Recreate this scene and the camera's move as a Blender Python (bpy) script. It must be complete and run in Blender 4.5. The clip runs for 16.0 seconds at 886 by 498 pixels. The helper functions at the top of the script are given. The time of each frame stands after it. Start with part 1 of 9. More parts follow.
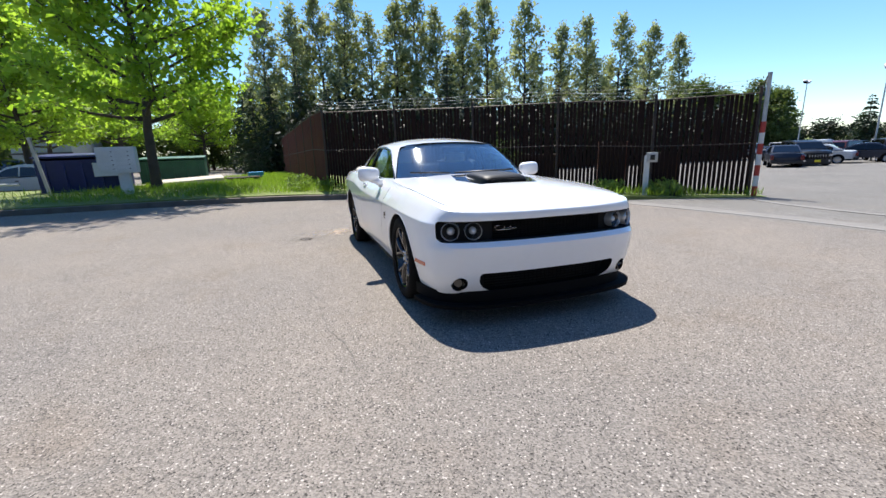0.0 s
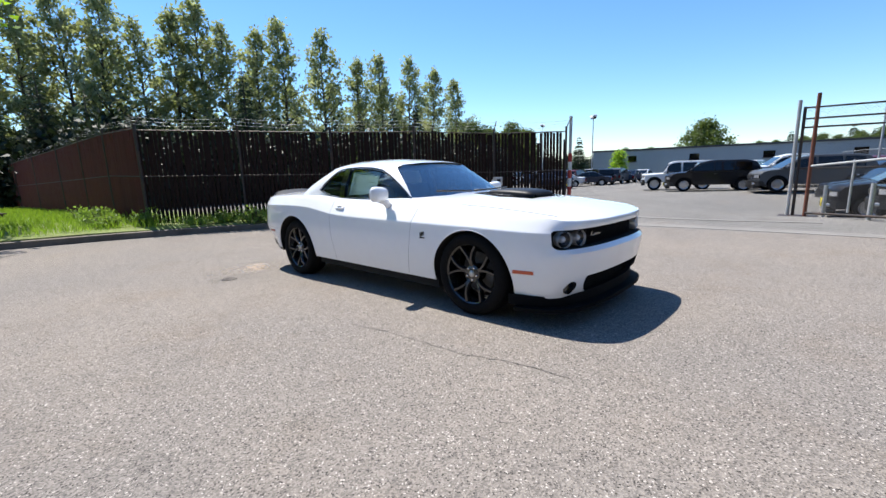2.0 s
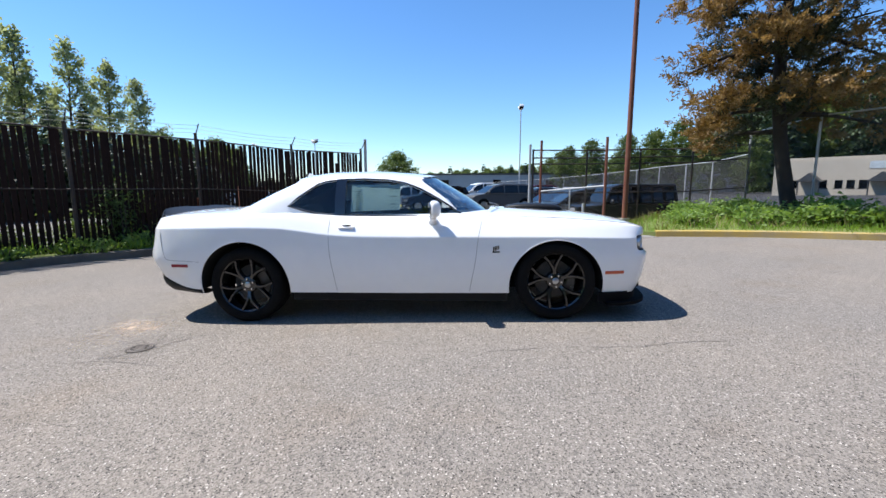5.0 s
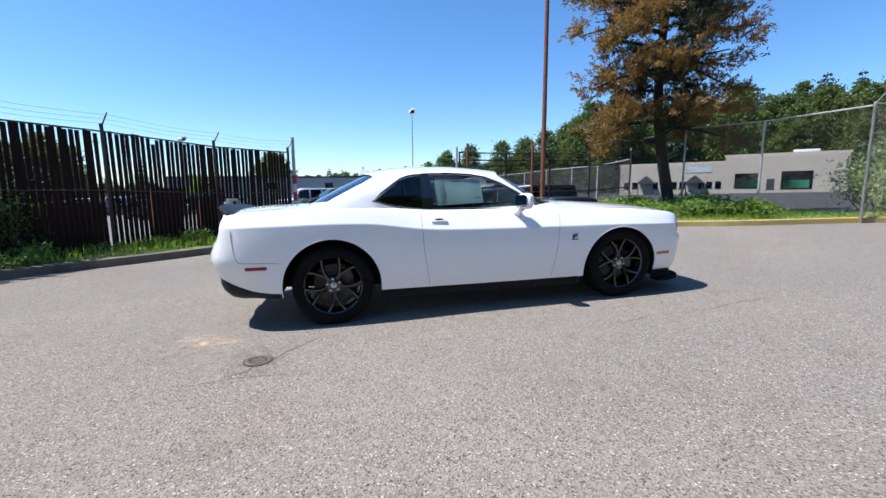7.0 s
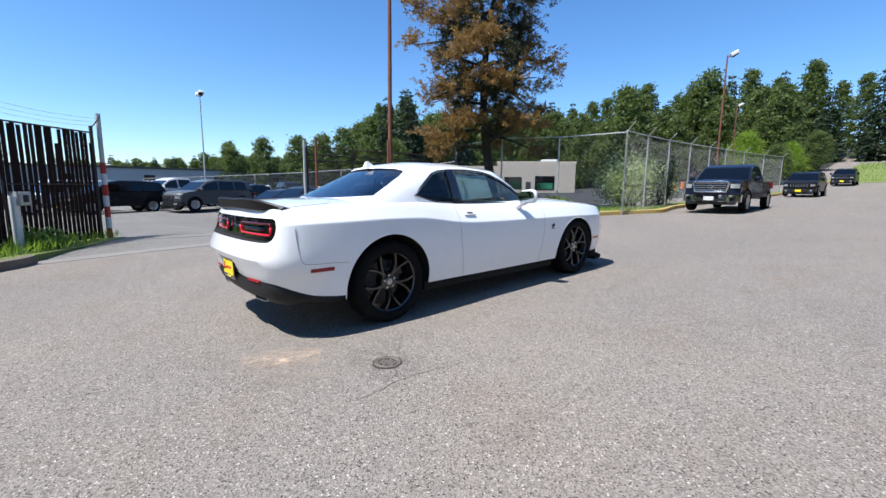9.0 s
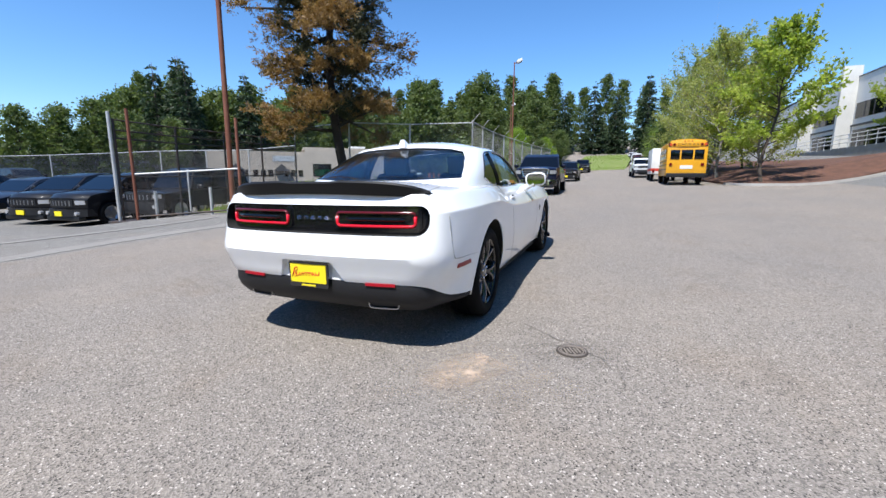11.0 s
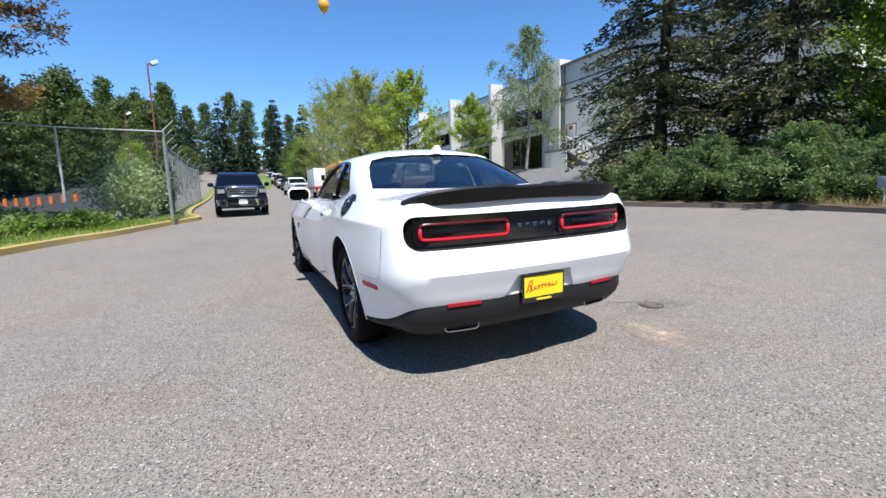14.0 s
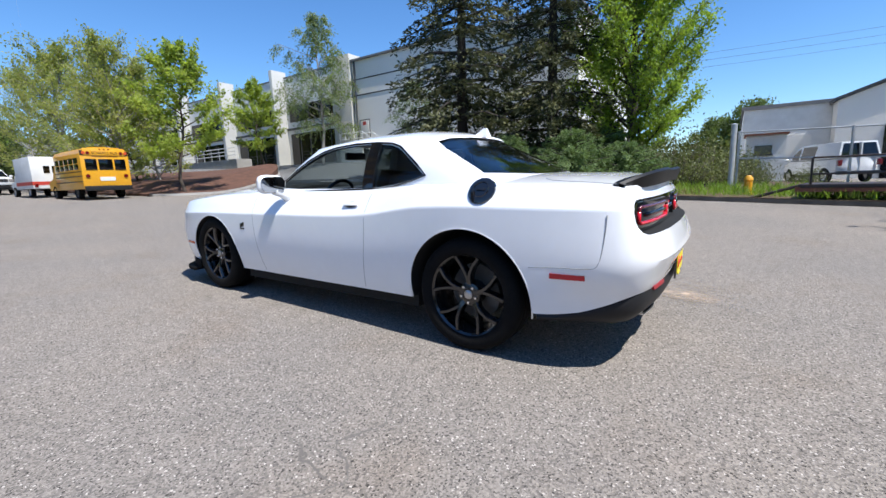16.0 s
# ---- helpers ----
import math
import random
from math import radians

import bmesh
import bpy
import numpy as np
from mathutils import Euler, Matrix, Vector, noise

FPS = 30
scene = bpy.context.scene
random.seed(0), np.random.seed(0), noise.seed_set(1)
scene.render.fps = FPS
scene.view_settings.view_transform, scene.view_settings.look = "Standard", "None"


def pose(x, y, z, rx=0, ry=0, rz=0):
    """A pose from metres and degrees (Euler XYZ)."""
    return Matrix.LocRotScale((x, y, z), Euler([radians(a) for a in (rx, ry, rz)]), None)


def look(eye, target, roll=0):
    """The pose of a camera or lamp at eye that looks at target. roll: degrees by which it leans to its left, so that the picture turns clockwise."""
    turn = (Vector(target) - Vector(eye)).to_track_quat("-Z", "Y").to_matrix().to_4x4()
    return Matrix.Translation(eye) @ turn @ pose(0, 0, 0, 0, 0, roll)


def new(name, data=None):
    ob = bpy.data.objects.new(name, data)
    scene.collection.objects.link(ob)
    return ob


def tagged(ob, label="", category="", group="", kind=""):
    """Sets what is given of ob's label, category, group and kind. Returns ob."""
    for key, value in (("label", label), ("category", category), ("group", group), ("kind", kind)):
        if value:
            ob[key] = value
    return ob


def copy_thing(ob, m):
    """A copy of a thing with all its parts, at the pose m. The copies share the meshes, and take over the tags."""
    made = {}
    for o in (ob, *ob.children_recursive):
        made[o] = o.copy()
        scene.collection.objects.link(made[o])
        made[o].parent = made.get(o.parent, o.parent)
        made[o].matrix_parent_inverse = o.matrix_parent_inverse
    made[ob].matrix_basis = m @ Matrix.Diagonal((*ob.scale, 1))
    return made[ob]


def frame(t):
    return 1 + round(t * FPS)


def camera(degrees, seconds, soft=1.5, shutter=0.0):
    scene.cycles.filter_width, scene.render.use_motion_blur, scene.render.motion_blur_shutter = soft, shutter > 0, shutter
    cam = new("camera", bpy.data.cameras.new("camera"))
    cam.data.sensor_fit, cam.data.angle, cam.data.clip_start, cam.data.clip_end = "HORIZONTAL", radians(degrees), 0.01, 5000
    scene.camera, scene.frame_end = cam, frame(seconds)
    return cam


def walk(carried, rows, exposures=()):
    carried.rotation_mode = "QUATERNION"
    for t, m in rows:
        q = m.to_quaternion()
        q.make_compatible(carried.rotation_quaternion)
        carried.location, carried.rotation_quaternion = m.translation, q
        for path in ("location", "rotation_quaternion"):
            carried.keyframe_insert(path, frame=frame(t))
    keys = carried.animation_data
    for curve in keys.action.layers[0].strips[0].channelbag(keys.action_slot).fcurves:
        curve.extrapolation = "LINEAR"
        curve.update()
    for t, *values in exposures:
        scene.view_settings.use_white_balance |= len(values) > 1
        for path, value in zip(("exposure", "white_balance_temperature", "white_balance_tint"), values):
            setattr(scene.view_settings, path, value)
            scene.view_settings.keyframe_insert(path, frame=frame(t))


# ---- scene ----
cam = camera(92.5, 16.0)
PATH = [
    (0, -1.758, -4.951, 1.339, -13.60, 1.87, -19.78),
    (0.5, -2.272, -4.702, 1.346, -12.76, 2.45, -27.88),
    (1, -2.779, -4.439, 1.350, -11.85, 2.29, -34.89),
    (1.5, -3.240, -4.101, 1.324, -9.78, 2.20, -41.47),
    (2, -3.675, -3.701, 1.312, -10.73, 1.66, -47.60),
    (2.5, -4.012, -3.242, 1.287, -9.36, 0.81, -53.92),
    (3, -4.279, -2.722, 1.272, -8.24, 1.31, -62.03),
    (3.5, -4.467, -2.162, 1.233, -9.21, 0.56, -68.25),
    (4, -4.592, -1.611, 1.243, -9.15, -0.48, -74.85),
    (4.2, -4.647, -1.396, 1.263, -8.77, 0.88, -77.95),
    (4.75, -4.750, -0.858, 1.275, -8.43, 0.55, -84.36),
    (5.25, -4.790, -0.430, 1.272, -8.24, -0.01, -88.84),
    (5.75, -4.798, 0.006, 1.258, -8.15, -0.43, -92.78),
    (6.3, -4.789, 0.573, 1.233, -8.15, -0.32, -97.24),
    (6.5, -4.797, 0.805, 1.218, -7.65, 0.07, -99.32),
    (7, -4.779, 1.386, 1.195, -8.00, 0.48, -103.38),
    (7.5, -4.677, 1.969, 1.192, -7.00, 0.48, -108.69),
    (8, -4.517, 2.541, 1.175, -10.17, -1.93, -115.27),
    (8.5, -4.243, 3.074, 1.188, -8.74, -2.16, -121.95),
    (8.7, -4.121, 3.280, 1.174, -8.62, -1.08, -126.55),
    (9.25, -3.727, 3.812, 1.167, -7.87, -0.86, -134.63),
    (9.75, -3.248, 4.204, 1.151, -8.02, -0.91, -141.52),
    (10.25, -2.690, 4.503, 1.130, -8.53, -0.87, -148.14),
    (10.8, -2.027, 4.713, 1.109, -9.00, -0.34, -155.14),
    (11, -1.784, 4.771, 1.096, -9.67, -0.35, -158.60),
    (11.5, -1.170, 4.900, 1.085, -9.33, 0.74, -164.13),
    (12, -0.566, 4.998, 1.064, -9.81, -0.04, -171.71),
    (12.5, 0.037, 4.981, 1.052, -7.95, 0.86, -178.43),
    (13, 0.610, 4.935, 1.051, -7.23, 1.34, -188.71),
    (13.5, 1.149, 4.763, 1.041, -7.61, 1.81, -196.80),
    (14, 1.644, 4.519, 1.026, -7.59, 1.69, -206.18),
    (14.5, 2.100, 4.168, 1.017, -8.78, 2.47, -213.31),
    (15, 2.522, 3.761, 1.024, -9.37, 2.15, -221.32),
    (15.5, 2.865, 3.299, 1.021, -8.89, 2.54, -228.98),
    (16, 3.141, 2.817, 1.028, -9.14, 2.00, -235.99),
]
walk(cam, [(t, pose(x, y, z, 90 + pitch, roll, yaw)) for t, x, y, z, pitch, roll, yaw in PATH], exposures=[(0, 0.81, 6650, 10), (4, 0.75, 6500, 10), (8, 0.69, 6300, 10), (12, 0.73, 6300, 10), (16, 0.65, 6300, 10)])

# ---- light: clear noon sky, high sun ----
world = bpy.data.worlds.new("sky")
scene.world = world
world.use_nodes = True
wn = world.node_tree.nodes
sky = wn.new("ShaderNodeTexSky")
sky.sky_type, sky.sun_disc = "NISHITA", False
SUN_WAY = Vector((0.085, 0.545, 1.0)).normalized()
sky.sun_elevation = math.asin(SUN_WAY.z)
sky.sun_rotation = math.atan2(SUN_WAY.x, SUN_WAY.y)
sky.air_density, sky.dust_density, sky.ozone_density = 1.0, 0.06, 4.0
wn["Background"].inputs["Strength"].default_value = 0.112
rich = wn.new("ShaderNodeHueSaturation")
rich.inputs["Saturation"].default_value = 1.12
tint = wn.new("ShaderNodeMix")
tint.data_type, tint.blend_type = "RGBA", "MULTIPLY"
tint.inputs[0].default_value, tint.inputs[7].default_value = 1.0, (0.9, 0.98, 1.08, 1)
world.node_tree.links.new(sky.outputs["Color"], tint.inputs[6])
world.node_tree.links.new(tint.outputs[2], rich.inputs["Color"])
world.node_tree.links.new(rich.outputs["Color"], wn["Background"].inputs["Color"])
sun = new("sun", bpy.data.lights.new("sun", "SUN"))
sun.data.energy, sun.data.angle, sun.data.color = 4.85, radians(0.55), (1.0, 0.965, 0.91)
sun.matrix_world = look(SUN_WAY * 60, (0, 0, 0))


# ---- materials ----
def graph(name):
    m = bpy.data.materials.new(name)
    m.use_nodes = True
    nt = m.node_tree
    return m, nt, nt.nodes["Principled BSDF"]


def node(nt, kind, **values):
    n = nt.nodes.new(kind)
    for key, value in values.items():
        n.inputs[key.replace("_", " ")].default_value = value
    return n


def place(nt):
    return nt.nodes.new("ShaderNodeNewGeometry").outputs["Position"]


def mix(nt, fac, a, b, blend="MIX"):
    n = nt.nodes.new("ShaderNodeMix")
    n.data_type, n.blend_type = "RGBA", blend
    for socket, value in ((n.inputs[0], fac), (n.inputs[6], a), (n.inputs[7], b)):
        if hasattr(value, "is_linked"):
            nt.links.new(value, socket)
        elif socket == n.inputs[0]:
            socket.default_value = value
        else:
            socket.default_value = (*value[:3], 1)
    return n.outputs[2]


def ramp(nt, value, lo, hi):
    n = nt.nodes.new("ShaderNodeMapRange")
    n.inputs["From Min"].default_value, n.inputs["From Max"].default_value = lo, hi
    nt.links.new(value, n.inputs["Value"])
    return n.outputs["Result"]


def cloud(nt, scale, detail=4.0, rough=0.55, where=None):
    n = node(nt, "ShaderNodeTexNoise", Scale=scale, Detail=detail, Roughness=rough)
    nt.links.new(where or place(nt), n.inputs["Vector"])
    return n.outputs["Fac"]


def relief(nt, bsdf, height, strength, distance=0.01):
    n = node(nt, "ShaderNodeBump", Strength=strength, Distance=distance)
    nt.links.new(height, n.inputs["Height"])
    nt.links.new(n.outputs["Normal"], bsdf.inputs["Normal"])


def surface(name, col, col2=None, rough=0.6, metal=0.0, scale=3.0, fine=60.0, bump=0.15, coat=0.0, spec=0.5, each=0.0):
    """A surface with wear at two scales; each: how far pieces differ from one another."""
    m, nt, b = graph(name)
    col2 = col2 or tuple(c * 0.72 for c in col)
    tint = mix(nt, ramp(nt, cloud(nt, scale), 0.35, 0.68), col, col2)
    tint = mix(nt, ramp(nt, cloud(nt, fine, 2.0), 0.4, 0.75), tint, tuple(c * 0.8 for c in col))
    if each:
        info = nt.nodes.new("ShaderNodeObjectInfo")
        tint = mix(nt, ramp(nt, info.outputs["Random"], 0, 1 / each), tint, tuple(c * 0.35 for c in col))
    nt.links.new(tint, b.inputs["Base Color"])
    b.inputs["Roughness"].default_value, b.inputs["Metallic"].default_value = rough, metal
    b.inputs["Coat Weight"].default_value, b.inputs["Coat Roughness"].default_value = coat, 0.04
    b.inputs["Specular IOR Level"].default_value = spec
    if bump:
        relief(nt, b, cloud(nt, fine, 3.0), bump, 0.006)
    return m


def plain(name, col, rough=0.5, metal=0.0, coat=0.0, glow=0.0, even=0.9):
    m, nt, b = graph(name)
    nt.links.new(mix(nt, ramp(nt, cloud(nt, 9.0), 0.3, 0.7), col, tuple(c * even for c in col)), b.inputs["Base Color"])
    b.inputs["Roughness"].default_value, b.inputs["Metallic"].default_value = rough, metal
    b.inputs["Coat Weight"].default_value, b.inputs["Coat Roughness"].default_value = coat, 0.03
    if glow:
        b.inputs["Emission Color"].default_value, b.inputs["Emission Strength"].default_value = (*col, 1), glow
    return m


def pane(name, tint, gloss=1.0, haze=0.015):
    """Thin tinted glass: what lies behind shows through, the surface mirrors."""
    m, nt, b = graph(name)
    nt.nodes.remove(b)
    clear = nt.nodes.new("ShaderNodeBsdfTransparent")
    clear.inputs["Color"].default_value = (*tint, 1)
    shine = nt.nodes.new("ShaderNodeBsdfGlossy")
    shine.inputs["Roughness"].default_value = haze
    lw = node(nt, "ShaderNodeLayerWeight", Blend=0.5)
    power = nt.nodes.new("ShaderNodeMath")
    power.operation = "POWER"
    power.inputs[1].default_value = 4.0
    nt.links.new(lw.outputs["Facing"], power.inputs[0])
    fres = nt.nodes.new("ShaderNodeMapRange")
    fres.inputs["To Min"].default_value = 0.045 * gloss
    nt.links.new(power.outputs[0], fres.inputs["Value"])
    both = nt.nodes.new("ShaderNodeMixShader")
    for a, c in ((fres.outputs[0], both.inputs[0]), (clear.outputs[0], both.inputs[1]), (shine.outputs[0], both.inputs[2]), (both.outputs[0], nt.nodes["Material Output"].inputs["Surface"])):
        nt.links.new(a, c)
    return m


def leaf(name, col, col2, thin=0.45):
    """Leaves: each one its own tone, some light passes through."""
    m, nt, b = graph(name)
    geo = nt.nodes.new("ShaderNodeNewGeometry")
    tint = mix(nt, geo.outputs["Random Per Island"], col, col2)
    tint = mix(nt, ramp(nt, cloud(nt, 0.6), 0.4, 0.7), tint, tuple(c * 0.7 for c in col))
    nt.links.new(tint, b.inputs["Base Color"])
    b.inputs["Roughness"].default_value, b.inputs["Specular IOR Level"].default_value = 0.55, 0.35
    if thin:
        t = nt.nodes.new("ShaderNodeBsdfTranslucent")
        nt.links.new(mix(nt, 0.5, tint, (col[0] * 2.3, col[1] * 2.2, col[2] * 0.9)), t.inputs["Color"])
        s = nt.nodes.new("ShaderNodeMixShader")
        s.inputs[0].default_value = thin
        for a, c in ((b.outputs[0], s.inputs[1]), (t.outputs[0], s.inputs[2]), (s.outputs[0], nt.nodes["Material Output"].inputs["Surface"])):
            nt.links.new(a, c)
    return m


def asphalt(name, base, warm, crack=True):
    """Worn chip-seal: pale stones in dark binder, stains, fine cracks."""
    m, nt, b = graph(name)
    p = place(nt)
    stones = node(nt, "ShaderNodeTexVoronoi", Scale=135.0)
    nt.links.new(p, stones.inputs["Vector"])
    tint = mix(nt, ramp(nt, cloud(nt, 0.35, 5.0), 0.35, 0.68), base, warm)
    sep = nt.nodes.new("ShaderNodeSeparateColor")
    nt.links.new(stones.outputs["Color"], sep.inputs[0])
    tint = mix(nt, ramp(nt, sep.outputs[0], 0.0, 1.0), mix(nt, 1.0, tint, (0.6, 0.6, 0.61), "MULTIPLY"), mix(nt, 1.0, tint, (1.38, 1.37, 1.35), "MULTIPLY"))
    tint = mix(nt, ramp(nt, sep.outputs[1], 0.965, 0.985), tint, tuple(min(1, c * 2.4) for c in base))
    tint = mix(nt, ramp(nt, sep.outputs[2], 0.93, 0.95), tint, tuple(c * 0.3 for c in base))
    tint = mix(nt, ramp(nt, cloud(nt, 3.1, 6.0, 0.7), 0.55, 0.78), tint, mix(nt, 1.0, tint, (0.84, 0.84, 0.84), "MULTIPLY"))
    tint = mix(nt, ramp(nt, cloud(nt, 0.9, 5.0, 0.65), 0.52, 0.72), tint, mix(nt, 1.0, tint, (0.95, 0.91, 0.87), "MULTIPLY"))
    if crack:
        bend = nt.nodes.new("ShaderNodeVectorMath")
        bend.operation = "ADD"
        wob = node(nt, "ShaderNodeTexNoise", Scale=1.3, Detail=5.0)
        nt.links.new(p, wob.inputs["Vector"])
        nt.links.new(p, bend.inputs[0])
        nt.links.new(wob.outputs["Color"], bend.inputs[1])
        lines = node(nt, "ShaderNodeTexVoronoi", Scale=0.33)
        lines.feature = "DISTANCE_TO_EDGE"
        nt.links.new(bend.outputs[0], lines.inputs["Vector"])
        edge = ramp(nt, lines.outputs["Distance"], 0.0035, 0.0012)
        part_ = nt.nodes.new("ShaderNodeMath")
        part_.operation = "MULTIPLY"
        nt.links.new(edge, part_.inputs[0])
        nt.links.new(ramp(nt, cloud(nt, 0.5), 0.5, 0.62), part_.inputs[1])
        tint = mix(nt, part_.outputs[0], tint, tuple(c * 0.68 for c in base))
    nt.links.new(tint, b.inputs["Base Color"])
    b.inputs["Roughness"].default_value, b.inputs["Specular IOR Level"].default_value = 0.92, 0.12
    relief(nt, b, stones.outputs["Distance"], 0.55, 0.006)
    return m


ASPHALT = asphalt("asphalt", (0.2, 0.181, 0.163), (0.232, 0.204, 0.176))
LOT = asphalt("lot_asphalt", (0.2, 0.19, 0.176), (0.16, 0.155, 0.145))
SHOP_LOT = asphalt("shop_lot_asphalt", (0.045, 0.046, 0.049), (0.055, 0.055, 0.057), False)
DRIVE = asphalt("drive_asphalt", (0.15, 0.148, 0.146), (0.17, 0.166, 0.16), False)
CONCRETE = surface("concrete", (0.36, 0.345, 0.32), (0.27, 0.255, 0.235), 0.85, scale=1.2, fine=120, bump=0.25)
KERB = surface("kerb_concrete", (0.17, 0.145, 0.115), (0.09, 0.075, 0.06), 0.9, scale=2.4, fine=90, bump=0.4)
YELLOW_KERB = surface("yellow_kerb_paint", (0.46, 0.32, 0.07), (0.32, 0.26, 0.16), 0.8, scale=2.0, fine=50, bump=0.3)
SOIL = surface("soil", (0.13, 0.085, 0.05), (0.075, 0.05, 0.032), 0.95, scale=1.1, fine=28, bump=0.8)
BARK_MULCH = surface("bark_mulch", (0.12, 0.055, 0.035), (0.06, 0.03, 0.02), 0.95, scale=2.2, fine=30, bump=0.9)
TURF = surface("turf", (0.15, 0.2, 0.045), (0.19, 0.2, 0.065), 0.9, scale=0.9, fine=22, bump=0.8)
GRASS = leaf("grass_blades", (0.16, 0.27, 0.03), (0.25, 0.34, 0.065), 0.45)
DRY = leaf("dry_stalks", (0.25, 0.2, 0.09), (0.17, 0.19, 0.06), 0.3)
WEED = leaf("weed_leaves", (0.15, 0.24, 0.05), (0.25, 0.35, 0.1))
PALE_LEAF = leaf("pale_shrub_leaves", (0.24, 0.31, 0.14), (0.46, 0.52, 0.3), 0.45)
THICKET = leaf("thicket_leaves", (0.07, 0.085, 0.03), (0.22, 0.25, 0.08), 0.4)
IVY = leaf("dark_shrub_leaves", (0.05, 0.09, 0.025), (0.12, 0.17, 0.06))
POPLAR = leaf("poplar_leaves", (0.18, 0.21, 0.1), (0.52, 0.54, 0.37), 0.55)
MAPLE = leaf("maple_leaves", (0.19, 0.31, 0.035), (0.44, 0.58, 0.1), 0.66)
LIME = leaf("fresh_leaves", (0.24, 0.32, 0.05), (0.46, 0.5, 0.12), 0.55)
SPRING = leaf("full_green_leaves", (0.17, 0.26, 0.03), (0.34, 0.44, 0.08), 0.55)
OLIVE = leaf("olive_leaves", (0.24, 0.29, 0.075), (0.44, 0.4, 0.15), 0.55)
WOODS = leaf("wood_leaves", (0.08, 0.12, 0.035), (0.18, 0.22, 0.07), 0.42)
FIR = leaf("fir_needles", (0.025, 0.048, 0.022), (0.065, 0.095, 0.042), 0.2)
SPRUCE = leaf("spruce_needles", (0.035, 0.045, 0.02), (0.21, 0.205, 0.085), 0.28)
JUNIPER = leaf("juniper_needles", (0.1, 0.165, 0.055), (0.28, 0.36, 0.15), 0.38)
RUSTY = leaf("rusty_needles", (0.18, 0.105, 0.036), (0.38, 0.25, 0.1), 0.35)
# Green inner needles, darkened to carry the shade inside the crown.
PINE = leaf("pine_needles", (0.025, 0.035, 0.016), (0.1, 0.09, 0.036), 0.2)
# Near-black leaf colour: the scrub's shade is painted in.
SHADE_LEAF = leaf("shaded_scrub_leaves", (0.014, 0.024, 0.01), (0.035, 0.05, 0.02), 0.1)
BARK = surface("bark", (0.09, 0.07, 0.055), (0.05, 0.04, 0.032), 0.95, scale=3.0, fine=24, bump=0.9)
BIRCH = leaf("birch_leaves", (0.14, 0.19, 0.07), (0.28, 0.33, 0.14), 0.5)
DARK_BARK = surface("dark_bark", (0.04, 0.032, 0.026), (0.022, 0.018, 0.015), 0.95, scale=3.0, fine=24, bump=0.9)
PALE_BARK = surface("pale_bark", (0.33, 0.31, 0.27), (0.16, 0.14, 0.12), 0.9, scale=3.0, fine=18, bump=0.6)
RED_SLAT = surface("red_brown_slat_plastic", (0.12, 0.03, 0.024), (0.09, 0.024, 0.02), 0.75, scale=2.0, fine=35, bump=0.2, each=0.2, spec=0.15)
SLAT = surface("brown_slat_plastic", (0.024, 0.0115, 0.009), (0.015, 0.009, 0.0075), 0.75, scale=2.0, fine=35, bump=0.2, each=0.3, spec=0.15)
STEEL = surface("galvanised_steel", (0.56, 0.56, 0.55), (0.42, 0.42, 0.41), 0.5, 0.35, scale=4.0, fine=70)
DARK_STEEL = surface("dark_steel", (0.045, 0.043, 0.042), (0.1, 0.06, 0.04), 0.6, 0.4, scale=4.0, fine=70)
RUST = surface("rusty_red_steel", (0.17, 0.055, 0.03), (0.24, 0.1, 0.06), 0.75, 0.1, scale=2.5, fine=40)
WHITE_PAINT = surface("white_paint", (0.74, 0.74, 0.72), (0.6, 0.6, 0.58), 0.5, scale=1.5, fine=50, bump=0.05)
RED_PAINT = surface("red_paint", (0.5, 0.05, 0.035), None, 0.5)
PALE_WALL = surface("pale_tilt_up_concrete", (0.82, 0.79, 0.72), (0.76, 0.73, 0.67), 0.8, scale=0.4, fine=25, bump=0.1)
PILASTER = surface("white_concrete", (0.56, 0.55, 0.51), (0.48, 0.47, 0.44), 0.8, scale=0.5, fine=25, bump=0.1)
GREY_WALL = surface("grey_metal_siding", (0.3, 0.35, 0.37), (0.24, 0.28, 0.3), 0.6, scale=0.15, fine=8, bump=0.1)
BEIGE_WALL = surface("beige_block_wall", (0.47, 0.41, 0.33), (0.4, 0.35, 0.28), 0.85, scale=0.4, fine=14, bump=0.2)
TRIM = surface("dark_trim", (0.05, 0.052, 0.055), None, 0.5)
GLASS_DARK = plain("dark_window_glass", (0.0025, 0.003, 0.004), 0.05)
ROOFING = surface("roofing", (0.2, 0.2, 0.2), None, 0.9)
RUBBER = surface("tyre_rubber", (0.007, 0.007, 0.0075), (0.012, 0.0115, 0.011), 0.85, scale=6, fine=90, bump=0.2, spec=0.12)
BLACK = plain("black_plastic", (0.012, 0.012, 0.013), 0.45)
SATIN = surface("satin_black", (0.007, 0.007, 0.008), None, 0.5, spec=0.3, bump=0.03)
DIFFUSER = surface("dark_grey_bumper_plastic", (0.016, 0.016, 0.018), None, 0.55, spec=0.3, bump=0.05)
GUTTER_MIX = surface("grey_gutter_concrete", (0.235, 0.22, 0.2), (0.19, 0.178, 0.162), 0.9, scale=1.2, fine=110, bump=0.3)
MESH_WIRE = surface("fence_wire", (0.2, 0.2, 0.2), (0.14, 0.14, 0.14), 0.5, 0.5, scale=4.0, fine=70)
# Near-black that paints the shade inside arches, openings and recesses.
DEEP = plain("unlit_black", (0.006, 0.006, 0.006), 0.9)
GLOSS_BLACK = plain("gloss_black", (0.008, 0.008, 0.009), 0.08, 0.0, 1.0)
CHROME = plain("chrome", (0.75, 0.75, 0.76), 0.08, 1.0)
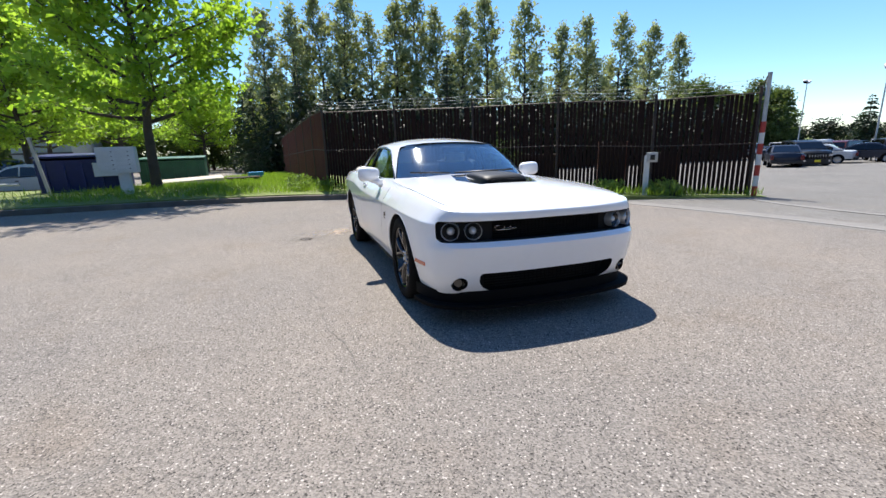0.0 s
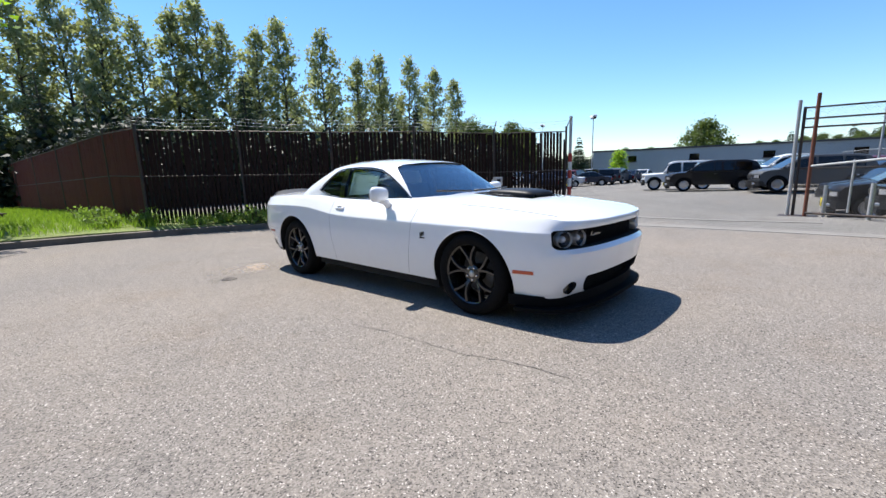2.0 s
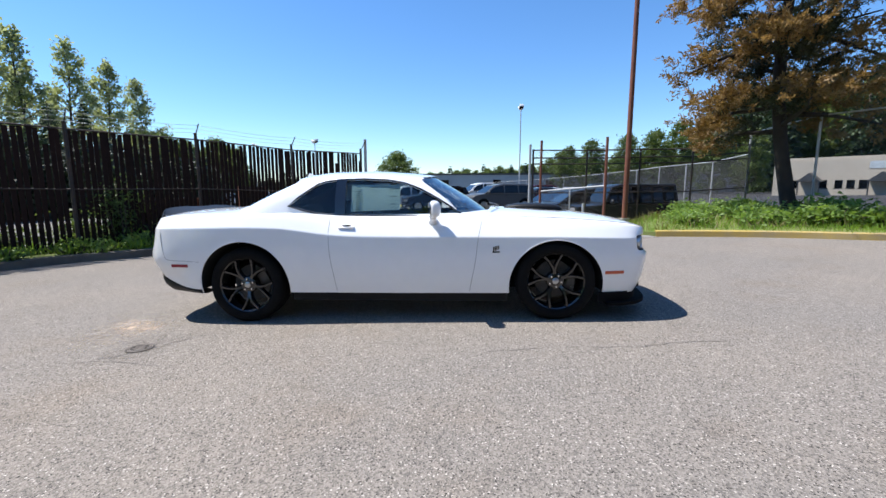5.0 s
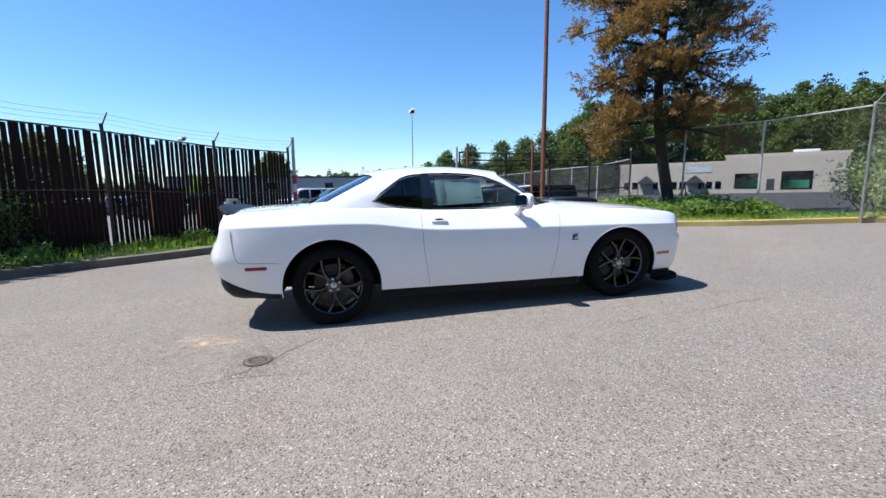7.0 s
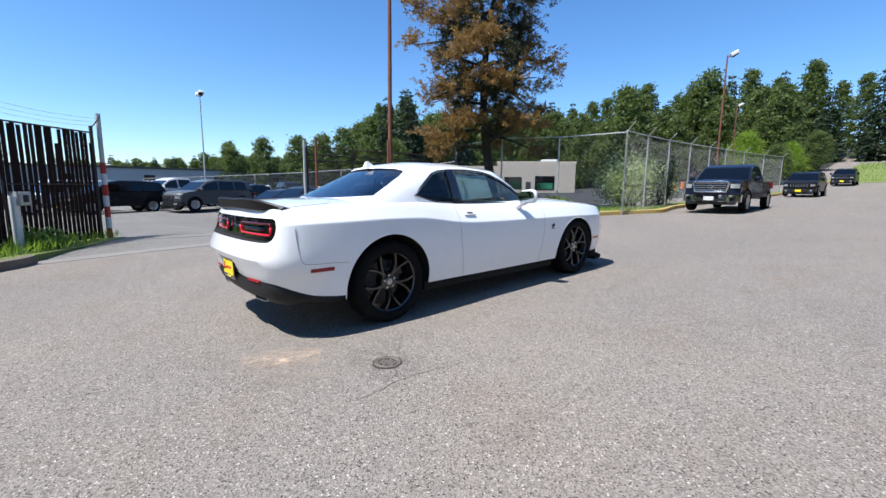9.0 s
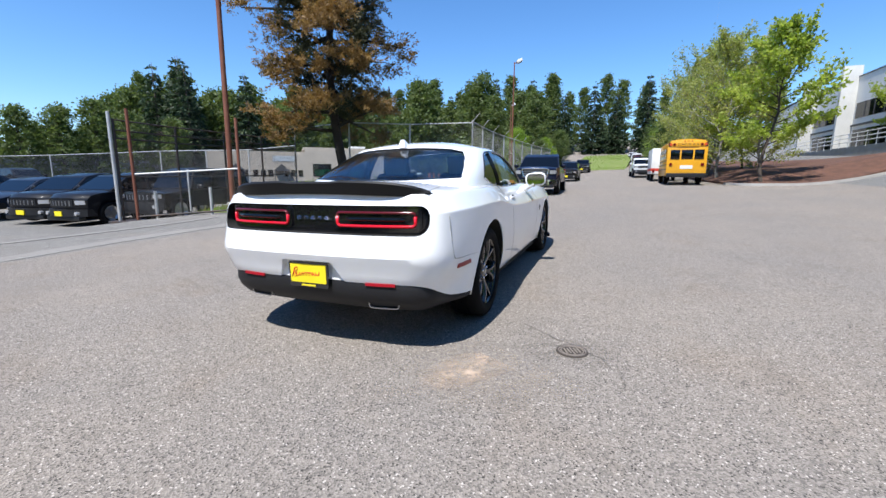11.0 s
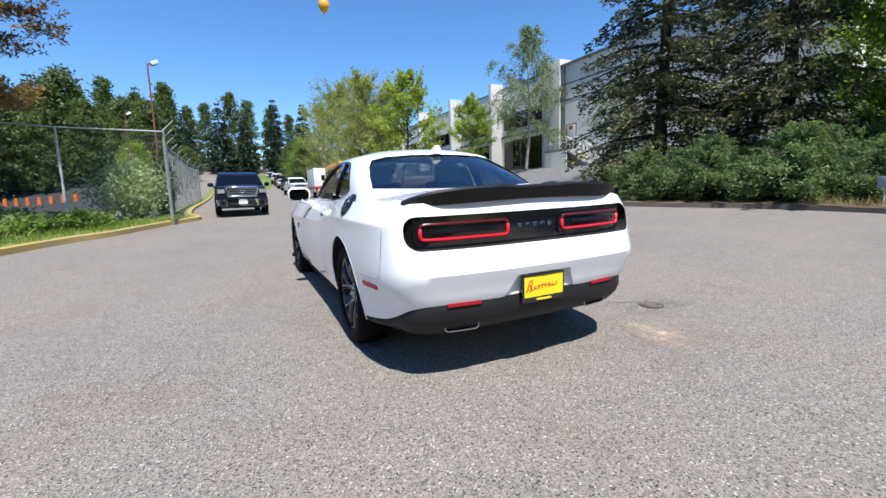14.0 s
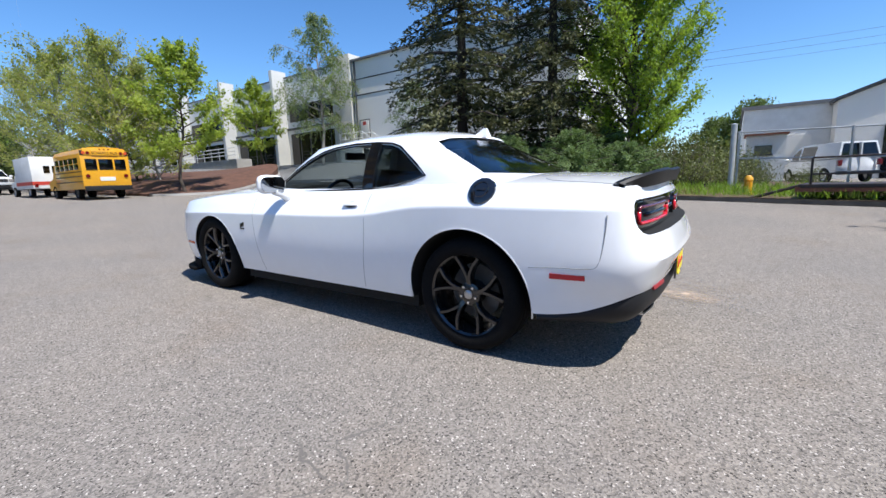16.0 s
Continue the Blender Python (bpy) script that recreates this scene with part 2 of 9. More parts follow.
ALLOY = plain("silver_alloy", (0.5, 0.5, 0.51), 0.3, 0.9)
BRAKE = surface("dull_brake_steel", (0.12, 0.115, 0.11), (0.07, 0.065, 0.06), 0.6, 0.5, scale=9, fine=60, bump=0.1)
MIRROR = plain("mirror_silver", (0.5, 0.51, 0.53), 0.04, 1.0)
DARK_ALLOY = plain("dark_alloy", (0.06, 0.058, 0.058), 0.26, 0.85, 0.5)
CAR_WHITE = plain("white_car_paint", (0.87, 0.875, 0.885), 0.25, 0.0, 0.9, even=0.975)
TINTED = pane("tinted_glass", (0.86, 0.91, 0.95), 1.3)
DOOR_TINT = pane("door_glass", (0.74, 0.79, 0.79), 1.0)
SHADE_GLASS = pane("smoked_glass", (0.4, 0.44, 0.46), 1.0)
WIND_GLASS = pane("windscreen_glass", (0.86, 0.92, 0.92), 5.0, 0.05)
LAMP_RED = plain("red_lens", (0.12, 0.002, 0.005), 0.25, 0.0, 0.25)
RING_RED = plain("bright_red_lens", (0.62, 0.008, 0.02), 0.15, 0.0, 0.6)
RING_DIM = plain("dim_red_lens", (0.09, 0.002, 0.004), 0.2, 0.0, 0.5)
MARKER_RED = plain("red_reflector", (0.3, 0.006, 0.014), 0.35, 0.0, 0.1)
LAMP_AMBER = plain("amber_lens", (0.6, 0.09, 0.03), 0.2, 0.0, 0.6)
LAMP_CLEAR = plain("clear_lens", (0.55, 0.56, 0.58), 0.08, 0.5, 1.0)
SEAT_CLOTH = surface("seat_cloth", (0.03, 0.03, 0.032), None, 0.8)
HEADREST = surface("pale_headrest_cover", (0.72, 0.78, 0.75), None, 0.6)
YELLOW = plain("yellow_plate", (0.85, 0.68, 0.015), 0.45)
BUS_YELLOW = surface("bus_yellow", (0.75, 0.36, 0.012), (0.66, 0.31, 0.012), 0.4, scale=1.5, fine=30, bump=0.02, coat=0.4)
ORANGE = surface("orange_plastic", (0.62, 0.16, 0.03), None, 0.5)
PAPER = surface("sticker_paper", (0.8, 0.93, 0.86), (0.74, 0.88, 0.8), 0.6, bump=0.0)
INK = plain("dark_ink", (0.05, 0.12, 0.1), 0.7)
CAST_IRON = surface("cast_iron", (0.075, 0.06, 0.05), (0.045, 0.037, 0.032), 0.75, 0.0, scale=9, fine=80, bump=0.4)


# ---- mesh helpers ----
def thing(name, label, category, at=None, group="", kind=""):
    ob = new(name)
    ob.empty_display_size = 0.2
    if at is not None:
        ob.matrix_world = at
    return tagged(ob, label, category, group, kind)


def sharpen(bm, angle=34):
    lim = radians(angle)
    for f in bm.faces:
        f.smooth = True
    for e in bm.edges:
        e.smooth = len(e.link_faces) == 2 and e.calc_face_angle(0.0) < lim


def part(name, bm, material, parent=None, label="", smooth=34, kind=""):
    """Links a bmesh as one mesh object, under parent when there is one."""
    if smooth:
        sharpen(bm, smooth)
    me = bpy.data.meshes.new(name)
    bm.to_mesh(me)
    bm.free()
    for m in material if isinstance(material, (list, tuple)) else [material]:
        me.materials.append(m)
    ob = new(name, me)
    ob.parent = parent
    return tagged(ob, label, kind=kind)


def box(bm, x0, x1, y0, y1, z0, z1, bevel=0.0, m=None, mat=0):
    t = Matrix.Translation(((x0 + x1) / 2, (y0 + y1) / 2, (z0 + z1) / 2)) @ Matrix.Diagonal((abs(x1 - x0), abs(y1 - y0), abs(z1 - z0), 1))
    made = bmesh.ops.create_cube(bm, size=1.0, matrix=(m or Matrix()) @ t)["verts"]
    faces = {f for v in made for f in v.link_faces}
    for f in faces:
        f.material_index = mat
    if bevel:
        edges = list({e for v in made for e in v.link_edges})
        bmesh.ops.bevel(bm, geom=edges, offset=bevel, segments=2, affect="EDGES", profile=0.6)
    return bm


def rod(bm, a, b, r, r2=None, sides=8, caps=True):
    a, b = Vector(a), Vector(b)
    way = b - a
    m = Matrix.Translation((a + b) / 2) @ way.to_track_quat("Z", "Y").to_matrix().to_4x4()
    bmesh.ops.create_cone(bm, cap_ends=caps, segments=sides, radius1=r, radius2=r if r2 is None else r2, depth=way.length, matrix=m)
    return bm


def tube(bm, pts, r, sides=6, closed=False, radii=None):
    """A round bar along a line of points."""
    pts = [Vector(p) for p in pts]
    n, rings = len(pts), []
    up = Vector((0.31, 0.22, 0.93)).normalized()
    for i, p in enumerate(pts):
        a = pts[(i - 1) % n] if closed or i else p
        b = pts[(i + 1) % n] if closed or i < n - 1 else p
        d = (b - a).normalized()
        s = d.cross(up)
        s = s.normalized() if s.length > 1e-4 else d.orthogonal().normalized()
        u = s.cross(d)
        rr = radii[i] if radii else r
        rings.append([bm.verts.new(p + (s * math.cos(k * math.tau / sides) + u * math.sin(k * math.tau / sides)) * rr) for k in range(sides)])
    for i in range(n if closed else n - 1):
        q, w = rings[i], rings[(i + 1) % n]
        for k in range(sides):
            bm.faces.new((q[k], q[(k + 1) % sides], w[(k + 1) % sides], w[k]))
    if not closed:
        bm.faces.new(rings[0][::-1])
        bm.faces.new(rings[-1])
    return bm


def prism(bm, outline, axis, lo, hi, mat=0):
    """A flat outline drawn out along an axis: x takes (y, z), y takes (x, z), z takes (x, y). lo, hi: numbers or functions of the point."""
    def spot(p, d):
        d = d(p) if callable(d) else d
        return {"x": (d, p[0], p[1]), "y": (p[0], d, p[1]), "z": (p[0], p[1], d)}[axis]
    a = [bm.verts.new(spot(p, lo)) for p in outline]
    b = [bm.verts.new(spot(p, hi)) for p in outline]
    n = len(outline)
    faces = [bm.faces.new(a[::-1]), bm.faces.new(b)]
    faces += [bm.faces.new((a[i], a[(i + 1) % n], b[(i + 1) % n], b[i])) for i in range(n)]
    for f in faces:
        f.material_index = mat
    bmesh.ops.recalc_face_normals(bm, faces=faces)
    return bm


def lathe(bm, profile, steps=40, axis="x", centre=(0, 0, 0), close=False):
    """Turns a profile of (radius, along) round an axis."""
    c, rings = Vector(centre), []
    for k in range(steps):
        a = k * math.tau / steps
        ca, sa = math.cos(a), math.sin(a)
        rings.append([bm.verts.new(c + Vector({"x": (h, r * ca, r * sa), "y": (r * ca, h, r * sa), "z": (r * ca, r * sa, h)}[axis])) for r, h in profile])
    n = len(profile)
    for k in range(steps):
        q, w = rings[k], rings[(k + 1) % steps]
        for i in range(n if close else n - 1):
            j = (i + 1) % n
            bm.faces.new((q[i], w[i], w[j], q[j]))
    bmesh.ops.remove_doubles(bm, verts=bm.verts[:], dist=1e-5)
    bmesh.ops.recalc_face_normals(bm, faces=bm.faces[:])
    return bm


def rounded(x0, x1, z0, z1, r, n=5):
    """The outline of a rectangle with round corners."""
    out = []
    for cx, cz, a0 in ((x1 - r, z1 - r, 0), (x0 + r, z1 - r, 90), (x0 + r, z0 + r, 180), (x1 - r, z0 + r, 270)):
        out += [(cx + r * math.cos(radians(a0 + 90 * k / n)), cz + r * math.sin(radians(a0 + 90 * k / n))) for k in range(n + 1)]
    return out


def curve(table):
    """A smooth function through (place, value) pairs."""
    xs, ys = np.array([p[0] for p in table], float), np.array([p[1] for p in table], float)
    h = np.diff(xs)
    d = np.diff(ys) / h
    m = np.r_[d[0], np.where(d[1:] * d[:-1] > 0, 2 * d[1:] * d[:-1] / np.where(d[1:] + d[:-1] == 0, 1, d[1:] + d[:-1]), 0), d[-1]]

    def f(x):
        x = min(max(x, xs[0]), xs[-1])
        i = min(int(np.searchsorted(xs, x, "right")) - 1, len(h) - 1)
        t = (x - xs[i]) / h[i]
        return float((2 * t**3 - 3 * t**2 + 1) * ys[i] + (t**3 - 2 * t**2 + t) * h[i] * m[i] + (3 * t**2 - 2 * t**3) * ys[i + 1] + (t**3 - t**2) * h[i] * m[i + 1])
    return f


def carve(ob, cutter, how="DIFFERENCE"):
    """Cuts one mesh with another for good; the cutter goes."""
    mod = ob.modifiers.new("cut", "BOOLEAN")
    mod.object, mod.operation, mod.solver = cutter, how, "EXACT"
    mod.material_mode = "TRANSFER"
    bpy.context.view_layer.update()
    me = bpy.data.meshes.new_from_object(ob.evaluated_get(bpy.context.evaluated_depsgraph_get()))
    ob.modifiers.clear()
    old, ob.data = ob.data, me
    me.name = ob.name
    used = cutter.data
    bpy.data.objects.remove(cutter)
    bpy.data.meshes.remove(used)
    return ob


def resharpen(ob, angle=34):
    bm = bmesh.new()
    bm.from_mesh(ob.data)
    sharpen(bm, angle)
    bm.to_mesh(ob.data)
    bm.free()


def quads(name, centres, sizes, ways, material, parent=None, label="", kind="", ratio=0.6):
    """Many small leaves: one quad at each centre, bent a little along its length."""
    n = len(centres)
    rng = np.random.default_rng(n)
    a = ways / np.linalg.norm(ways, axis=1)[:, None]
    o = rng.normal(size=(n, 3))
    b = np.cross(a, o)
    b /= np.linalg.norm(b, axis=1)[:, None] + 1e-9
    a, b = a * sizes[:, None], b * (sizes * ratio)[:, None]
    v = np.stack([centres - b * 0.5, centres + a * 0.5 - b * 0.35, centres + a, centres + a * 0.5 + b * 0.65], 1).reshape(-1, 3)
    me = bpy.data.meshes.new(name)
    me.from_pydata(v.tolist(), [], np.arange(4 * n).reshape(-1, 4).tolist())
    me.materials.append(material)
    ob = new(name, me)
    ob.parent = parent
    return tagged(ob, label, kind=kind)

# ---- the lie of the land ----
def ease(t):
    t = min(max(t, 0.0), 1.0)
    return t * t * (3 - 2 * t)


def gz(x, y):
    """Height of the paved ground."""
    z = -0.864 * math.tanh(x / 60) - 1.68 * math.tanh(y / 70)
    z += 2.0 * ease((-x - 11) / 13) * ease((-y - 5) / 16)
    z += 0.0009 * min(max(0.0, -y - 30), 110) ** 2 * max(ease((24 - x) / 12), ease((-y - 72) / 22))
    z -= 0.48 * ease((x - 9.2) / 4.2) * ease((24 - x) / 6) * ease((1.5 - y) / 4) * ease((y + 13) / 4)
    return z


def on(x, y, up=0.0, turn=0.0):
    return pose(x, y, gz(x, y) + up, 0, 0, turn)


def sheet(name, xs, ys, material, lift=0.0, pick=None, label="", kind="structure"):
    bm = bmesh.new()
    rows = [[bm.verts.new((x, y, gz(x, y) + lift)) for x in xs] for y in ys]
    for j in range(len(ys) - 1):
        for i in range(len(xs) - 1):
            f = bm.faces.new((rows[j][i], rows[j][i + 1], rows[j + 1][i + 1], rows[j + 1][i]))
            if pick:
                f.material_index = pick((xs[i] + xs[i + 1]) / 2, (ys[j] + ys[j + 1]) / 2)
    return part(name, bm, material, None, label, 80, kind)


def steps(lo, hi, near, growth=1.25, reach=60):
    """Places from lo to hi, a step apart near the middle and wider far off."""
    out, x, s = [0.0], 0.0, near
    while x < hi:
        s = near if x < reach else s * growth
        x = min(x + s, hi)
        out.append(x)
    x, s = 0.0, near
    while x > lo:
        s = near if x > -reach else s * growth
        x = max(x - s, lo)
        out.insert(0, x)
    return out


tagged(sheet("ground", steps(-3000, 3000, 6.0, 1.5, 90), steps(-3000, 3000, 6.0, 1.5, 120), TURF, -0.6), "rough grass and soil out to the horizon", "ground")
XS, YS = steps(-60, 130, 1.0, 1.15, 34), steps(-150, 90, 1.0, 1.15, 40)
tagged(sheet("road", XS, YS, [ASPHALT, LOT, DRIVE, SHOP_LOT], 0.0, lambda x, y: 1 if x > 6.4 and y > -14 else 2 if (x < -13 and y < -7) else 3 if x > 8 and y < -14 else 0), "worn grey chip-seal asphalt with fine cracks", "road")


def ribbon(bm, line, profile, closed=False):
    """Sweeps a cross-section of (out, up) along a ground line; out is to the left of the way along it."""
    n, rings = len(line), []
    for i, (x, y) in enumerate(line):
        a, b = line[max(i - 1, 0)], line[min(i + 1, n - 1)]
        d = Vector((b[0] - a[0], b[1] - a[1])).normalized()
        rings.append([bm.verts.new((x - d.y * o, y + d.x * o, gz(x, y) + u)) for o, u in profile])
    for i in range(n - 1):
        for k in range(len(profile) - 1):
            bm.faces.new((rings[i][k], rings[i + 1][k], rings[i + 1][k + 1], rings[i][k + 1]))
    bm.faces.new(rings[0])
    bm.faces.new(rings[-1][::-1])
    bmesh.ops.recalc_face_normals(bm, faces=bm.faces[:])
    return bm


def smooth_line(pts, n=6):
    """A rounded line through ground points."""
    pts = [Vector(p) for p in pts]
    out = []
    for i in range(len(pts) - 1):
        p0, p1, p2, p3 = pts[max(i - 1, 0)], pts[i], pts[i + 1], pts[min(i + 2, len(pts) - 1)]
        for k in range(n):
            t = k / n
            out.append(tuple(0.5 * (2 * p1 + (p2 - p0) * t + (2 * p0 - 5 * p1 + 4 * p2 - p3) * t * t + (3 * p1 - p0 - 3 * p2 + p3) * t**3)))
    return out + [tuple(pts[-1])]


def inside(x, y, poly):
    hit, n = False, len(poly)
    for i in range(n):
        (x1, y1), (x2, y2) = poly[i], poly[(i + 1) % n]
        if (y1 > y) != (y2 > y) and x < (x2 - x1) * (y - y1) / (y2 - y1) + x1:
            hit = not hit
    return hit


def verge(name, outline, bank, material, label, category="verge", cuts=3):
    """Raised planted ground: bank(x, y) is its height over the pavement."""
    bm = bmesh.new()
    f = bm.faces.new([bm.verts.new((x, y, 0)) for x, y in outline])
    bmesh.ops.triangulate(bm, faces=[f])
    for _ in range(cuts):
        long = [e for e in bm.edges if e.calc_length() > 1.1]
        if long:
            bmesh.ops.subdivide_edges(bm, edges=long, cuts=1)
            bmesh.ops.triangulate(bm, faces=bm.faces[:])
    rim = [e for e in bm.edges if e.is_boundary]
    low = bmesh.ops.extrude_edge_only(bm, edges=rim)["geom"]
    low = {v for v in low if isinstance(v, bmesh.types.BMVert)}
    for v in bm.verts:
        v.co.z = gz(v.co.x, v.co.y) + (-0.1 if v in low else bank(v.co.x, v.co.y) + 0.03 * noise.noise((v.co.x, v.co.y, 0)))
    bmesh.ops.recalc_face_normals(bm, faces=bm.faces[:])
    return tagged(part(name, bm, material, None, "", 60, "structure"), label, category)


def scatter(poly, n, seed, bank=None, keep=None):
    rng = random.Random(seed)
    xs, ys = [p[0] for p in poly], [p[1] for p in poly]
    out = []
    for _ in range(n * 6):
        x, y = rng.uniform(min(xs), max(xs)), rng.uniform(min(ys), max(ys))
        if inside(x, y, poly) and (keep is None or keep(x, y, rng)):
            out.append((x, y, gz(x, y) + (bank(x, y) if bank else 0)))
            if len(out) >= n:
                break
    return np.array(out)


def grass(name, poly, n, bank, height, seed, material=None, label="long green grass on the verge", keep=None, ratio=0.07):
    at = scatter(poly, n, seed, bank, keep)
    rng = np.random.default_rng(seed)
    ways = np.c_[rng.normal(0, 0.42, (len(at), 2)), np.ones(len(at))]
    tall = height * rng.uniform(0.35, 1.15, len(at))
    return tagged(quads(name, at, tall, ways, material or GRASS, kind="stuff", ratio=ratio), label, "grass")


# verge behind the car, below the slatted fence
KERB_NORTH = smooth_line([(-15, 9.2), (-8.8, 9.75), (-4.4, 9.95), (-2.2, 9.7), (-0.7, 9.25), (1.17, 8.48), (3.0, 7.55), (3.9, 6.55), (4.7, 5.4), (5.45, 4.45), (5.9, 4.15)])
FENCE_LINE = [(-0.5, 10.5), (1.65, 9.1), (3.8, 7.7), (5.95, 6.3), (8.0, 4.67), (9.68, 2.98)]


def bank_north(x, y):
    return 0.012 + 0.118 * ease((8.4 - x) / 2.6) + 0.16 * ease((y - 9.5) / 3) * ease((4 - x) / 4) + 0.06 * ease((4 - x) / 3)


NORTH = KERB_NORTH + [(7.4, 3.6), (9.7, 2.5), (10.2, 3.0), (6.3, 6.6), (0.2, 10.9), (-0.4, 16), (-1.6, 30), (-2.2, 46), (-4.2, 46), (-4.0, 24), (-5.4, 19.5), (-9, 17.5), (-15, 17)]
verge("grass_verge", NORTH, bank_north, TURF, "grassy verge with weeds along the brown fence")
tagged(part("kerb", ribbon(bmesh.new(), KERB_NORTH, [(0.02, -0.05), (0.02, 0.15), (-0.02, 0.165), (-0.13, 0.15), (-0.15, -0.05)]), KERB, None, "", 30, "structure"), "dirty weathered concrete kerb beside the verge", "kerb")
grass("grass", NORTH, 30000, bank_north, 0.3, 11, keep=lambda x, y, r: y < 13 and (x > -5 or r.random() < 0.25) and r.random() < 0.5 + 0.5 * ease((x + 2) / 5))
grass("grass", [(-9, 10), (-0.5, 10), (-1.5, 30), (-4, 30)], 22000, bank_north, 0.24, 12, None, "short grass and weeds beside the path")

# gutter strips across the gateway
GUTTER = smooth_line([(5.9, 4.15), (6.25, 2.0), (6.45, -0.5), (6.3, -3.0), (5.98, -5.3)])
tagged(part("gutter", ribbon(bmesh.new(), GUTTER, [(0.2, -0.05), (0.2, 0.01), (0.03, 0.004), (0.0, -0.008), (-0.03, 0.004), (-0.2, 0.01), (-0.2, -0.05)]), GUTTER_MIX, None, "", 20, "structure"), "narrow pale concrete gutter across the gateway", "gutter")
GATE_SILL = smooth_line([(8.9, 2.3), (8.3, 0.8), (8.0, -1.4), (8.1, -3.6)])
tagged(part("gate_sill", ribbon(bmesh.new(), GATE_SILL, [(0.09, -0.05), (0.09, 0.012), (-0.09, 0.012), (-0.09, -0.05)]), GUTTER_MIX, None, "", 20, "structure"), "pale concrete strip under the open gate", "gutter")

# verge on the gate's far side, with the yellow kerb
KERB_EAST = smooth_line([(5.98, -5.3), (5.65, -6.6), (5.1, -8.0), (4.5, -9.0), (3.95, -10.6), (3.35, -12.2), (2.85, -13.3), (2.85, -14.2), (3.3, -16.5), (3.6, -22), (3.7, -30), (3.7, -45), (3.9, -70)])


def bank_east(x, y):
    inner = ((x - 5.98) * -0.75 - (y + 5.3) * 2.02) / 2.155 + 0.7 * ease((x - 5.9) / 2)
    inner = 1.0 if x < 6.0 else ease((0.02 + inner) / 0.9)
    return 0.012 + inner * (0.108 + 0.12 * ease((x - 5.5) / 3) * ease((-y - 3.5) / 2) + 0.08 * ease((x - 5) / 3) * ease((-y - 7) / 3))


EAST = [(8.0, -4.55)] + KERB_EAST + [(4.6, -70), (4.6, -16), (5.2, -13.2), (8.5, -12.2), (11.2, -10.5), (11.0, -5.2)]
verge("grass_verge", EAST, bank_east, TURF, "grassy verge with brambles inside the yellow kerb")
YK = bmesh.new()
ribbon(YK, [(x + 0.0, y) for x, y in KERB_EAST], [(0.15, -0.05), (0.15, 0.13), (0.13, 0.15), (0.02, 0.15), (-0.02, 0.13), (-0.03, -0.05)])
tagged(part("kerb", YK, YELLOW_KERB, None, "", 30, "structure"), "kerb with faded yellow paint", "kerb")
grass("grass", EAST, 22000, bank_east, 0.2, 21, keep=lambda x, y, r: y > -13)
grass("dry_stalks", EAST, 4500, bank_east, 0.32, 22, DRY, "dry stalks among the grass", keep=lambda x, y, r: y > -13 and x > 5.5)

# planting on the west side
KERB_WEST = smooth_line([(-9.0, 24), (-10.6, 10), (-11.6, 5), (-12.6, 1.3), (-12.8, -2.5), (-11.7, -5.5), (-11.0, -8.2), (-12.2, -9.9), (-14.2, -10.0), (-17, -7.5), (-20, -6)])


def bank_west(x, y):
    return 0.14 + 0.2 * ease((-x - 12.5) / 4)


verge("planting_bed", [(-20, -6)] + KERB_WEST[::-1][1:] + [(-16, 24), (-17, 8), (-20, 4), (-24, -2)], bank_west, SOIL, "bare soil and weeds below the conifers", cuts=4)
tagged(part("kerb", ribbon(bmesh.new(), KERB_WEST, [(0.02, -0.05), (0.02, 0.12), (-0.12, 0.12), (-0.15, -0.05)]), KERB, None, "", 30, "structure"), "low dirty concrete kerb along the planting", "kerb")
grass("grass", [(-12.9, 0.8), (-12.4, 1.8), (-11.2, 6.5), (-10.5, 10.5), (-14, 11), (-15, 4), (-15, 0.5)], 6000, bank_west, 0.35, 31)
grass("dry_stalks", [(-12.8, -2), (-12.3, 2), (-14, 2), (-14, -2)], 600, bank_west, 0.3, 32, DRY, "dry straw on bare soil")

# mulched planter beside the bus
PLANTER = smooth_line([(-8.3, -26), (-9.0, -24.5), (-10.8, -24.2), (-13.5, -24.8), (-16.5, -26.0), (-18.0, -27.3), (-17.6, -28.8), (-16, -34), (-14, -60), (-9, -60), (-8.3, -40), (-8.3, -26)], 4)


def bank_planter(x, y):
    return 0.14 + 0.75 * ease((-y - 24.5) / 4) * ease((-x - 8.2) / 2.5)


verge("planter", PLANTER[:-1], bank_planter, BARK_MULCH, "low planter mound covered in brown bark mulch", "planter")
tagged(part("kerb", ribbon(bmesh.new(), PLANTER[:32], [(0.02, -0.05), (0.02, 0.14), (-0.12, 0.14), (-0.15, -0.05)]), CONCRETE, None, "", 30, "structure"), "pale concrete kerb round the mulched planter", "kerb")


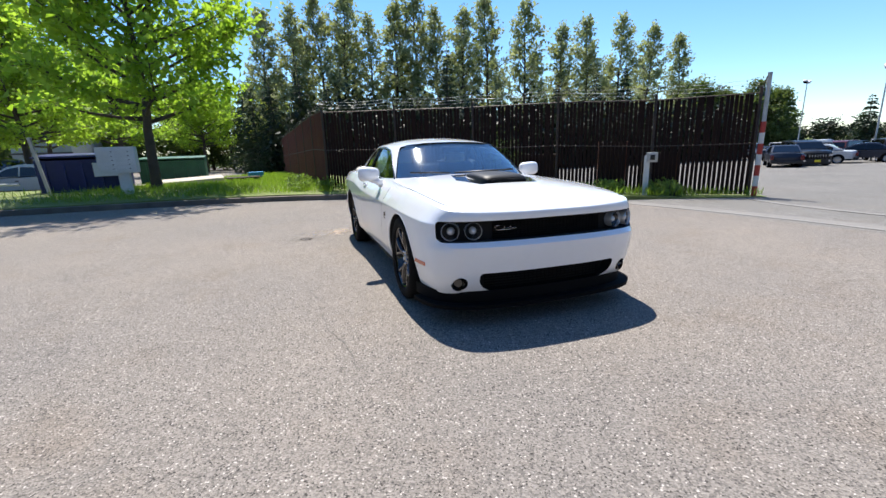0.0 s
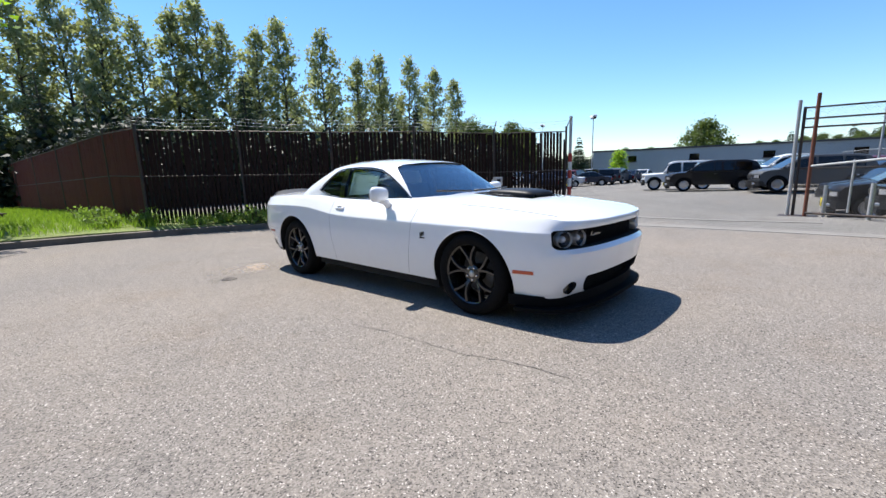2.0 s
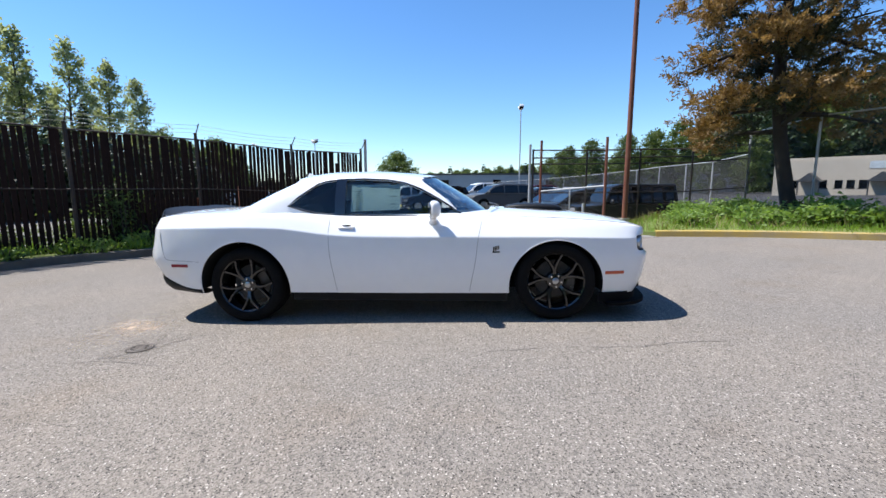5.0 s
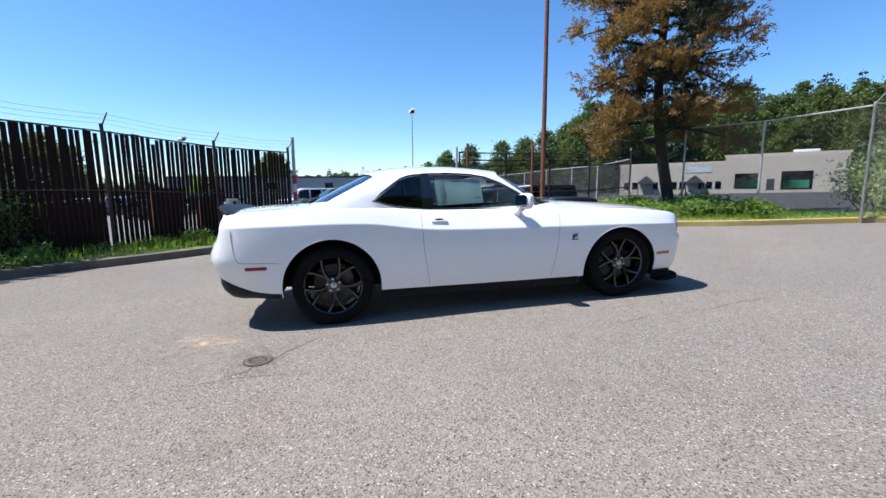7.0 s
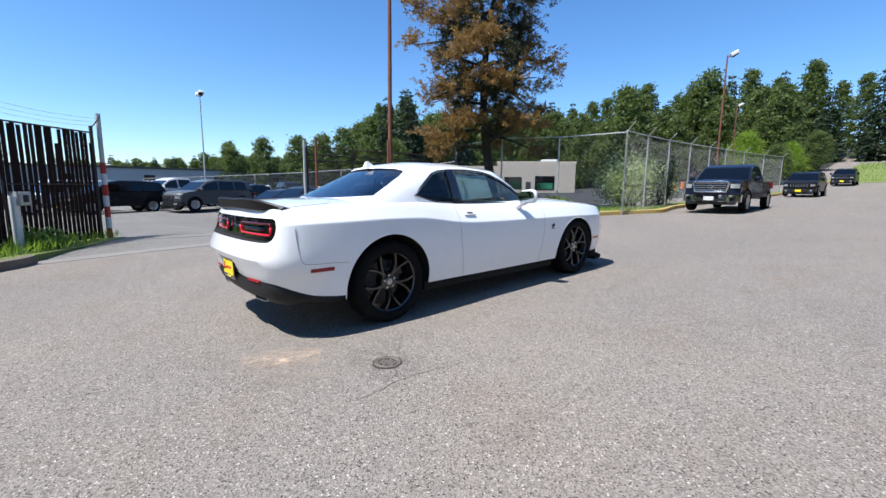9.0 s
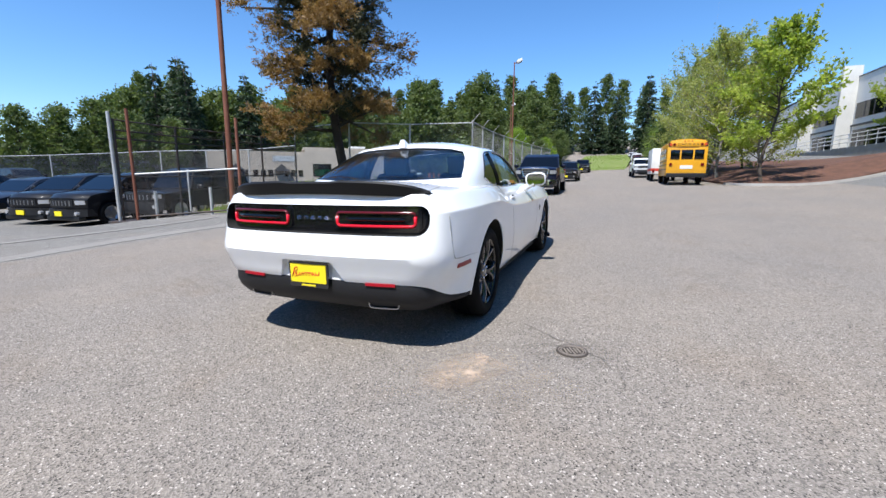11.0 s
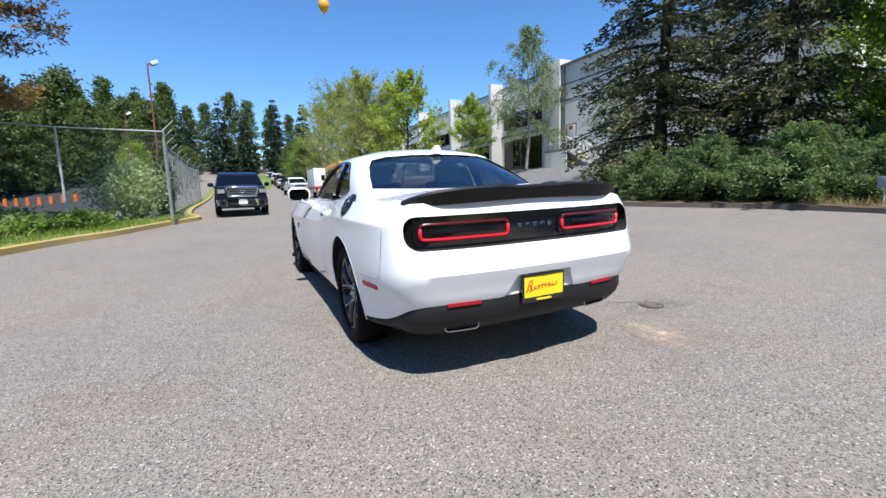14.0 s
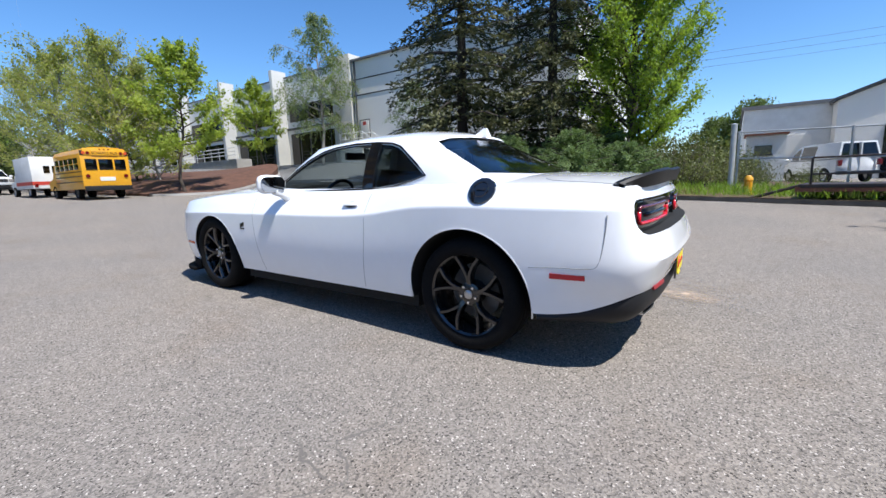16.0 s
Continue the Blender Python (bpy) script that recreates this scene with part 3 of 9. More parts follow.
# ---- trees ----
def limb_tree(name, label, seed, height, spread, trunk_r, leaves, bark, low=0.25, clumps=90, per=70, size=0.22, clump_r=0.5, taper=1.0, category="tree", ratio=0.7, lean=0.02):
    """A broad-leaved tree: bent trunk, limbs out to clumps of leaves. taper: how pointed the crown is."""
    rng = random.Random(seed)
    root = thing(name, label, category)
    bm = bmesh.new()
    bend = [(rng.uniform(-lean, lean) * height, rng.uniform(-lean, lean) * height) for _ in range(6)]
    bend[0] = (0, 0)
    spine = [Vector((bend[k][0], bend[k][1], height * 0.93 * k / 5)) for k in range(6)]
    tube(bm, [Vector((0, 0, -0.3))] + spine, trunk_r, 8, radii=[trunk_r * 1.35] + [trunk_r * (1.05 - 0.95 * k / 5) + 0.008 for k in range(6)])

    def along(f):
        f = min(max(f, 0), 0.999) * 5
        return spine[int(f)].lerp(spine[int(f) + 1], f - int(f))
    pts, sizes, ways = [], [], []
    rr = np.random.default_rng(seed)
    for c in range(clumps):
        f = low + (1 - low) * ((c + rng.random()) / clumps)
        u = (f - low) / (1 - low)
        r = spread * (math.sin(math.pi * min(1, 0.12 + 0.88 * u) ** taper) ** 0.7 * 0.9 + 0.1) * rng.uniform(0.35, 1.0)
        a = c * 2.399 + rng.uniform(-0.5, 0.5)
        tip = along(f / 0.98) + Vector((math.cos(a) * r, math.sin(a) * r, rng.uniform(-0.03, 0.06) * height))
        base = along(max(0.12, f - 0.1 - 0.25 * r / height))
        if c % 2 == 0 or clumps < 60:
            mid = base.lerp(tip, 0.55) + Vector((rng.uniform(-1, 1), rng.uniform(-1, 1), rng.uniform(-0.2, 0.6))) * 0.09 * r
            w = trunk_r * (0.42 - 0.25 * u)
            tube(bm, [base, mid, tip], w, 5, radii=[w, w * 0.6, w * 0.2])
        k = int(per * rng.uniform(0.6, 1.4))
        cr = clump_r * rng.uniform(0.6, 1.35)
        p = rr.normal(0, 1, (k, 3)) * [cr * 0.6, cr * 0.6, cr * 0.42] + np.array(tip)
        pts.append(p)
        sizes.append(size * rr.uniform(0.6, 1.3, k))
        w = rr.normal(0, 1, (k, 3)) + [math.cos(a) * 0.5, math.sin(a) * 0.5, -0.1]
        ways.append(w)
    part("trunk", bm, bark, root, smooth=60)
    p, s, w = np.concatenate(pts), np.concatenate(sizes), np.concatenate(ways)
    quads("crown", p, s, w, leaves, root, ratio=ratio)
    return root


def needle_tree(name, label, seed, height, spread, trunk_r, needles, low=0.06, whorls=26, arms=7, per=60, size=0.3, droop=0.28, ragged=0.35, category="tree", bark=None, power=0.9):
    """A conifer: straight trunk, whorls of drooping arms, sprays of needles along them."""
    rng, rr = random.Random(seed), np.random.default_rng(seed)
    root = thing(name, label, category)
    bm = bmesh.new()
    tube(bm, [(0, 0, -0.3), (0.02 * height * rng.uniform(-1, 1), 0, height * 0.5), (0, 0, height)], trunk_r, 8, radii=[trunk_r * 1.2, trunk_r * 0.65, 0.02])
    pts, sizes, ways = [], [], []
    for k in range(whorls):
        f = low + (1 - low) * (k + rng.uniform(-0.3, 0.3)) / whorls
        reach = spread * max(0.0, 1 - f) ** power * min(1.0, 0.55 + f * 2.2) + 0.12 * spread * (1 - f)
        for j in range(arms):
            a = k * 1.1 + j * math.tau / arms + rng.uniform(-0.35, 0.35)
            r = reach * rng.uniform(1 - ragged, 1.1) + 0.1
            base = Vector((0, 0, f * height))
            tip = base + Vector((math.cos(a) * r, math.sin(a) * r, -droop * r + rng.uniform(-0.1, 0.1) * r))
            mid = base.lerp(tip, 0.5) + Vector((0, 0, 0.07 * r))
            if r > 0.6:
                tube(bm, [base, mid, tip], 0.03, 4, radii=[0.022 * r + 0.008, 0.012 * r + 0.006, 0.006])
            n = max(6, int(per * r / max(spread, 0.1)))
            t = rr.uniform(0.12, 1.03, n) ** 0.8
            p = np.where(t[:, None] < 0.5, np.array(base) + (np.array(mid) - np.array(base)) * (t[:, None] * 2), np.array(mid) + (np.array(tip) - np.array(mid)) * (t[:, None] * 2 - 1))
            side = rr.normal(0, 1, n) * 0.17 * r * (1.1 - t)
            p = p + np.c_[-math.sin(a) * side, math.cos(a) * side, -np.abs(rr.normal(0, 0.07 * r + 0.04, n))]
            pts.append(p)
            sizes.append(size * rr.uniform(0.6, 1.25, n) * (0.6 + 0.4 * (1 - f)))
            ways.append(np.c_[math.cos(a) + rr.normal(0, 0.6, n), math.sin(a) + rr.normal(0, 0.6, n), -0.35 + rr.normal(0, 0.4, n)])
    part("trunk", bm, bark or BARK, root, smooth=60)
    p, s, w = np.concatenate(pts), np.concatenate(sizes), np.concatenate(ways)
    quads("crown", p, s, w, needles, root, ratio=0.4)
    return root


def grown_tree(name, label, seed, height, trunk_r, leaves, bark, reach, rise=(20, 65), low=0.2, limbs=34, twigs=12, per=40, size=0.18, lift=0.35, hang=0.0, lean=0.02, spray=0.1, ratio=0.65, twig_len=0.36, single=True, bare=0.0, category="tree"):
    """A tree grown branch by branch: trunk, limbs, twigs, and leaves strung along the twigs. reach: (height share, limb length) pairs; rise: the limbs' slope at the foot and the top of the crown."""
    rng, rr = random.Random(seed), np.random.default_rng(seed)
    root = thing(name, label, category)
    length = curve(reach)
    n = 9
    spine = [Vector((0, 0, 0))]
    for k in range(1, n):
        spine.append(spine[-1] + Vector((rng.uniform(-lean, lean) * height, rng.uniform(-lean, lean) * height, height / (n - 1))))
    wood = bmesh.new()
    tube(wood, [Vector((0, 0, -0.3))] + spine, trunk_r, 9, radii=[trunk_r * 1.4, trunk_r * 1.12] + [trunk_r * (1.0 - 0.93 * k / (n - 1)) + 0.008 for k in range(1, n)])

    def along(f):
        f = min(max(f, 0.0), 0.999) * (n - 1)
        return spine[int(f)].lerp(spine[int(f) + 1], f - int(f))
    pts, ways = [], []
    for i in range(limbs):
        u = (i + rng.random()) / limbs
        base = along(low + (0.99 - low) * u)
        a = i * 2.399 + rng.uniform(-0.45, 0.45)
        el = radians(rise[0] + (rise[1] - rise[0]) * u + rng.uniform(-12, 12))
        r = length(u) * rng.uniform(0.62, 1.15)
        out = Vector((math.cos(a), math.sin(a), 0))
        d = out * math.cos(el) + Vector((0, 0, math.sin(el)))
        line, p = [base], base
        for k in range(4):
            d = (d + Vector((rng.uniform(-0.2, 0.2), rng.uniform(-0.2, 0.2), 0.25 * lift + rng.uniform(-0.1, 0.1)))).normalized()
            p = p + d * r / 4
            line.append(p)
        w = max(0.012, trunk_r * (0.5 - 0.34 * u))
        radii = [w, w * 0.75, w * 0.5, w * 0.3, w * 0.12 + 0.003]
        if single:
            part("limb", tube(bmesh.new(), line, w, 6, radii=radii), bark, root, smooth=60)
        else:
            tube(wood, line, w, 5, radii=radii)
        for j in range(max(3, int(twigs * (0.45 + 0.55 * r / max(x[1] for x in reach))))):
            f = 0.22 + 0.78 * (j + rng.random()) / max(3, twigs * (0.45 + 0.55 * r / max(x[1] for x in reach)))
            f = min(f, 0.999) * 4
            at = line[int(f)].lerp(line[int(f) + 1], f - int(f))
            way = (line[int(f) + 1] - line[int(f)]).normalized()
            side = way.cross(Vector((0, 0, 1)))
            side = side.normalized() if side.length > 0.05 else Vector((1, 0, 0))
            way = (way * rng.uniform(0.4, 1.0) + side * rng.uniform(-1, 1) + Vector((0, 0, rng.uniform(-0.25, 0.55) - hang))).normalized()
            tl = (twig_len * r * rng.uniform(0.6, 1.2) + 0.12) * (1.15 - 0.12 * f)
            tip = at + way * tl - Vector((0, 0, hang * tl * 0.6))
            tube(wood, [at, at.lerp(tip, 0.5) + Vector((0, 0, 0.04 * tl + hang * 0.12 * tl)), tip], 0.008, 3, radii=[0.011, 0.008, 0.003])
            if rng.random() < bare:
                continue
            m = max(4, int(per * rng.uniform(0.6, 1.35)))
            g = rr.uniform(0.12, 1.06, m)[:, None]
            q = np.array(at) + (np.array(tip) - np.array(at)) * g + rr.normal(0, spray, (m, 3)) * (0.35 + 0.65 * g)
            pts.append(q)
            ways.append(rr.normal(0, 0.75, (m, 3)) + np.array(way) * 0.7 + [0, 0, -0.15 - hang])
    part("trunk", wood, bark, root, smooth=60)
    p, w = np.concatenate(pts), np.concatenate(ways)
    quads("crown", p, size * rr.uniform(0.6, 1.35, len(p)), w, leaves, root, ratio=ratio)
    return root


def bush(name, label, seed, rx, ry, h, leaves, n=2500, size=0.12, at=None, category="shrub", ratio=0.6, sprays=26):
    """A shrub: stems from the ground, sprays of leaves at their ends."""
    rng, rr = random.Random(seed), np.random.default_rng(seed)
    root = thing(name, label, category)
    bm = bmesh.new()
    pts = []
    for _ in range(sprays):
        a, r = rng.uniform(0, math.tau), math.sqrt(rng.random())
        top = h * math.sqrt(max(0.08, 1 - 0.8 * r * r)) * rng.uniform(0.65, 1.08)
        tip = Vector((math.cos(a) * r * rx, math.sin(a) * r * ry, top))
        tube(bm, [(tip.x * 0.35, tip.y * 0.35, -0.1), (tip.x * 0.7, tip.y * 0.7, top * 0.55), tip], 0.012, 4, radii=[0.018, 0.012, 0.005])
        k = n // sprays
        t = rr.uniform(0.15, 1.05, k) ** 0.6
        p = np.array(tip) * t[:, None] + rr.normal(0, 1, (k, 3)) * [0.17 * rx, 0.17 * ry, 0.12 * h]
        p[:, 2] = np.abs(p[:, 2])
        pts.append(p)
    part("stem", bm, BARK, root, smooth=60, kind="stuff")
    p = np.concatenate(pts)
    quads("foliage", p, size * rr.uniform(0.6, 1.3, len(p)), rr.normal(0, 1, p.shape) + [0, 0, 0.4], leaves, root, ratio=ratio)
    if at is not None:
        root.matrix_world = at
    return root


def plant(sources, spots, group=""):
    """Sets out copies of the given trees at (x, y, turn, scale) spots; the sources take the first spots."""
    for i, (x, y, turn, s) in enumerate(spots):
        m = on(x, y, 0.0, turn)
        src = sources[i % len(sources)]
        ob = src if i < len(sources) else copy_thing(src, m)
        ob.matrix_world = m @ Matrix.Diagonal((s, s, s, 1))
        if group:
            tagged(ob, group=group)


def pad_tree(name, label, seed, height, spread, trunk_r, low, arms, outer, inner, per=330, size=0.15, category="tree"):
    """An old pine: bare lower trunk, level arms that carry flat uneven pads of needles, painted dark towards the middle
    for the crown's shade.
    """
    rng, rr = random.Random(seed), np.random.default_rng(seed)
    root = thing(name, label, category)
    spine = [Vector((0.5 * math.sin(4.2 * f) - 0.1 * f, 0.4 * math.sin(5.1 * f), height * f)) for f in np.linspace(0, 1, 9)]
    part("trunk", tube(bmesh.new(), [(0, 0, -0.4)] + spine, trunk_r, 9, radii=[trunk_r * 1.35] + [trunk_r * (1.1 - 1.0 * k / 8) + 0.015 for k in range(9)]), DARK_BARK, root, smooth=60)
    sets = {0: ([], [], []), 1: ([], [], [])}
    for k in range(arms):
        f = low + (0.98 - low) * ((k + rng.random()) / arms) ** 0.9
        u = (f - low) / (1 - low)
        r = spread * (0.8 + 0.5 * math.sin(math.pi * (0.15 + 0.62 * u)) - 0.87 * u**1.3) * rng.uniform(0.5, 1.1)
        a = k * 2.399 + rng.uniform(-0.6, 0.6)
        j = min(int(f * 8), 7)
        base = spine[j].lerp(spine[j + 1], f * 8 - j)
        way = Vector((math.cos(a), math.sin(a), 0))
        tip = base + way * r + Vector((0, 0, rng.uniform(-0.3, 0.34) * r - 0.12 * (1 - u) * r))
        mid = base.lerp(tip, 0.5) + Vector((rng.uniform(-0.12, 0.12) * r, rng.uniform(-0.12, 0.12) * r, 0.06 * r))
        w = 0.035 + 0.02 * r
        part("limb", tube(bmesh.new(), [base, mid, tip], w, 6, radii=[w, w * 0.6, w * 0.22]), DARK_BARK, root, smooth=60)
        pads = 3 + int(r * 1.5)
        for q in range(pads):
            g = 0.22 + 0.82 * (q + rng.random()) / pads
            c = (base.lerp(mid, g * 2) if g < 0.5 else mid.lerp(tip, min(1.1, g * 2 - 1))) + Vector((-way.y, way.x, 0)) * rng.uniform(-0.4, 0.4) * r * 0.55 + Vector((0, 0, rng.uniform(-0.35, 0.4)))
            twigs = 16
            n = int(per * rng.uniform(0.6, 1.3)) // twigs
            wide_r, thick = rng.uniform(0.25, 0.5), rng.uniform(0.12, 0.26)
            foot = rr.normal(0, 0.62, (twigs, 1, 3)) * [wide_r, wide_r, thick]
            shoot = rr.normal(0, 0.45, (twigs, 1, 3)) + [way.x * 0.75, way.y * 0.75, 0.3]
            shoot = shoot / np.linalg.norm(shoot, axis=2)[:, :, None]
            along = rr.uniform(0, 1, (twigs, n, 1))
            p = foot + shoot * along * rr.uniform(0.22, 0.5, (twigs, 1, 1)) + rr.normal(0, 0.045, (twigs, n, 3)) * (1.2 - 0.7 * along)
            out = (shoot * 0.9 + rr.normal(0, 0.6, (twigs, n, 3))).reshape(-1, 3)
            p = p.reshape(-1, 3) + np.array(c)
            n = twigs * n
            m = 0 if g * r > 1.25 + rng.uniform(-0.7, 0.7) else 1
            sets[m][0].append(p)
            sets[m][1].append(size * rr.uniform(0.6, 1.35, n))
            sets[m][2].append(out)
    for m, mat, lab in ((0, outer, "rust-brown outer needles"), (1, inner, "green inner needles, darkened for crown shade")):
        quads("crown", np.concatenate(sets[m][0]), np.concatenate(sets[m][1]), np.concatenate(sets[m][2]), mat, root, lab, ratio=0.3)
    return root


rng = random.Random(5)
poplars = [grown_tree("poplar", "tall slender poplar with grey-green leaves behind the fence", 40 + k, 16.5, 0.2, POPLAR, BARK, [(0, 2.6), (0.2, 3.4), (0.5, 2.9), (0.8, 1.9), (1, 0.5)], (10, 54), 0.13, 50, 9, 15, 0.36, 0.2, 0.0, 0.012, 0.27, 0.6, 0.3, False, 0.15) for k in range(3)]
POPLAR_ROW = [(-2.9, 13.9), (-0.3, 14.4), (2.2, 15.2), (4.2, 15.6), (6.8, 14.2), (8.9, 15.4), (11.4, 16.4), (13.4, 15.2), (15.6, 15.2), (19.1, 16.8), (23.9, 17.0), (27.7, 14.7), (31.9, 15.7), (35.9, 16.1), (40.1, 15.5), (46.4, 15.0)]
spots = [(x, 38.5 + rng.uniform(-0.5, 0.5), rng.uniform(0, 360), h / 16.5) for x, h in POPLAR_ROW]
spots += [(x + rng.uniform(-0.5, 0.5), 41.5 + rng.uniform(-0.6, 0.6), rng.uniform(0, 360), rng.uniform(0.68, 0.82)) for x in (0.9, 5.6, 10.1, 17.4, 21.6, 26.0, 29.8, 34.0, 38.2, 43.4)]
plant(poplars, spots, "row of poplars")
undergrowth = [bush("undergrowth", "dense scrub under the poplars, shade in its dark leaf colour", 60 + k, 2.7, 1.9, 5.4, SHADE_LEAF, 4200, 0.44, sprays=60) for k in range(2)]
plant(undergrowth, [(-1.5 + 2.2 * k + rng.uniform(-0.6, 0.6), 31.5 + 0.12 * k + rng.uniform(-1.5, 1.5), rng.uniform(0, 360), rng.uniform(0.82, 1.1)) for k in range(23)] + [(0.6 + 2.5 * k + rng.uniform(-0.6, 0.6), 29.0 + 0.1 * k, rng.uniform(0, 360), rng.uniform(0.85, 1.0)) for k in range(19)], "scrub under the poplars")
saplings = [bush("sapling", "pale green young growth behind the poplars", 64 + k, 2.4, 1.9, 8.0, LIME, 2600, 0.3, sprays=36) for k in range(2)]
plant(saplings, [(-3 + 4.0 * k + rng.uniform(-1, 1), 43 + rng.uniform(-1.5, 1.5), rng.uniform(0, 360), rng.uniform(0.75, 1.05)) for k in range(14)], "young growth behind the poplars")
firs = [needle_tree("fir", "dark fir behind the fence", 70 + k, 12.0, 2.6, 0.2, FIR, 0.03, 30, 8, 90, 0.32) for k in range(2)]
plant(firs, [(-2.6, 34, 10, 0.7), (-4.2, 38, 80, 0.65), (-0.4, 31, 30, 0.7), (-6.0, 52, 140, 0.9), (1.6, 30, 200, 0.6), (12.5, 33, 20, 0.9), (35, 36, 120, 0.9), (24, 33, 60, 0.7), (29.5, 34, 60, 0.8)], "dark firs")

maple = grown_tree("maple", "young maple in bright green leaf on the verge", 81, 9.3, 0.18, MAPLE, BARK, [(0, 3.2), (0.2, 4.3), (0.5, 4.0), (0.8, 2.8), (1, 0.9)], (8, 58), 0.27, 48, 24, 19, 0.23, 0.22, 0.1, 0.015, 0.2)
maple.matrix_world = on(-6.5, 13.9, 0.2, 40)
maple2 = copy_thing(maple, on(-13.9, 22.3, 0.2, 160) @ Matrix.Diagonal((0.9, 0.9, 0.85, 1)))
copy_thing(maple, on(-18.2, 35.0, 0.2, 60) @ Matrix.Diagonal((1.0, 1.0, 0.95, 1)))
copy_thing(maple, on(-17.5, 48.0, 0.2, 200) @ Matrix.Diagonal((1.3, 1.3, 1.2, 1)))
copy_thing(maple, on(-27.0, 52.0, 0.2, 20) @ Matrix.Diagonal((1.5, 1.5, 1.3, 1)))
copy_thing(maple, on(-12.0, 60.0, 0.2, 120) @ Matrix.Diagonal((1.3, 1.3, 1.1, 1)))

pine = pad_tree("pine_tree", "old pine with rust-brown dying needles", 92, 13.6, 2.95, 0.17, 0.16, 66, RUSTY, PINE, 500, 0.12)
pine.matrix_world = on(8.1, -9.95, 0.4, 15)

spruces = [needle_tree("spruce", "large dark spruce with ragged drooping arms", 100 + k, 19.0, 4.0, 0.26, SPRUCE, 0.02, 29, 8, 270, 0.26, 0.2, 0.55, bark=DARK_BARK, power=0.7) for k in range(2)]
plant(spruces, [(-15.6, -8.6, 0, 1.0), (-17.4, -4.6, 70, 0.95)], "dark spruces")
junipers = [needle_tree("juniper", "spreading dark green juniper shrub by the kerb", 110 + k, 2.3, 2.3, 0.06, JUNIPER, 0.03, 13, 10, 520, 0.11, -0.25, 0.5, "shrub", DARK_BARK) for k in range(2)]
plant(junipers, [(-13.5, -7.7, 0, 1.0), (-14.0, -5.2, 60, 1.15), (-14.6, -2.8, 130, 1.2), (-15.3, -0.7, 20, 0.95), (-16.6, -6.6, 80, 1.3), (-17.2, -2.6, 170, 1.4)], "juniper shrubs")
fresh = grown_tree("hornbeam", "tall upright tree in fresh green leaf beside the spruces", 121, 13.5, 0.2, SPRING, BARK, [(0, 2.9), (0.15, 4.0), (0.45, 4.1), (0.75, 3.2), (1, 1.3)], (18, 62), 0.06, 96, 32, 36, 0.125, 0.5, 0.0, 0.01, 0.17, 0.6, 0.22)
fresh.matrix_world = on(-18.6, -1.3, 0.2, 0)
thicket = [bush("thicket", "tangled leafy thicket with bare stems", 130 + k, 1.5, 1.5, 1.9, THICKET, 3400, 0.095, sprays=80) for k in range(2)]
plant(thicket, [(-17.6, 0.6, 40, 1.3), (-18.6, 1.5, 100, 1.15), (-20.5, 3.2, 200, 0.85), (-15.6, 1.2, 0, 0.85), (-16.8, 2.2, 80, 0.75), (-17.6, 3.4, 150, 0.55), (-19.5, 2.0, 30, 1.05), (-18.8, 5.2, 230, 0.5), (-16.4, 0.2, 60, 1.0)], "thicket")
street = [grown_tree("street_tree", "small tree in yellow-green leaf in the planter", 140 + k, 8.4, 0.1, LIME, BARK, [(0, 2.4), (0.25, 3.4), (0.6, 2.7), (1, 0.9)], (5, 60), 0.24, 28, 14, 32, 0.2, 0.3, 0.0, 0.03, 0.15) for k in range(2)]
plant(street, [(-9.9, -25.2, 0, 0.98), (-19.8, -31.5, 60, 0.82), (-11.2, -36, 200, 0.95)], "planter trees")
airy = [grown_tree("street_tree", "airy tree with thin olive spring leaves", 150 + k, 9.6, 0.11, OLIVE, PALE_BARK, [(0, 3.2), (0.3, 4.4), (0.7, 3.6), (1, 1.4)], (14, 72), 0.1, 36, 16, 26, 0.17, 0.25, 0.0, 0.03, 0.17, 0.6, 0.34, True, 0.1) for k in range(2)]
plant(airy, [(-8.9, -31.5, 0, 0.93), (-9.0, -36.5, 100, 1.0), (-9.2, -42, 210, 1.05), (-10.0, -47, 20, 1.05), (-9.4, -53, 80, 1.0), (-12.0, -33, 300, 0.85)], "airy roadside trees")
birch = grown_tree("birch", "birch with hanging green twigs before the building", 160, 11.6, 0.13, BIRCH, PALE_BARK, [(0, 2.6), (0.3, 4.4), (0.65, 3.2), (1, 0.9)], (22, 62), 0.24, 30, 17, 34, 0.15, -0.12, 0.75, 0.025, 0.14, 0.6, 0.4)
birch.matrix_world = on(-21.2, -25.6, 0, 0)
copy_thing(birch, on(-19.0, -13.6, 0, 90) @ Matrix.Diagonal((0.5, 0.5, 0.5, 1)))
roadside = [limb_tree("roadside_tree", "leafy green tree by the road", 170 + k, 8.5, 3.2, 0.16, SPRING if k else WOODS, BARK, 0.06, 130, 90, 0.24, 0.75, 0.8) for k in range(2)]
plant(roadside, [(-8.5, -62, 0, 0.8), (-9.5, -70, 40, 0.85), (-9.0, -80, 90, 0.85), (-12, -90, 30, 0.9), (8.5, -60, 10, 0.55), (9.5, -74, 100, 0.6), (9, -88, 20, 0.75), (13, -66, 70, 0.8)], "roadside trees")

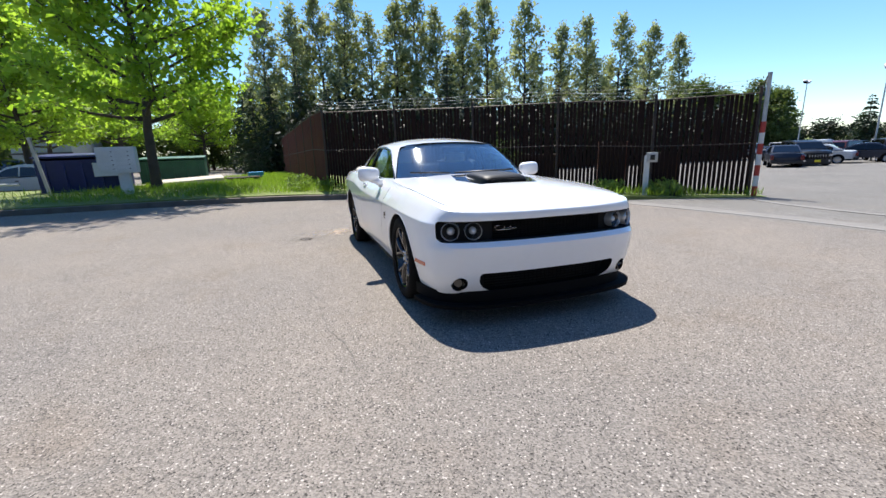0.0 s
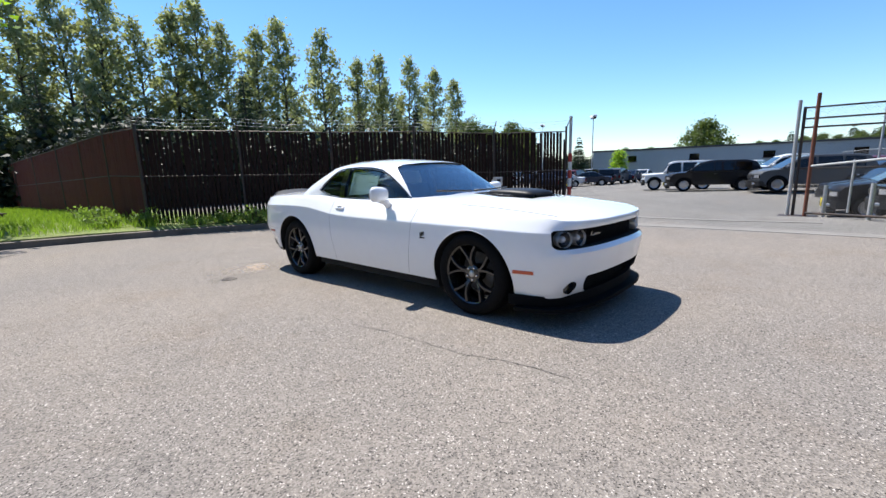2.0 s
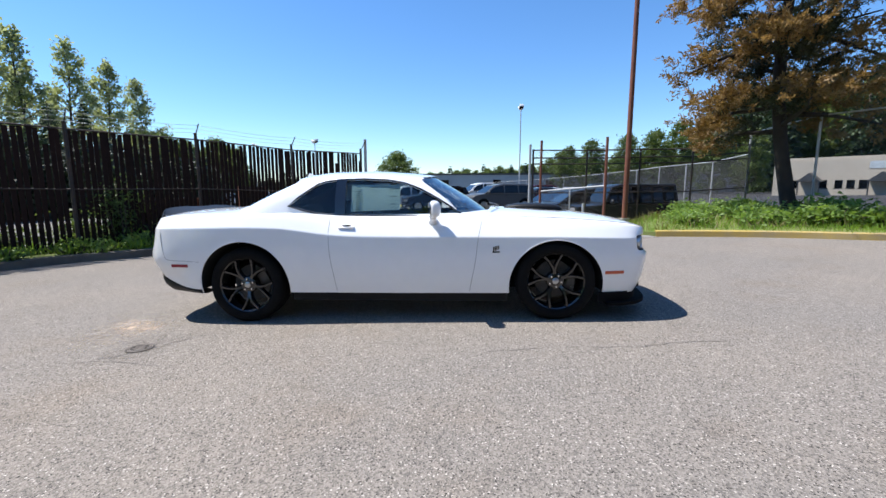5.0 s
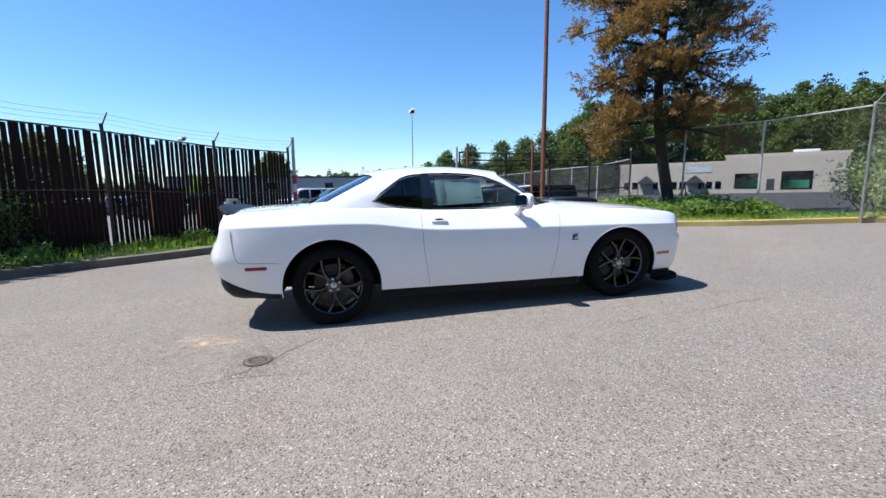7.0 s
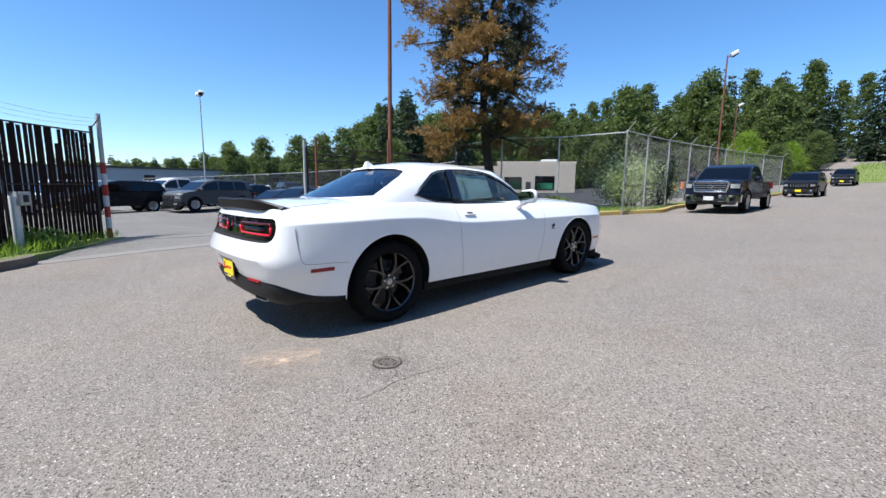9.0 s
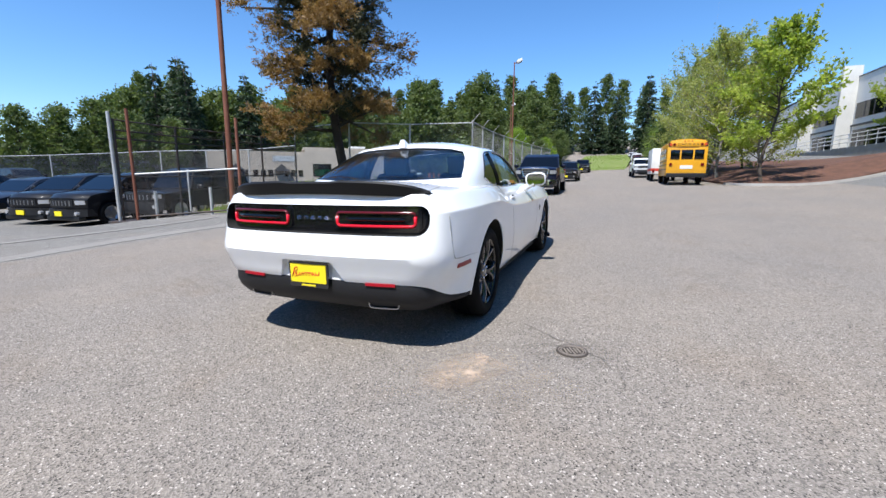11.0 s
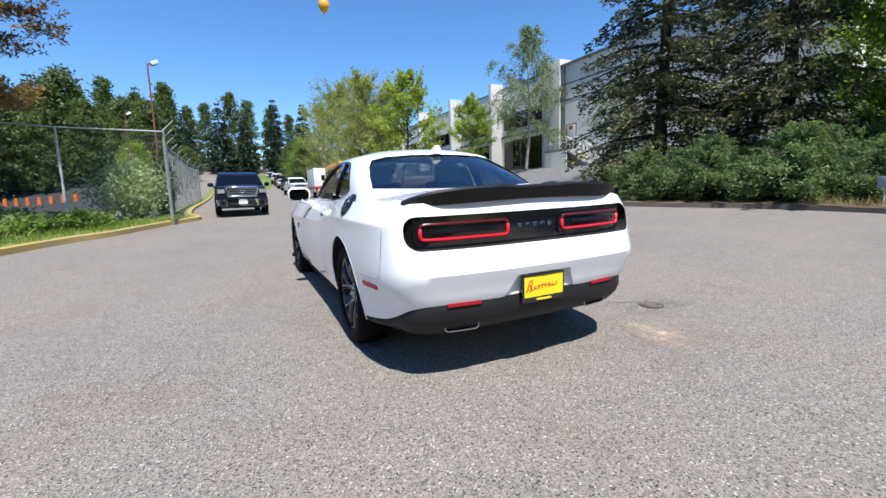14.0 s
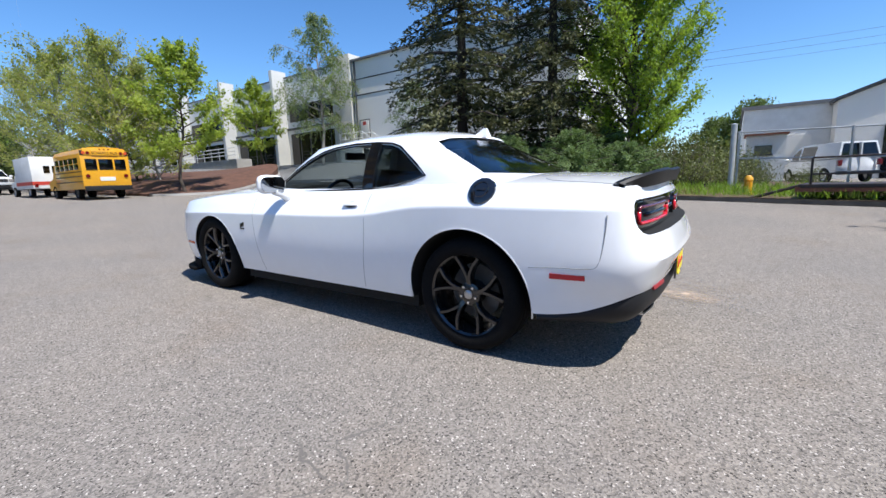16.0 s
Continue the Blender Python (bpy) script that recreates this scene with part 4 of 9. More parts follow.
# wooded hill to the south and east
hill_trees = [limb_tree("hill_tree", "green tree of the wooded hill", 180 + k, 14.0, 3.5, 0.25, WOODS, BARK, 0.05, 130, 48, 0.42, 0.78, 0.85) for k in range(3)]
hill_poplars = [limb_tree("hill_poplar", "slender tree of the wooded hill", 184 + k, 18.0, 2.4, 0.22, WOODS, BARK, 0.06, 90, 70, 0.42, 0.75, 0.8) for k in range(2)]
hill_firs = [needle_tree("hill_fir", "dark fir of the wooded hill", 190 + k, 16.0, 3.2, 0.25, FIR, 0.03, 24, 7, 48, 0.85, power=0.75) for k in range(2)]


def far_spot(yaw, dist, s):
    a = radians(yaw)
    return (-math.sin(a) * dist, math.cos(a) * dist, rng.uniform(0, 360), s)


woods = []
for k in range(60):
    yaw = -104 - 66 * k / 59 + rng.uniform(-1.2, 1.2)
    d = rng.uniform(86, 104) if yaw < -125 else rng.uniform(100, 130)
    woods.append((*far_spot(yaw, d, rng.uniform(0.68, 1.2) * (1.2 if yaw < -118 else 0.7)),))
plant(hill_trees, woods, "wooded hill")
plant(hill_poplars, [far_spot(-122 - 50 * k / 21 + rng.uniform(-1, 1), rng.uniform(100, 118), rng.uniform(0.85, 1.15)) for k in range(22)] + [(17 - 4.0 * k + rng.uniform(-1.2, 1.2), -112 + rng.uniform(-5, 5), 40 * k, rng.uniform(0.75, 1.05)) for k in range(8)], "slender trees of the hill")
back = [far_spot(-108 - 62 * k / 29 + rng.uniform(-1, 1), rng.uniform(112, 140), rng.uniform(0.85, 1.2) * (1.15 if k > 8 else 0.7)) for k in range(30)]
back += [(69, -50, 0, 1.3), (71, -52, 40, 1.35), (66, -49, 90, 1.22), (73.5, -49, 200, 1.25), (62, -58, 10, 1.2)]
back += [(16 - 6.1 * k + rng.uniform(-1, 1), -107 + rng.uniform(-3, 3), 50 * k, rng.uniform(0.85, 1.1)) for k in range(6)]
plant(hill_firs, back, "firs of the wooded hill")
lot_tree = limb_tree("lot_tree", "round leafy tree behind the warehouse", 201, 9.0, 4.6, 0.3, WOODS, BARK, 0.15, 120, 80, 0.36, 0.8, 0.9)
lot_tree.matrix_world = on(86, 14.5, 0.5, 0)
plant([limb_tree("lot_tree", "small green tree by the warehouse wall", 202, 5.0, 1.5, 0.1, MAPLE, BARK, 0.15, 70, 60, 0.24, 0.45, 0.9)], [(66, 22.0, 0, 0.9)])
for k, (x, y, sc) in enumerate(((-62, 4.5, 0.95), (-66, 0.5, 0.8), (-64, 13.0, 0.7))):
    copy_thing(lot_tree, on(x, y, 0, 70 * k) @ Matrix.Diagonal((sc, sc, sc, 1)))
for k in range(10):
    copy_thing(undergrowth[k % 2], on(150 + rng.uniform(-10, 10), 20 + 9 * k, 0, 36 * k) @ Matrix.Diagonal((2.0, 2.0, rng.uniform(1.0, 1.5), 1)))
edge_of_lot = []
for k in range(16):
    az, h = 41.5 - 10.5 * k / 15 + rng.uniform(-0.3, 0.3), 10.8 - 2.2 * k / 15
    d = rng.uniform(72, 80)
    edge_of_lot.append((-2 + d * math.cos(radians(az)), -3 + d * math.sin(radians(az)), rng.uniform(0, 360), h / (14.0 if k % 3 else 16.0) * rng.uniform(0.9, 1.1), k % 3))
edge_of_lot += [(75, 33, 20, 0.5, 0), (96, 32, 70, 0.45, 1), (104, 29, 10, 0.45, 2), (110, 24, 50, 0.4, 1)]
for x, y, turn, s, k in edge_of_lot:
    m = on(x, y, 0, turn) @ Matrix.Diagonal((s * 1.15, s * 1.15, s, 1))
    ob = copy_thing(hill_trees[k] if k else hill_firs[0], m)
    ob.matrix_world = m
    tagged(ob, "dark green tree at the edge of the lot", group="trees at the edge of the lot")
for k in range(16):
    m = on(-52 + 3.3 * k + rng.uniform(-1, 1), 74 - 0.3 * k + rng.uniform(-4, 4), 0, 77 * k) @ Matrix.Diagonal((0.95, 0.95, rng.uniform(0.7, 1.0), 1))
    ob = copy_thing(hill_trees[k % 3], m)
    ob.matrix_world = m
    tagged(ob, "green tree at the back of the north lot", group="trees behind the north lot")
for k in range(44):
    x, y, turn, s = far_spot(-84 - 22 * k / 43 + rng.uniform(-0.6, 0.6), rng.uniform(118, 140), rng.uniform(0.36, 0.5) + 0.006 * k)
    m = on(x, y, 0, turn) @ Matrix.Diagonal((s * 1.2, s * 1.2, s, 1))
    ob = copy_thing(hill_trees[k % 3] if k % 4 else hill_firs[1], m)
    ob.matrix_world = m
    tagged(ob, "tree of the low hill behind the warehouse", group="low wooded hill")
verge("grass_bank", [(-3.5, -64), (2, -62), (3.6, -62), (3.6, -90), (-6, -92)], lambda x, y: 0.03 + 0.8 * ease((-y - 66) / 9), TURF, "sunlit grassy bank at the end of the road")
grass("grass", [(-3.5, -64), (2, -62), (3.6, -62), (3.6, -90), (-6, -92)], 5000, lambda x, y: 0.03 + 0.8 * ease((-y - 66) / 9), 0.35, 41, None, "long grass on the far bank")
# leafy trees behind the long lot fence
for k, (x, y, h) in enumerate(((66.5, -26.0, 9.5), (64.5, -29.5, 10.0), (63.5, -33.0, 11.0), (60.0, -36.0, 9.5), (57.0, -39.5, 9.0), (68.0, -21.0, 9.0), (70.0, -16.5, 7.5))):
    m = on(x, y, 0, 53 * k) @ Matrix.Diagonal((h / 13, h / 13, h / 14, 1))
    ob = copy_thing(hill_trees[k % 3], m)
    ob.matrix_world = m
    tagged(ob, "sunlit green tree behind the lot fence", group="trees behind the lot fence")

# ---- the white coupe: front towards -y, right side towards -x ----
CAR = thing("coupe", "white two-door muscle coupe with black wheels parked on asphalt", "car", Matrix.Identity(4))
LEVEL = Vector((0, 0, 1)).rotation_difference(Vector((0.0144, 0.024, 1.0)).normalized()).to_matrix().to_4x4()

PLAN = [(0.0, -2.40), (0.25, -2.397), (0.48, -2.375), (0.68, -2.33), (0.80, -2.265), (0.865, -2.17), (0.905, -2.0), (0.928, -1.78), (0.94, -1.47), (0.937, -1.1), (0.93, -0.7), (0.93, 0.0), (0.932, 0.6), (0.945, 1.05), (0.962, 1.47), (0.955, 1.85), (0.935, 2.12), (0.90, 2.31), (0.84, 2.43), (0.72, 2.51), (0.5, 2.55), (0.25, 2.565), (0.0, 2.57)]
CREASE = curve([(-2.5, 0.735), (-2.2, 0.745), (-1.47, 0.775), (-0.75, 0.79), (0.1, 0.808), (0.45, 0.822), (0.7, 0.845), (0.95, 0.885), (1.15, 0.91), (1.6, 0.925), (2.1, 0.925), (2.6, 0.925)])
TOP = curve([(-2.45, 0.80), (-2.38, 0.828), (-2.3, 0.861), (-2.15, 0.911), (-1.9, 0.955), (-1.5, 1.0), (-1.1, 1.03), (-0.6, 1.05), (0.4, 1.05), (1.2, 1.07), (1.7, 1.10), (2.1, 1.095), (2.4, 1.065), (2.52, 1.03), (2.6, 1.0)])
DROP = curve([(-2.45, 0.01), (-2.3, 0.035), (-2.0, 0.055), (-1.5, 0.065), (-0.9, 0.075), (-0.5, 0.06), (0.5, 0.045), (1.0, 0.025), (1.6, 0.05), (2.1, 0.055), (2.5, 0.04)])
SILL = curve([(-2.6, 0.235), (-2.2, 0.235), (-1.9, 0.25), (-1.0, 0.255), (1.0, 0.285), (1.9, 0.325), (2.15, 0.35), (2.3, 0.40), (2.42, 0.45), (2.52, 0.48), (2.6, 0.485)])
FRONT = curve([(0.15, -0.16), (0.235, -0.08), (0.30, -0.035), (0.40, 0.0), (0.50, 0.02), (0.575, 0.035), (0.61, 0.03), (0.635, -0.01), (0.70, -0.012), (0.765, -0.005), (0.79, 0.002), (0.81, 0.0), (0.83, -0.006), (0.9, -0.04)])
REAR = curve([(0.30, -0.20), (0.40, -0.11), (0.50, -0.045), (0.58, -0.018), (0.632, 0.006), (0.645, 0.014), (0.66, 0.013), (0.75, -0.02), (0.85, -0.06), (0.95, -0.10), (1.02, -0.14), (1.1, -0.20)])


def side_in(y, z):
    """How far the flank lies outside (+) or inside (-) the plan outline at a height."""
    c = CREASE(y)
    if z >= c:
        return -(z - c) * 0.62 - 0.35 * max(0, z - c - 0.1) ** 1.2
    f = (c - z) / (c - 0.2)
    tuck = 0.06 * ease((0.62 - z) / 0.22) * ease((y - 1.95) / 0.3)
    return 0.012 * math.sin(math.pi * min(1, f * 1.15)) - 0.055 * f**3 - tuck


def top_z(x, y):
    return TOP(y) - DROP(y) * min(1.2, abs(x) / 0.85) ** 2.4


def plan_points(n=112):
    p = [Vector((*q, 0)) for q in PLAN]
    fine = []
    for i in range(len(p) - 1):
        p0, p1, p2, p3 = p[max(i - 1, 0)], p[i], p[i + 1], p[min(i + 2, len(p) - 1)]
        if i == 0:
            p0 = Vector((-p1.x - 0.25, p2.y, 0))
        for k in range(8):
            t = k / 8
            fine.append(0.5 * (2 * p1 + (p2 - p0) * t + (2 * p0 - 5 * p1 + 4 * p2 - p3) * t * t + (3 * p1 - p0 - 3 * p2 + p3) * t**3))
    fine.append(p[-1])
    d = [0.0]
    for a, b in zip(fine, fine[1:]):
        d.append(d[-1] + (b - a).length)
    out, j = [], 0
    for k in range(n + 1):
        s = d[-1] * k / n
        while j < len(d) - 2 and d[j + 1] < s:
            j += 1
        f = (s - d[j]) / max(1e-9, d[j + 1] - d[j])
        out.append(fine[j].lerp(fine[j + 1], f))
    out[0].x = out[-1].x = 0
    return out


def hull_point(p, n, z):
    """The body's skin at plan point p (outward way n) and height z."""
    nx, ny = n.x * n.x, n.y * n.y
    off = side_in(p.y, z) * nx + (FRONT(z) if n.y < 0 else REAR(z)) * ny
    return Vector((max(0.0, p.x + n.x * off), p.y + n.y * off, z))


def flank(y, z):
    """x of the right and left skin, away from the ends."""
    pts = FLANK
    j = min(range(len(pts)), key=lambda k: abs(pts[k].y - y))
    j = min(max(j, 1), len(pts) - 2)
    a, b = (pts[j], pts[j + 1]) if y > pts[j].y else (pts[j - 1], pts[j])
    f = (y - a.y) / (b.y - a.y) if b.y != a.y else 0
    return a.x + (b.x - a.x) * f + side_in(y, z)


OUTLINE = plan_points()
FLANK = [p for p in OUTLINE if -2.1 < p.y < 2.35 and p.x > 0.85]


def mirror_close(bm):
    """Adds the other half and welds the middle."""
    geom = bm.verts[:] + bm.edges[:] + bm.faces[:]
    twin = bmesh.ops.duplicate(bm, geom=geom)["geom"]
    for v in twin:
        if isinstance(v, bmesh.types.BMVert):
            v.co.x = -v.co.x
    bmesh.ops.reverse_faces(bm, faces=[f for f in twin if isinstance(f, bmesh.types.BMFace)])
    bmesh.ops.remove_doubles(bm, verts=bm.verts[:], dist=4e-4)
    bmesh.ops.dissolve_degenerate(bm, edges=bm.edges[:], dist=2e-4)
    bmesh.ops.recalc_face_normals(bm, faces=bm.faces[:])
    return bm


def body_hull():
    bm = bmesh.new()
    n = len(OUTLINE)
    cols = []
    for i, p in enumerate(OUTLINE):
        a, b = OUTLINE[max(i - 1, 0)], OUTLINE[min(i + 1, n - 1)]
        d = (b - a).normalized()
        nrm = Vector((-d.y * -1, -d.x, 0))
        nrm = Vector((d.y, -d.x, 0))
        if i == 0:
            nrm = Vector((0, -1, 0))
        if i == n - 1:
            nrm = Vector((0, 1, 0))
        lo, c = SILL(p.y), CREASE(p.y)
        flat = abs(nrm.y) > 0.75
        hi = top_z(p.x * 0.93, p.y)
        if not flat:
            hi = max(hi, c + 0.06)
        zs = [lo + (c - lo) * f for f in (0, 0.05, 0.12, 0.2, 0.3, 0.4, 0.5, 0.6, 0.7, 0.78, 0.86, 0.93, 0.975, 1.0)]
        zs += [c + (hi - c) * f for f in (0.05, 0.25, 0.5, 0.72, 0.88, 0.96)]
        col = [hull_point(p, nrm, z) for z in zs]
        # over the shoulder and in to the middle line
        s = hull_point(p, nrm, hi)
        mid_y = s.y
        f = i / (n - 1)
        ends = 0.16
        if f < ends:
            mid_y = s.y + 0.0
        for w in (0.0, 0.03, 0.08, 0.16, 0.26, 0.38, 0.5, 0.62, 0.74, 0.86, 0.94, 1.0):
            x = s.x * (1 - w)
            pull = ((1 - abs(nrm.x)) * 0.10 * w) * (1 if nrm.y < 0 else -1)
            y = mid_y + pull
            z = top_z(x, y) - (0.012 if w == 0 else 0.003 if w == 0.03 else 0)
            col.append(Vector((x, y, z)))
        col = [Vector((0, col[0].y * 0.96, lo))] + [Vector((col[0].x * 0.6, col[0].y * 0.97, lo))] + col
        cols.append([bm.verts.new(v) for v in col])
    for i in range(n - 1):
        for k in range(len(cols[0]) - 1):
            bm.faces.new((cols[i][k], cols[i + 1][k], cols[i + 1][k + 1], cols[i][k + 1]))
    return mirror_close(bm)


def tool(bm, material):
    """A cutter, gone once it has cut."""
    return part("cutter", bm, material, None, smooth=0)


def arch_tool(y, z, r, side):
    bm = bmesh.new()
    prof = [(r * math.cos(radians(a)) + y, max(0.0, r * math.sin(radians(a))) + z if 0 <= a <= 180 else 0) for a in range(0, 181, 6)]
    prof += [(y - r * 1.0, -0.2), (y + r * 1.0, -0.2)]
    prism(bm, prof, "x", 0.63 * side, 1.3 * side)
    return tool(bm, [CAR_WHITE, DEEP])


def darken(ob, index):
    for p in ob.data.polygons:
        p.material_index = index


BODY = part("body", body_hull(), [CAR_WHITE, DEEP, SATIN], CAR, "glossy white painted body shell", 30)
# Cut faces inside the arches take the unlit black as painted shade.
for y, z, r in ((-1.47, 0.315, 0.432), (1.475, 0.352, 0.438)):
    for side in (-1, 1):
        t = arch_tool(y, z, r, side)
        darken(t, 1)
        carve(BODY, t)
for y, z, r in ((-1.47, 0.315, 0.434), (1.475, 0.352, 0.440)):
    for side in (-1, 1):
        line = []
        for a in range(-8, 189, 7):
            py, pz = y + r * math.cos(radians(a)), z + r * math.sin(radians(a))
            line.append(((flank(py, pz) - 0.004) * side, py, pz))
        part("arch_lip", tube(bmesh.new(), line, 0.006, 8), CAR_WHITE, CAR, "", 60)
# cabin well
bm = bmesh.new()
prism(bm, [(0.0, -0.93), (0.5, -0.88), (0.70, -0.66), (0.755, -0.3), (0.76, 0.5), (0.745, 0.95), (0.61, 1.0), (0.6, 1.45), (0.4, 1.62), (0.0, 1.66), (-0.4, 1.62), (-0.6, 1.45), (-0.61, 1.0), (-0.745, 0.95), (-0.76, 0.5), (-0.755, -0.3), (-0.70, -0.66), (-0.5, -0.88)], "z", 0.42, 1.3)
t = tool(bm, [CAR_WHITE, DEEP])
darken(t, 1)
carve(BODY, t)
# grille slot, lower intake, tail panel, plate recess


def nose_y(x):
    return float(np.interp(abs(x), [p.x for p in OUTLINE[:45]], [p.y for p in OUTLINE[:45]]))


def tail_y(x):
    q = OUTLINE[-1:-45:-1]
    return float(np.interp(abs(x), [p.x for p in q], [p.y for p in q]))


def slot(x0, x1, lo, hi, depth, rear=False, reach=0.5):
    """Cuts a cross-wise opening between the heights lo(x) and hi(x)."""
    bm = bmesh.new()
    cols = []
    for x in (x0 + x1) / 2 + (x1 - x0) / 2 * np.sin(np.linspace(-math.pi / 2, math.pi / 2, 61)):
        y = tail_y(x) if rear else nose_y(x)
        a, b = (y - depth, y + reach) if rear else (y - reach, y + depth)
        cols.append([bm.verts.new(v) for v in ((x, a, lo(x)), (x, b, lo(x)), (x, b, hi(x)), (x, a, hi(x)))])
    for p, q in zip(cols, cols[1:]):
        for k in range(4):
            bm.faces.new((p[k], p[(k + 1) % 4], q[(k + 1) % 4], q[k]))
    bm.faces.new(cols[0])
    bm.faces.new(cols[-1])
    bmesh.ops.triangulate(bm, faces=bm.faces[:])
    bmesh.ops.recalc_face_normals(bm, faces=bm.faces[:])
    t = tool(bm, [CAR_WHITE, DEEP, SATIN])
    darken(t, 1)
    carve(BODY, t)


def corner(x, half, r):
    """How much a round corner of radius r takes off the height at x."""
    e = abs(x) - (half - r)
    return 0.0 if e <= 0 else r - math.sqrt(max(0.0, r * r - min(e, r * 0.985) ** 2))


def wide(outline, n=4):
    """More points on the long straight runs of an outline."""
    out = []
    for a, b in zip(outline, outline[1:] + outline[:1]):
        k = max(1, int(math.dist(a, b) / 0.08))
        out += [(a[0] + (b[0] - a[0]) * j / k, a[1] + (b[1] - a[1]) * j / k) for j in range(k)]
    return out


slot(-0.845, 0.845, lambda x: 0.622 + corner(x, 0.845, 0.04), lambda x: 0.768 - corner(x, 0.845, 0.03), 0.085)
slot(-0.57, 0.57, lambda x: 0.226 + 0.012 * (x / 0.36) ** 2 + corner(x, 0.57, 0.12) * 0.8, lambda x: 0.395 - corner(x, 0.57, 0.03), 0.13)
slot(-0.82, 0.82, lambda x: 0.79 + corner(x, 0.82, 0.075), lambda x: 0.969 - corner(x, 0.82, 0.07), 0.125, True)
slot(-0.26, 0.26, lambda x: 0.455, lambda x: 0.615 - max(0.0, abs(x) - 0.19) * 1.9, 0.06, True)
for side in (-1, 1):
    bm = bmesh.new()
    lathe(bm, [(0.0, -2.0), (0.052, -2.0), (0.052, -2.6), (0.0, -2.6)], 20, "y", (0.70 * side, 0, 0.315))
    t = tool(bm, [CAR_WHITE, DEEP])
    darken(t, 1)
    carve(BODY, t)
resharpen(BODY, 32)
for p in BODY.data.polygons:
    c = p.center
    if p.material_index == 1 and -0.3 < c.x < 0.3 and c.y > 2.3 and 0.46 < c.z < 0.63:
        p.material_index = 0

CHIN = surface("dark_chin_plastic", (0.005, 0.005, 0.0055), None, 0.8, spec=0.12, bump=0.0)
# dark lower skirts: front splitter, sills, rear diffuser
bm = bmesh.new()
edge = [(x, nose_y(x) - 0.015) for x in np.linspace(-0.82, 0.82, 31)]
edge = [(-0.945, -1.93), (-0.93, -2.06)] + [(-0.88, -2.2)] + edge + [(0.88, -2.2), (0.93, -2.06), (0.945, -1.93)]
prism(bm, edge + [(0.80, -1.93), (0.7, -2.1), (-0.7, -2.1), (-0.80, -1.93)], "z", 0.135, 0.165)
prism(bm, [(x * 0.955, y + 0.075) for x, y in edge] + [(0.80, -1.93), (0.7, -2.1), (-0.7, -2.1), (-0.80, -1.93)], "z", 0.165, 0.25)
part("front_splitter", bm, CHIN, CAR, "dark grey chin splitter")
for side in (-1, 1):
    bm = bmesh.new()
    prism(bm, [(-1.03, 0.27), (1.04, 0.30), (1.04, 0.20), (-1.03, 0.165)], "x", 0.78 * side, 0.845 * side)
    # Unlit black puts the shade below the sill into the skirt's colour.
    part("side_skirt", bm, DEEP, CAR, "sill skirt, black for the shade under the sill")
bm = bmesh.new()
half = []
for k, p in enumerate(OUTLINE):
    if p.y > 1.915:
        a, b = OUTLINE[k - 1], OUTLINE[min(k + 1, len(OUTLINE) - 1)]
        d = (b - a).normalized()
        nrm = Vector((d.y, -d.x, 0)) if p.x else Vector((0, 1, 0))
        half.append((hull_point(p, nrm, SILL(p.y)), nrm))
rim = [(Vector((-q.x, q.y, q.z)), Vector((-n.x, n.y, 0))) for q, n in half] + half[-2::-1]
rows = []
for f, out in ((-0.08, -0.012), (0.0, -0.004), (0.3, 0.0), (0.6, -0.02), (0.9, -0.07), (1.0, -0.11), (1.0, -0.3)):
    rows.append([bm.verts.new(q + n * out + Vector((0, 0, -(q.z - 0.265 - 0.02 * abs(n.y)) * f))) for q, n in rim])
for a, b in zip(rows, rows[1:]):
    for k in range(len(a) - 1):
        bm.faces.new((a[k], b[k], b[k + 1], a[k + 1]))
bmesh.ops.recalc_face_normals(bm, faces=bm.faces[:])
part("rear_diffuser", bm, DIFFUSER, CAR, "dark grey lower rear bumper", 50)

# grille mesh and front lamps
bm = bmesh.new()
for z in np.arange(0.632, 0.765, 0.0165):
    tube(bm, [(x, nose_y(x) + 0.07, z) for x in np.linspace(-0.45, 0.45, 13)], 0.0035, 4)
for x in np.arange(-0.45, 0.451, 0.03):
    tube(bm, [(x, nose_y(x) + 0.072, 0.625), (x, nose_y(x) + 0.072, 0.766)], 0.003, 4)
part("grille", bm, CHIN, CAR, "black honeycomb grille")
bm = bmesh.new()
for z in np.arange(0.24, 0.4, 0.02):
    tube(bm, [(x, nose_y(x) + 0.10, z) for x in np.linspace(-0.5, 0.5, 13)], 0.0035, 4)
for x in np.arange(-0.5, 0.51, 0.035):
    tube(bm, [(x, nose_y(x) + 0.102, 0.235), (x, nose_y(x) + 0.102, 0.392)], 0.003, 4)
part("lower_grille", bm, CHIN, CAR, "black lower mesh")


def round_lamp(x, y, z, r, turn):
    lamp = part("headlight", lathe(bmesh.new(), [(r * 0.98, 0.05), (r, -0.012), (r * 0.95, -0.02), (r * 0.885, -0.012), (r * 0.87, 0.03)], 32, "y"), LAMP_CLEAR, CAR, "round headlight with pale halo ring", 40)
    part("reflector", lathe(bmesh.new(), [(r * 0.88, 0.0), (r * 0.6, 0.03), (r * 0.3, 0.04), (0.0, 0.042)], 28, "y"), DARK_ALLOY, lamp, "dark reflector bowl", 60)
    part("bulb_lens", lathe(bmesh.new(), [(r * 0.45, 0.035), (r * 0.42, 0.012), (r * 0.22, -0.004), (0.0, -0.008)], 24, "y"), LAMP_CLEAR, lamp, "", 60)
    lamp.matrix_local = pose(x, y, z, 0, 0, turn)


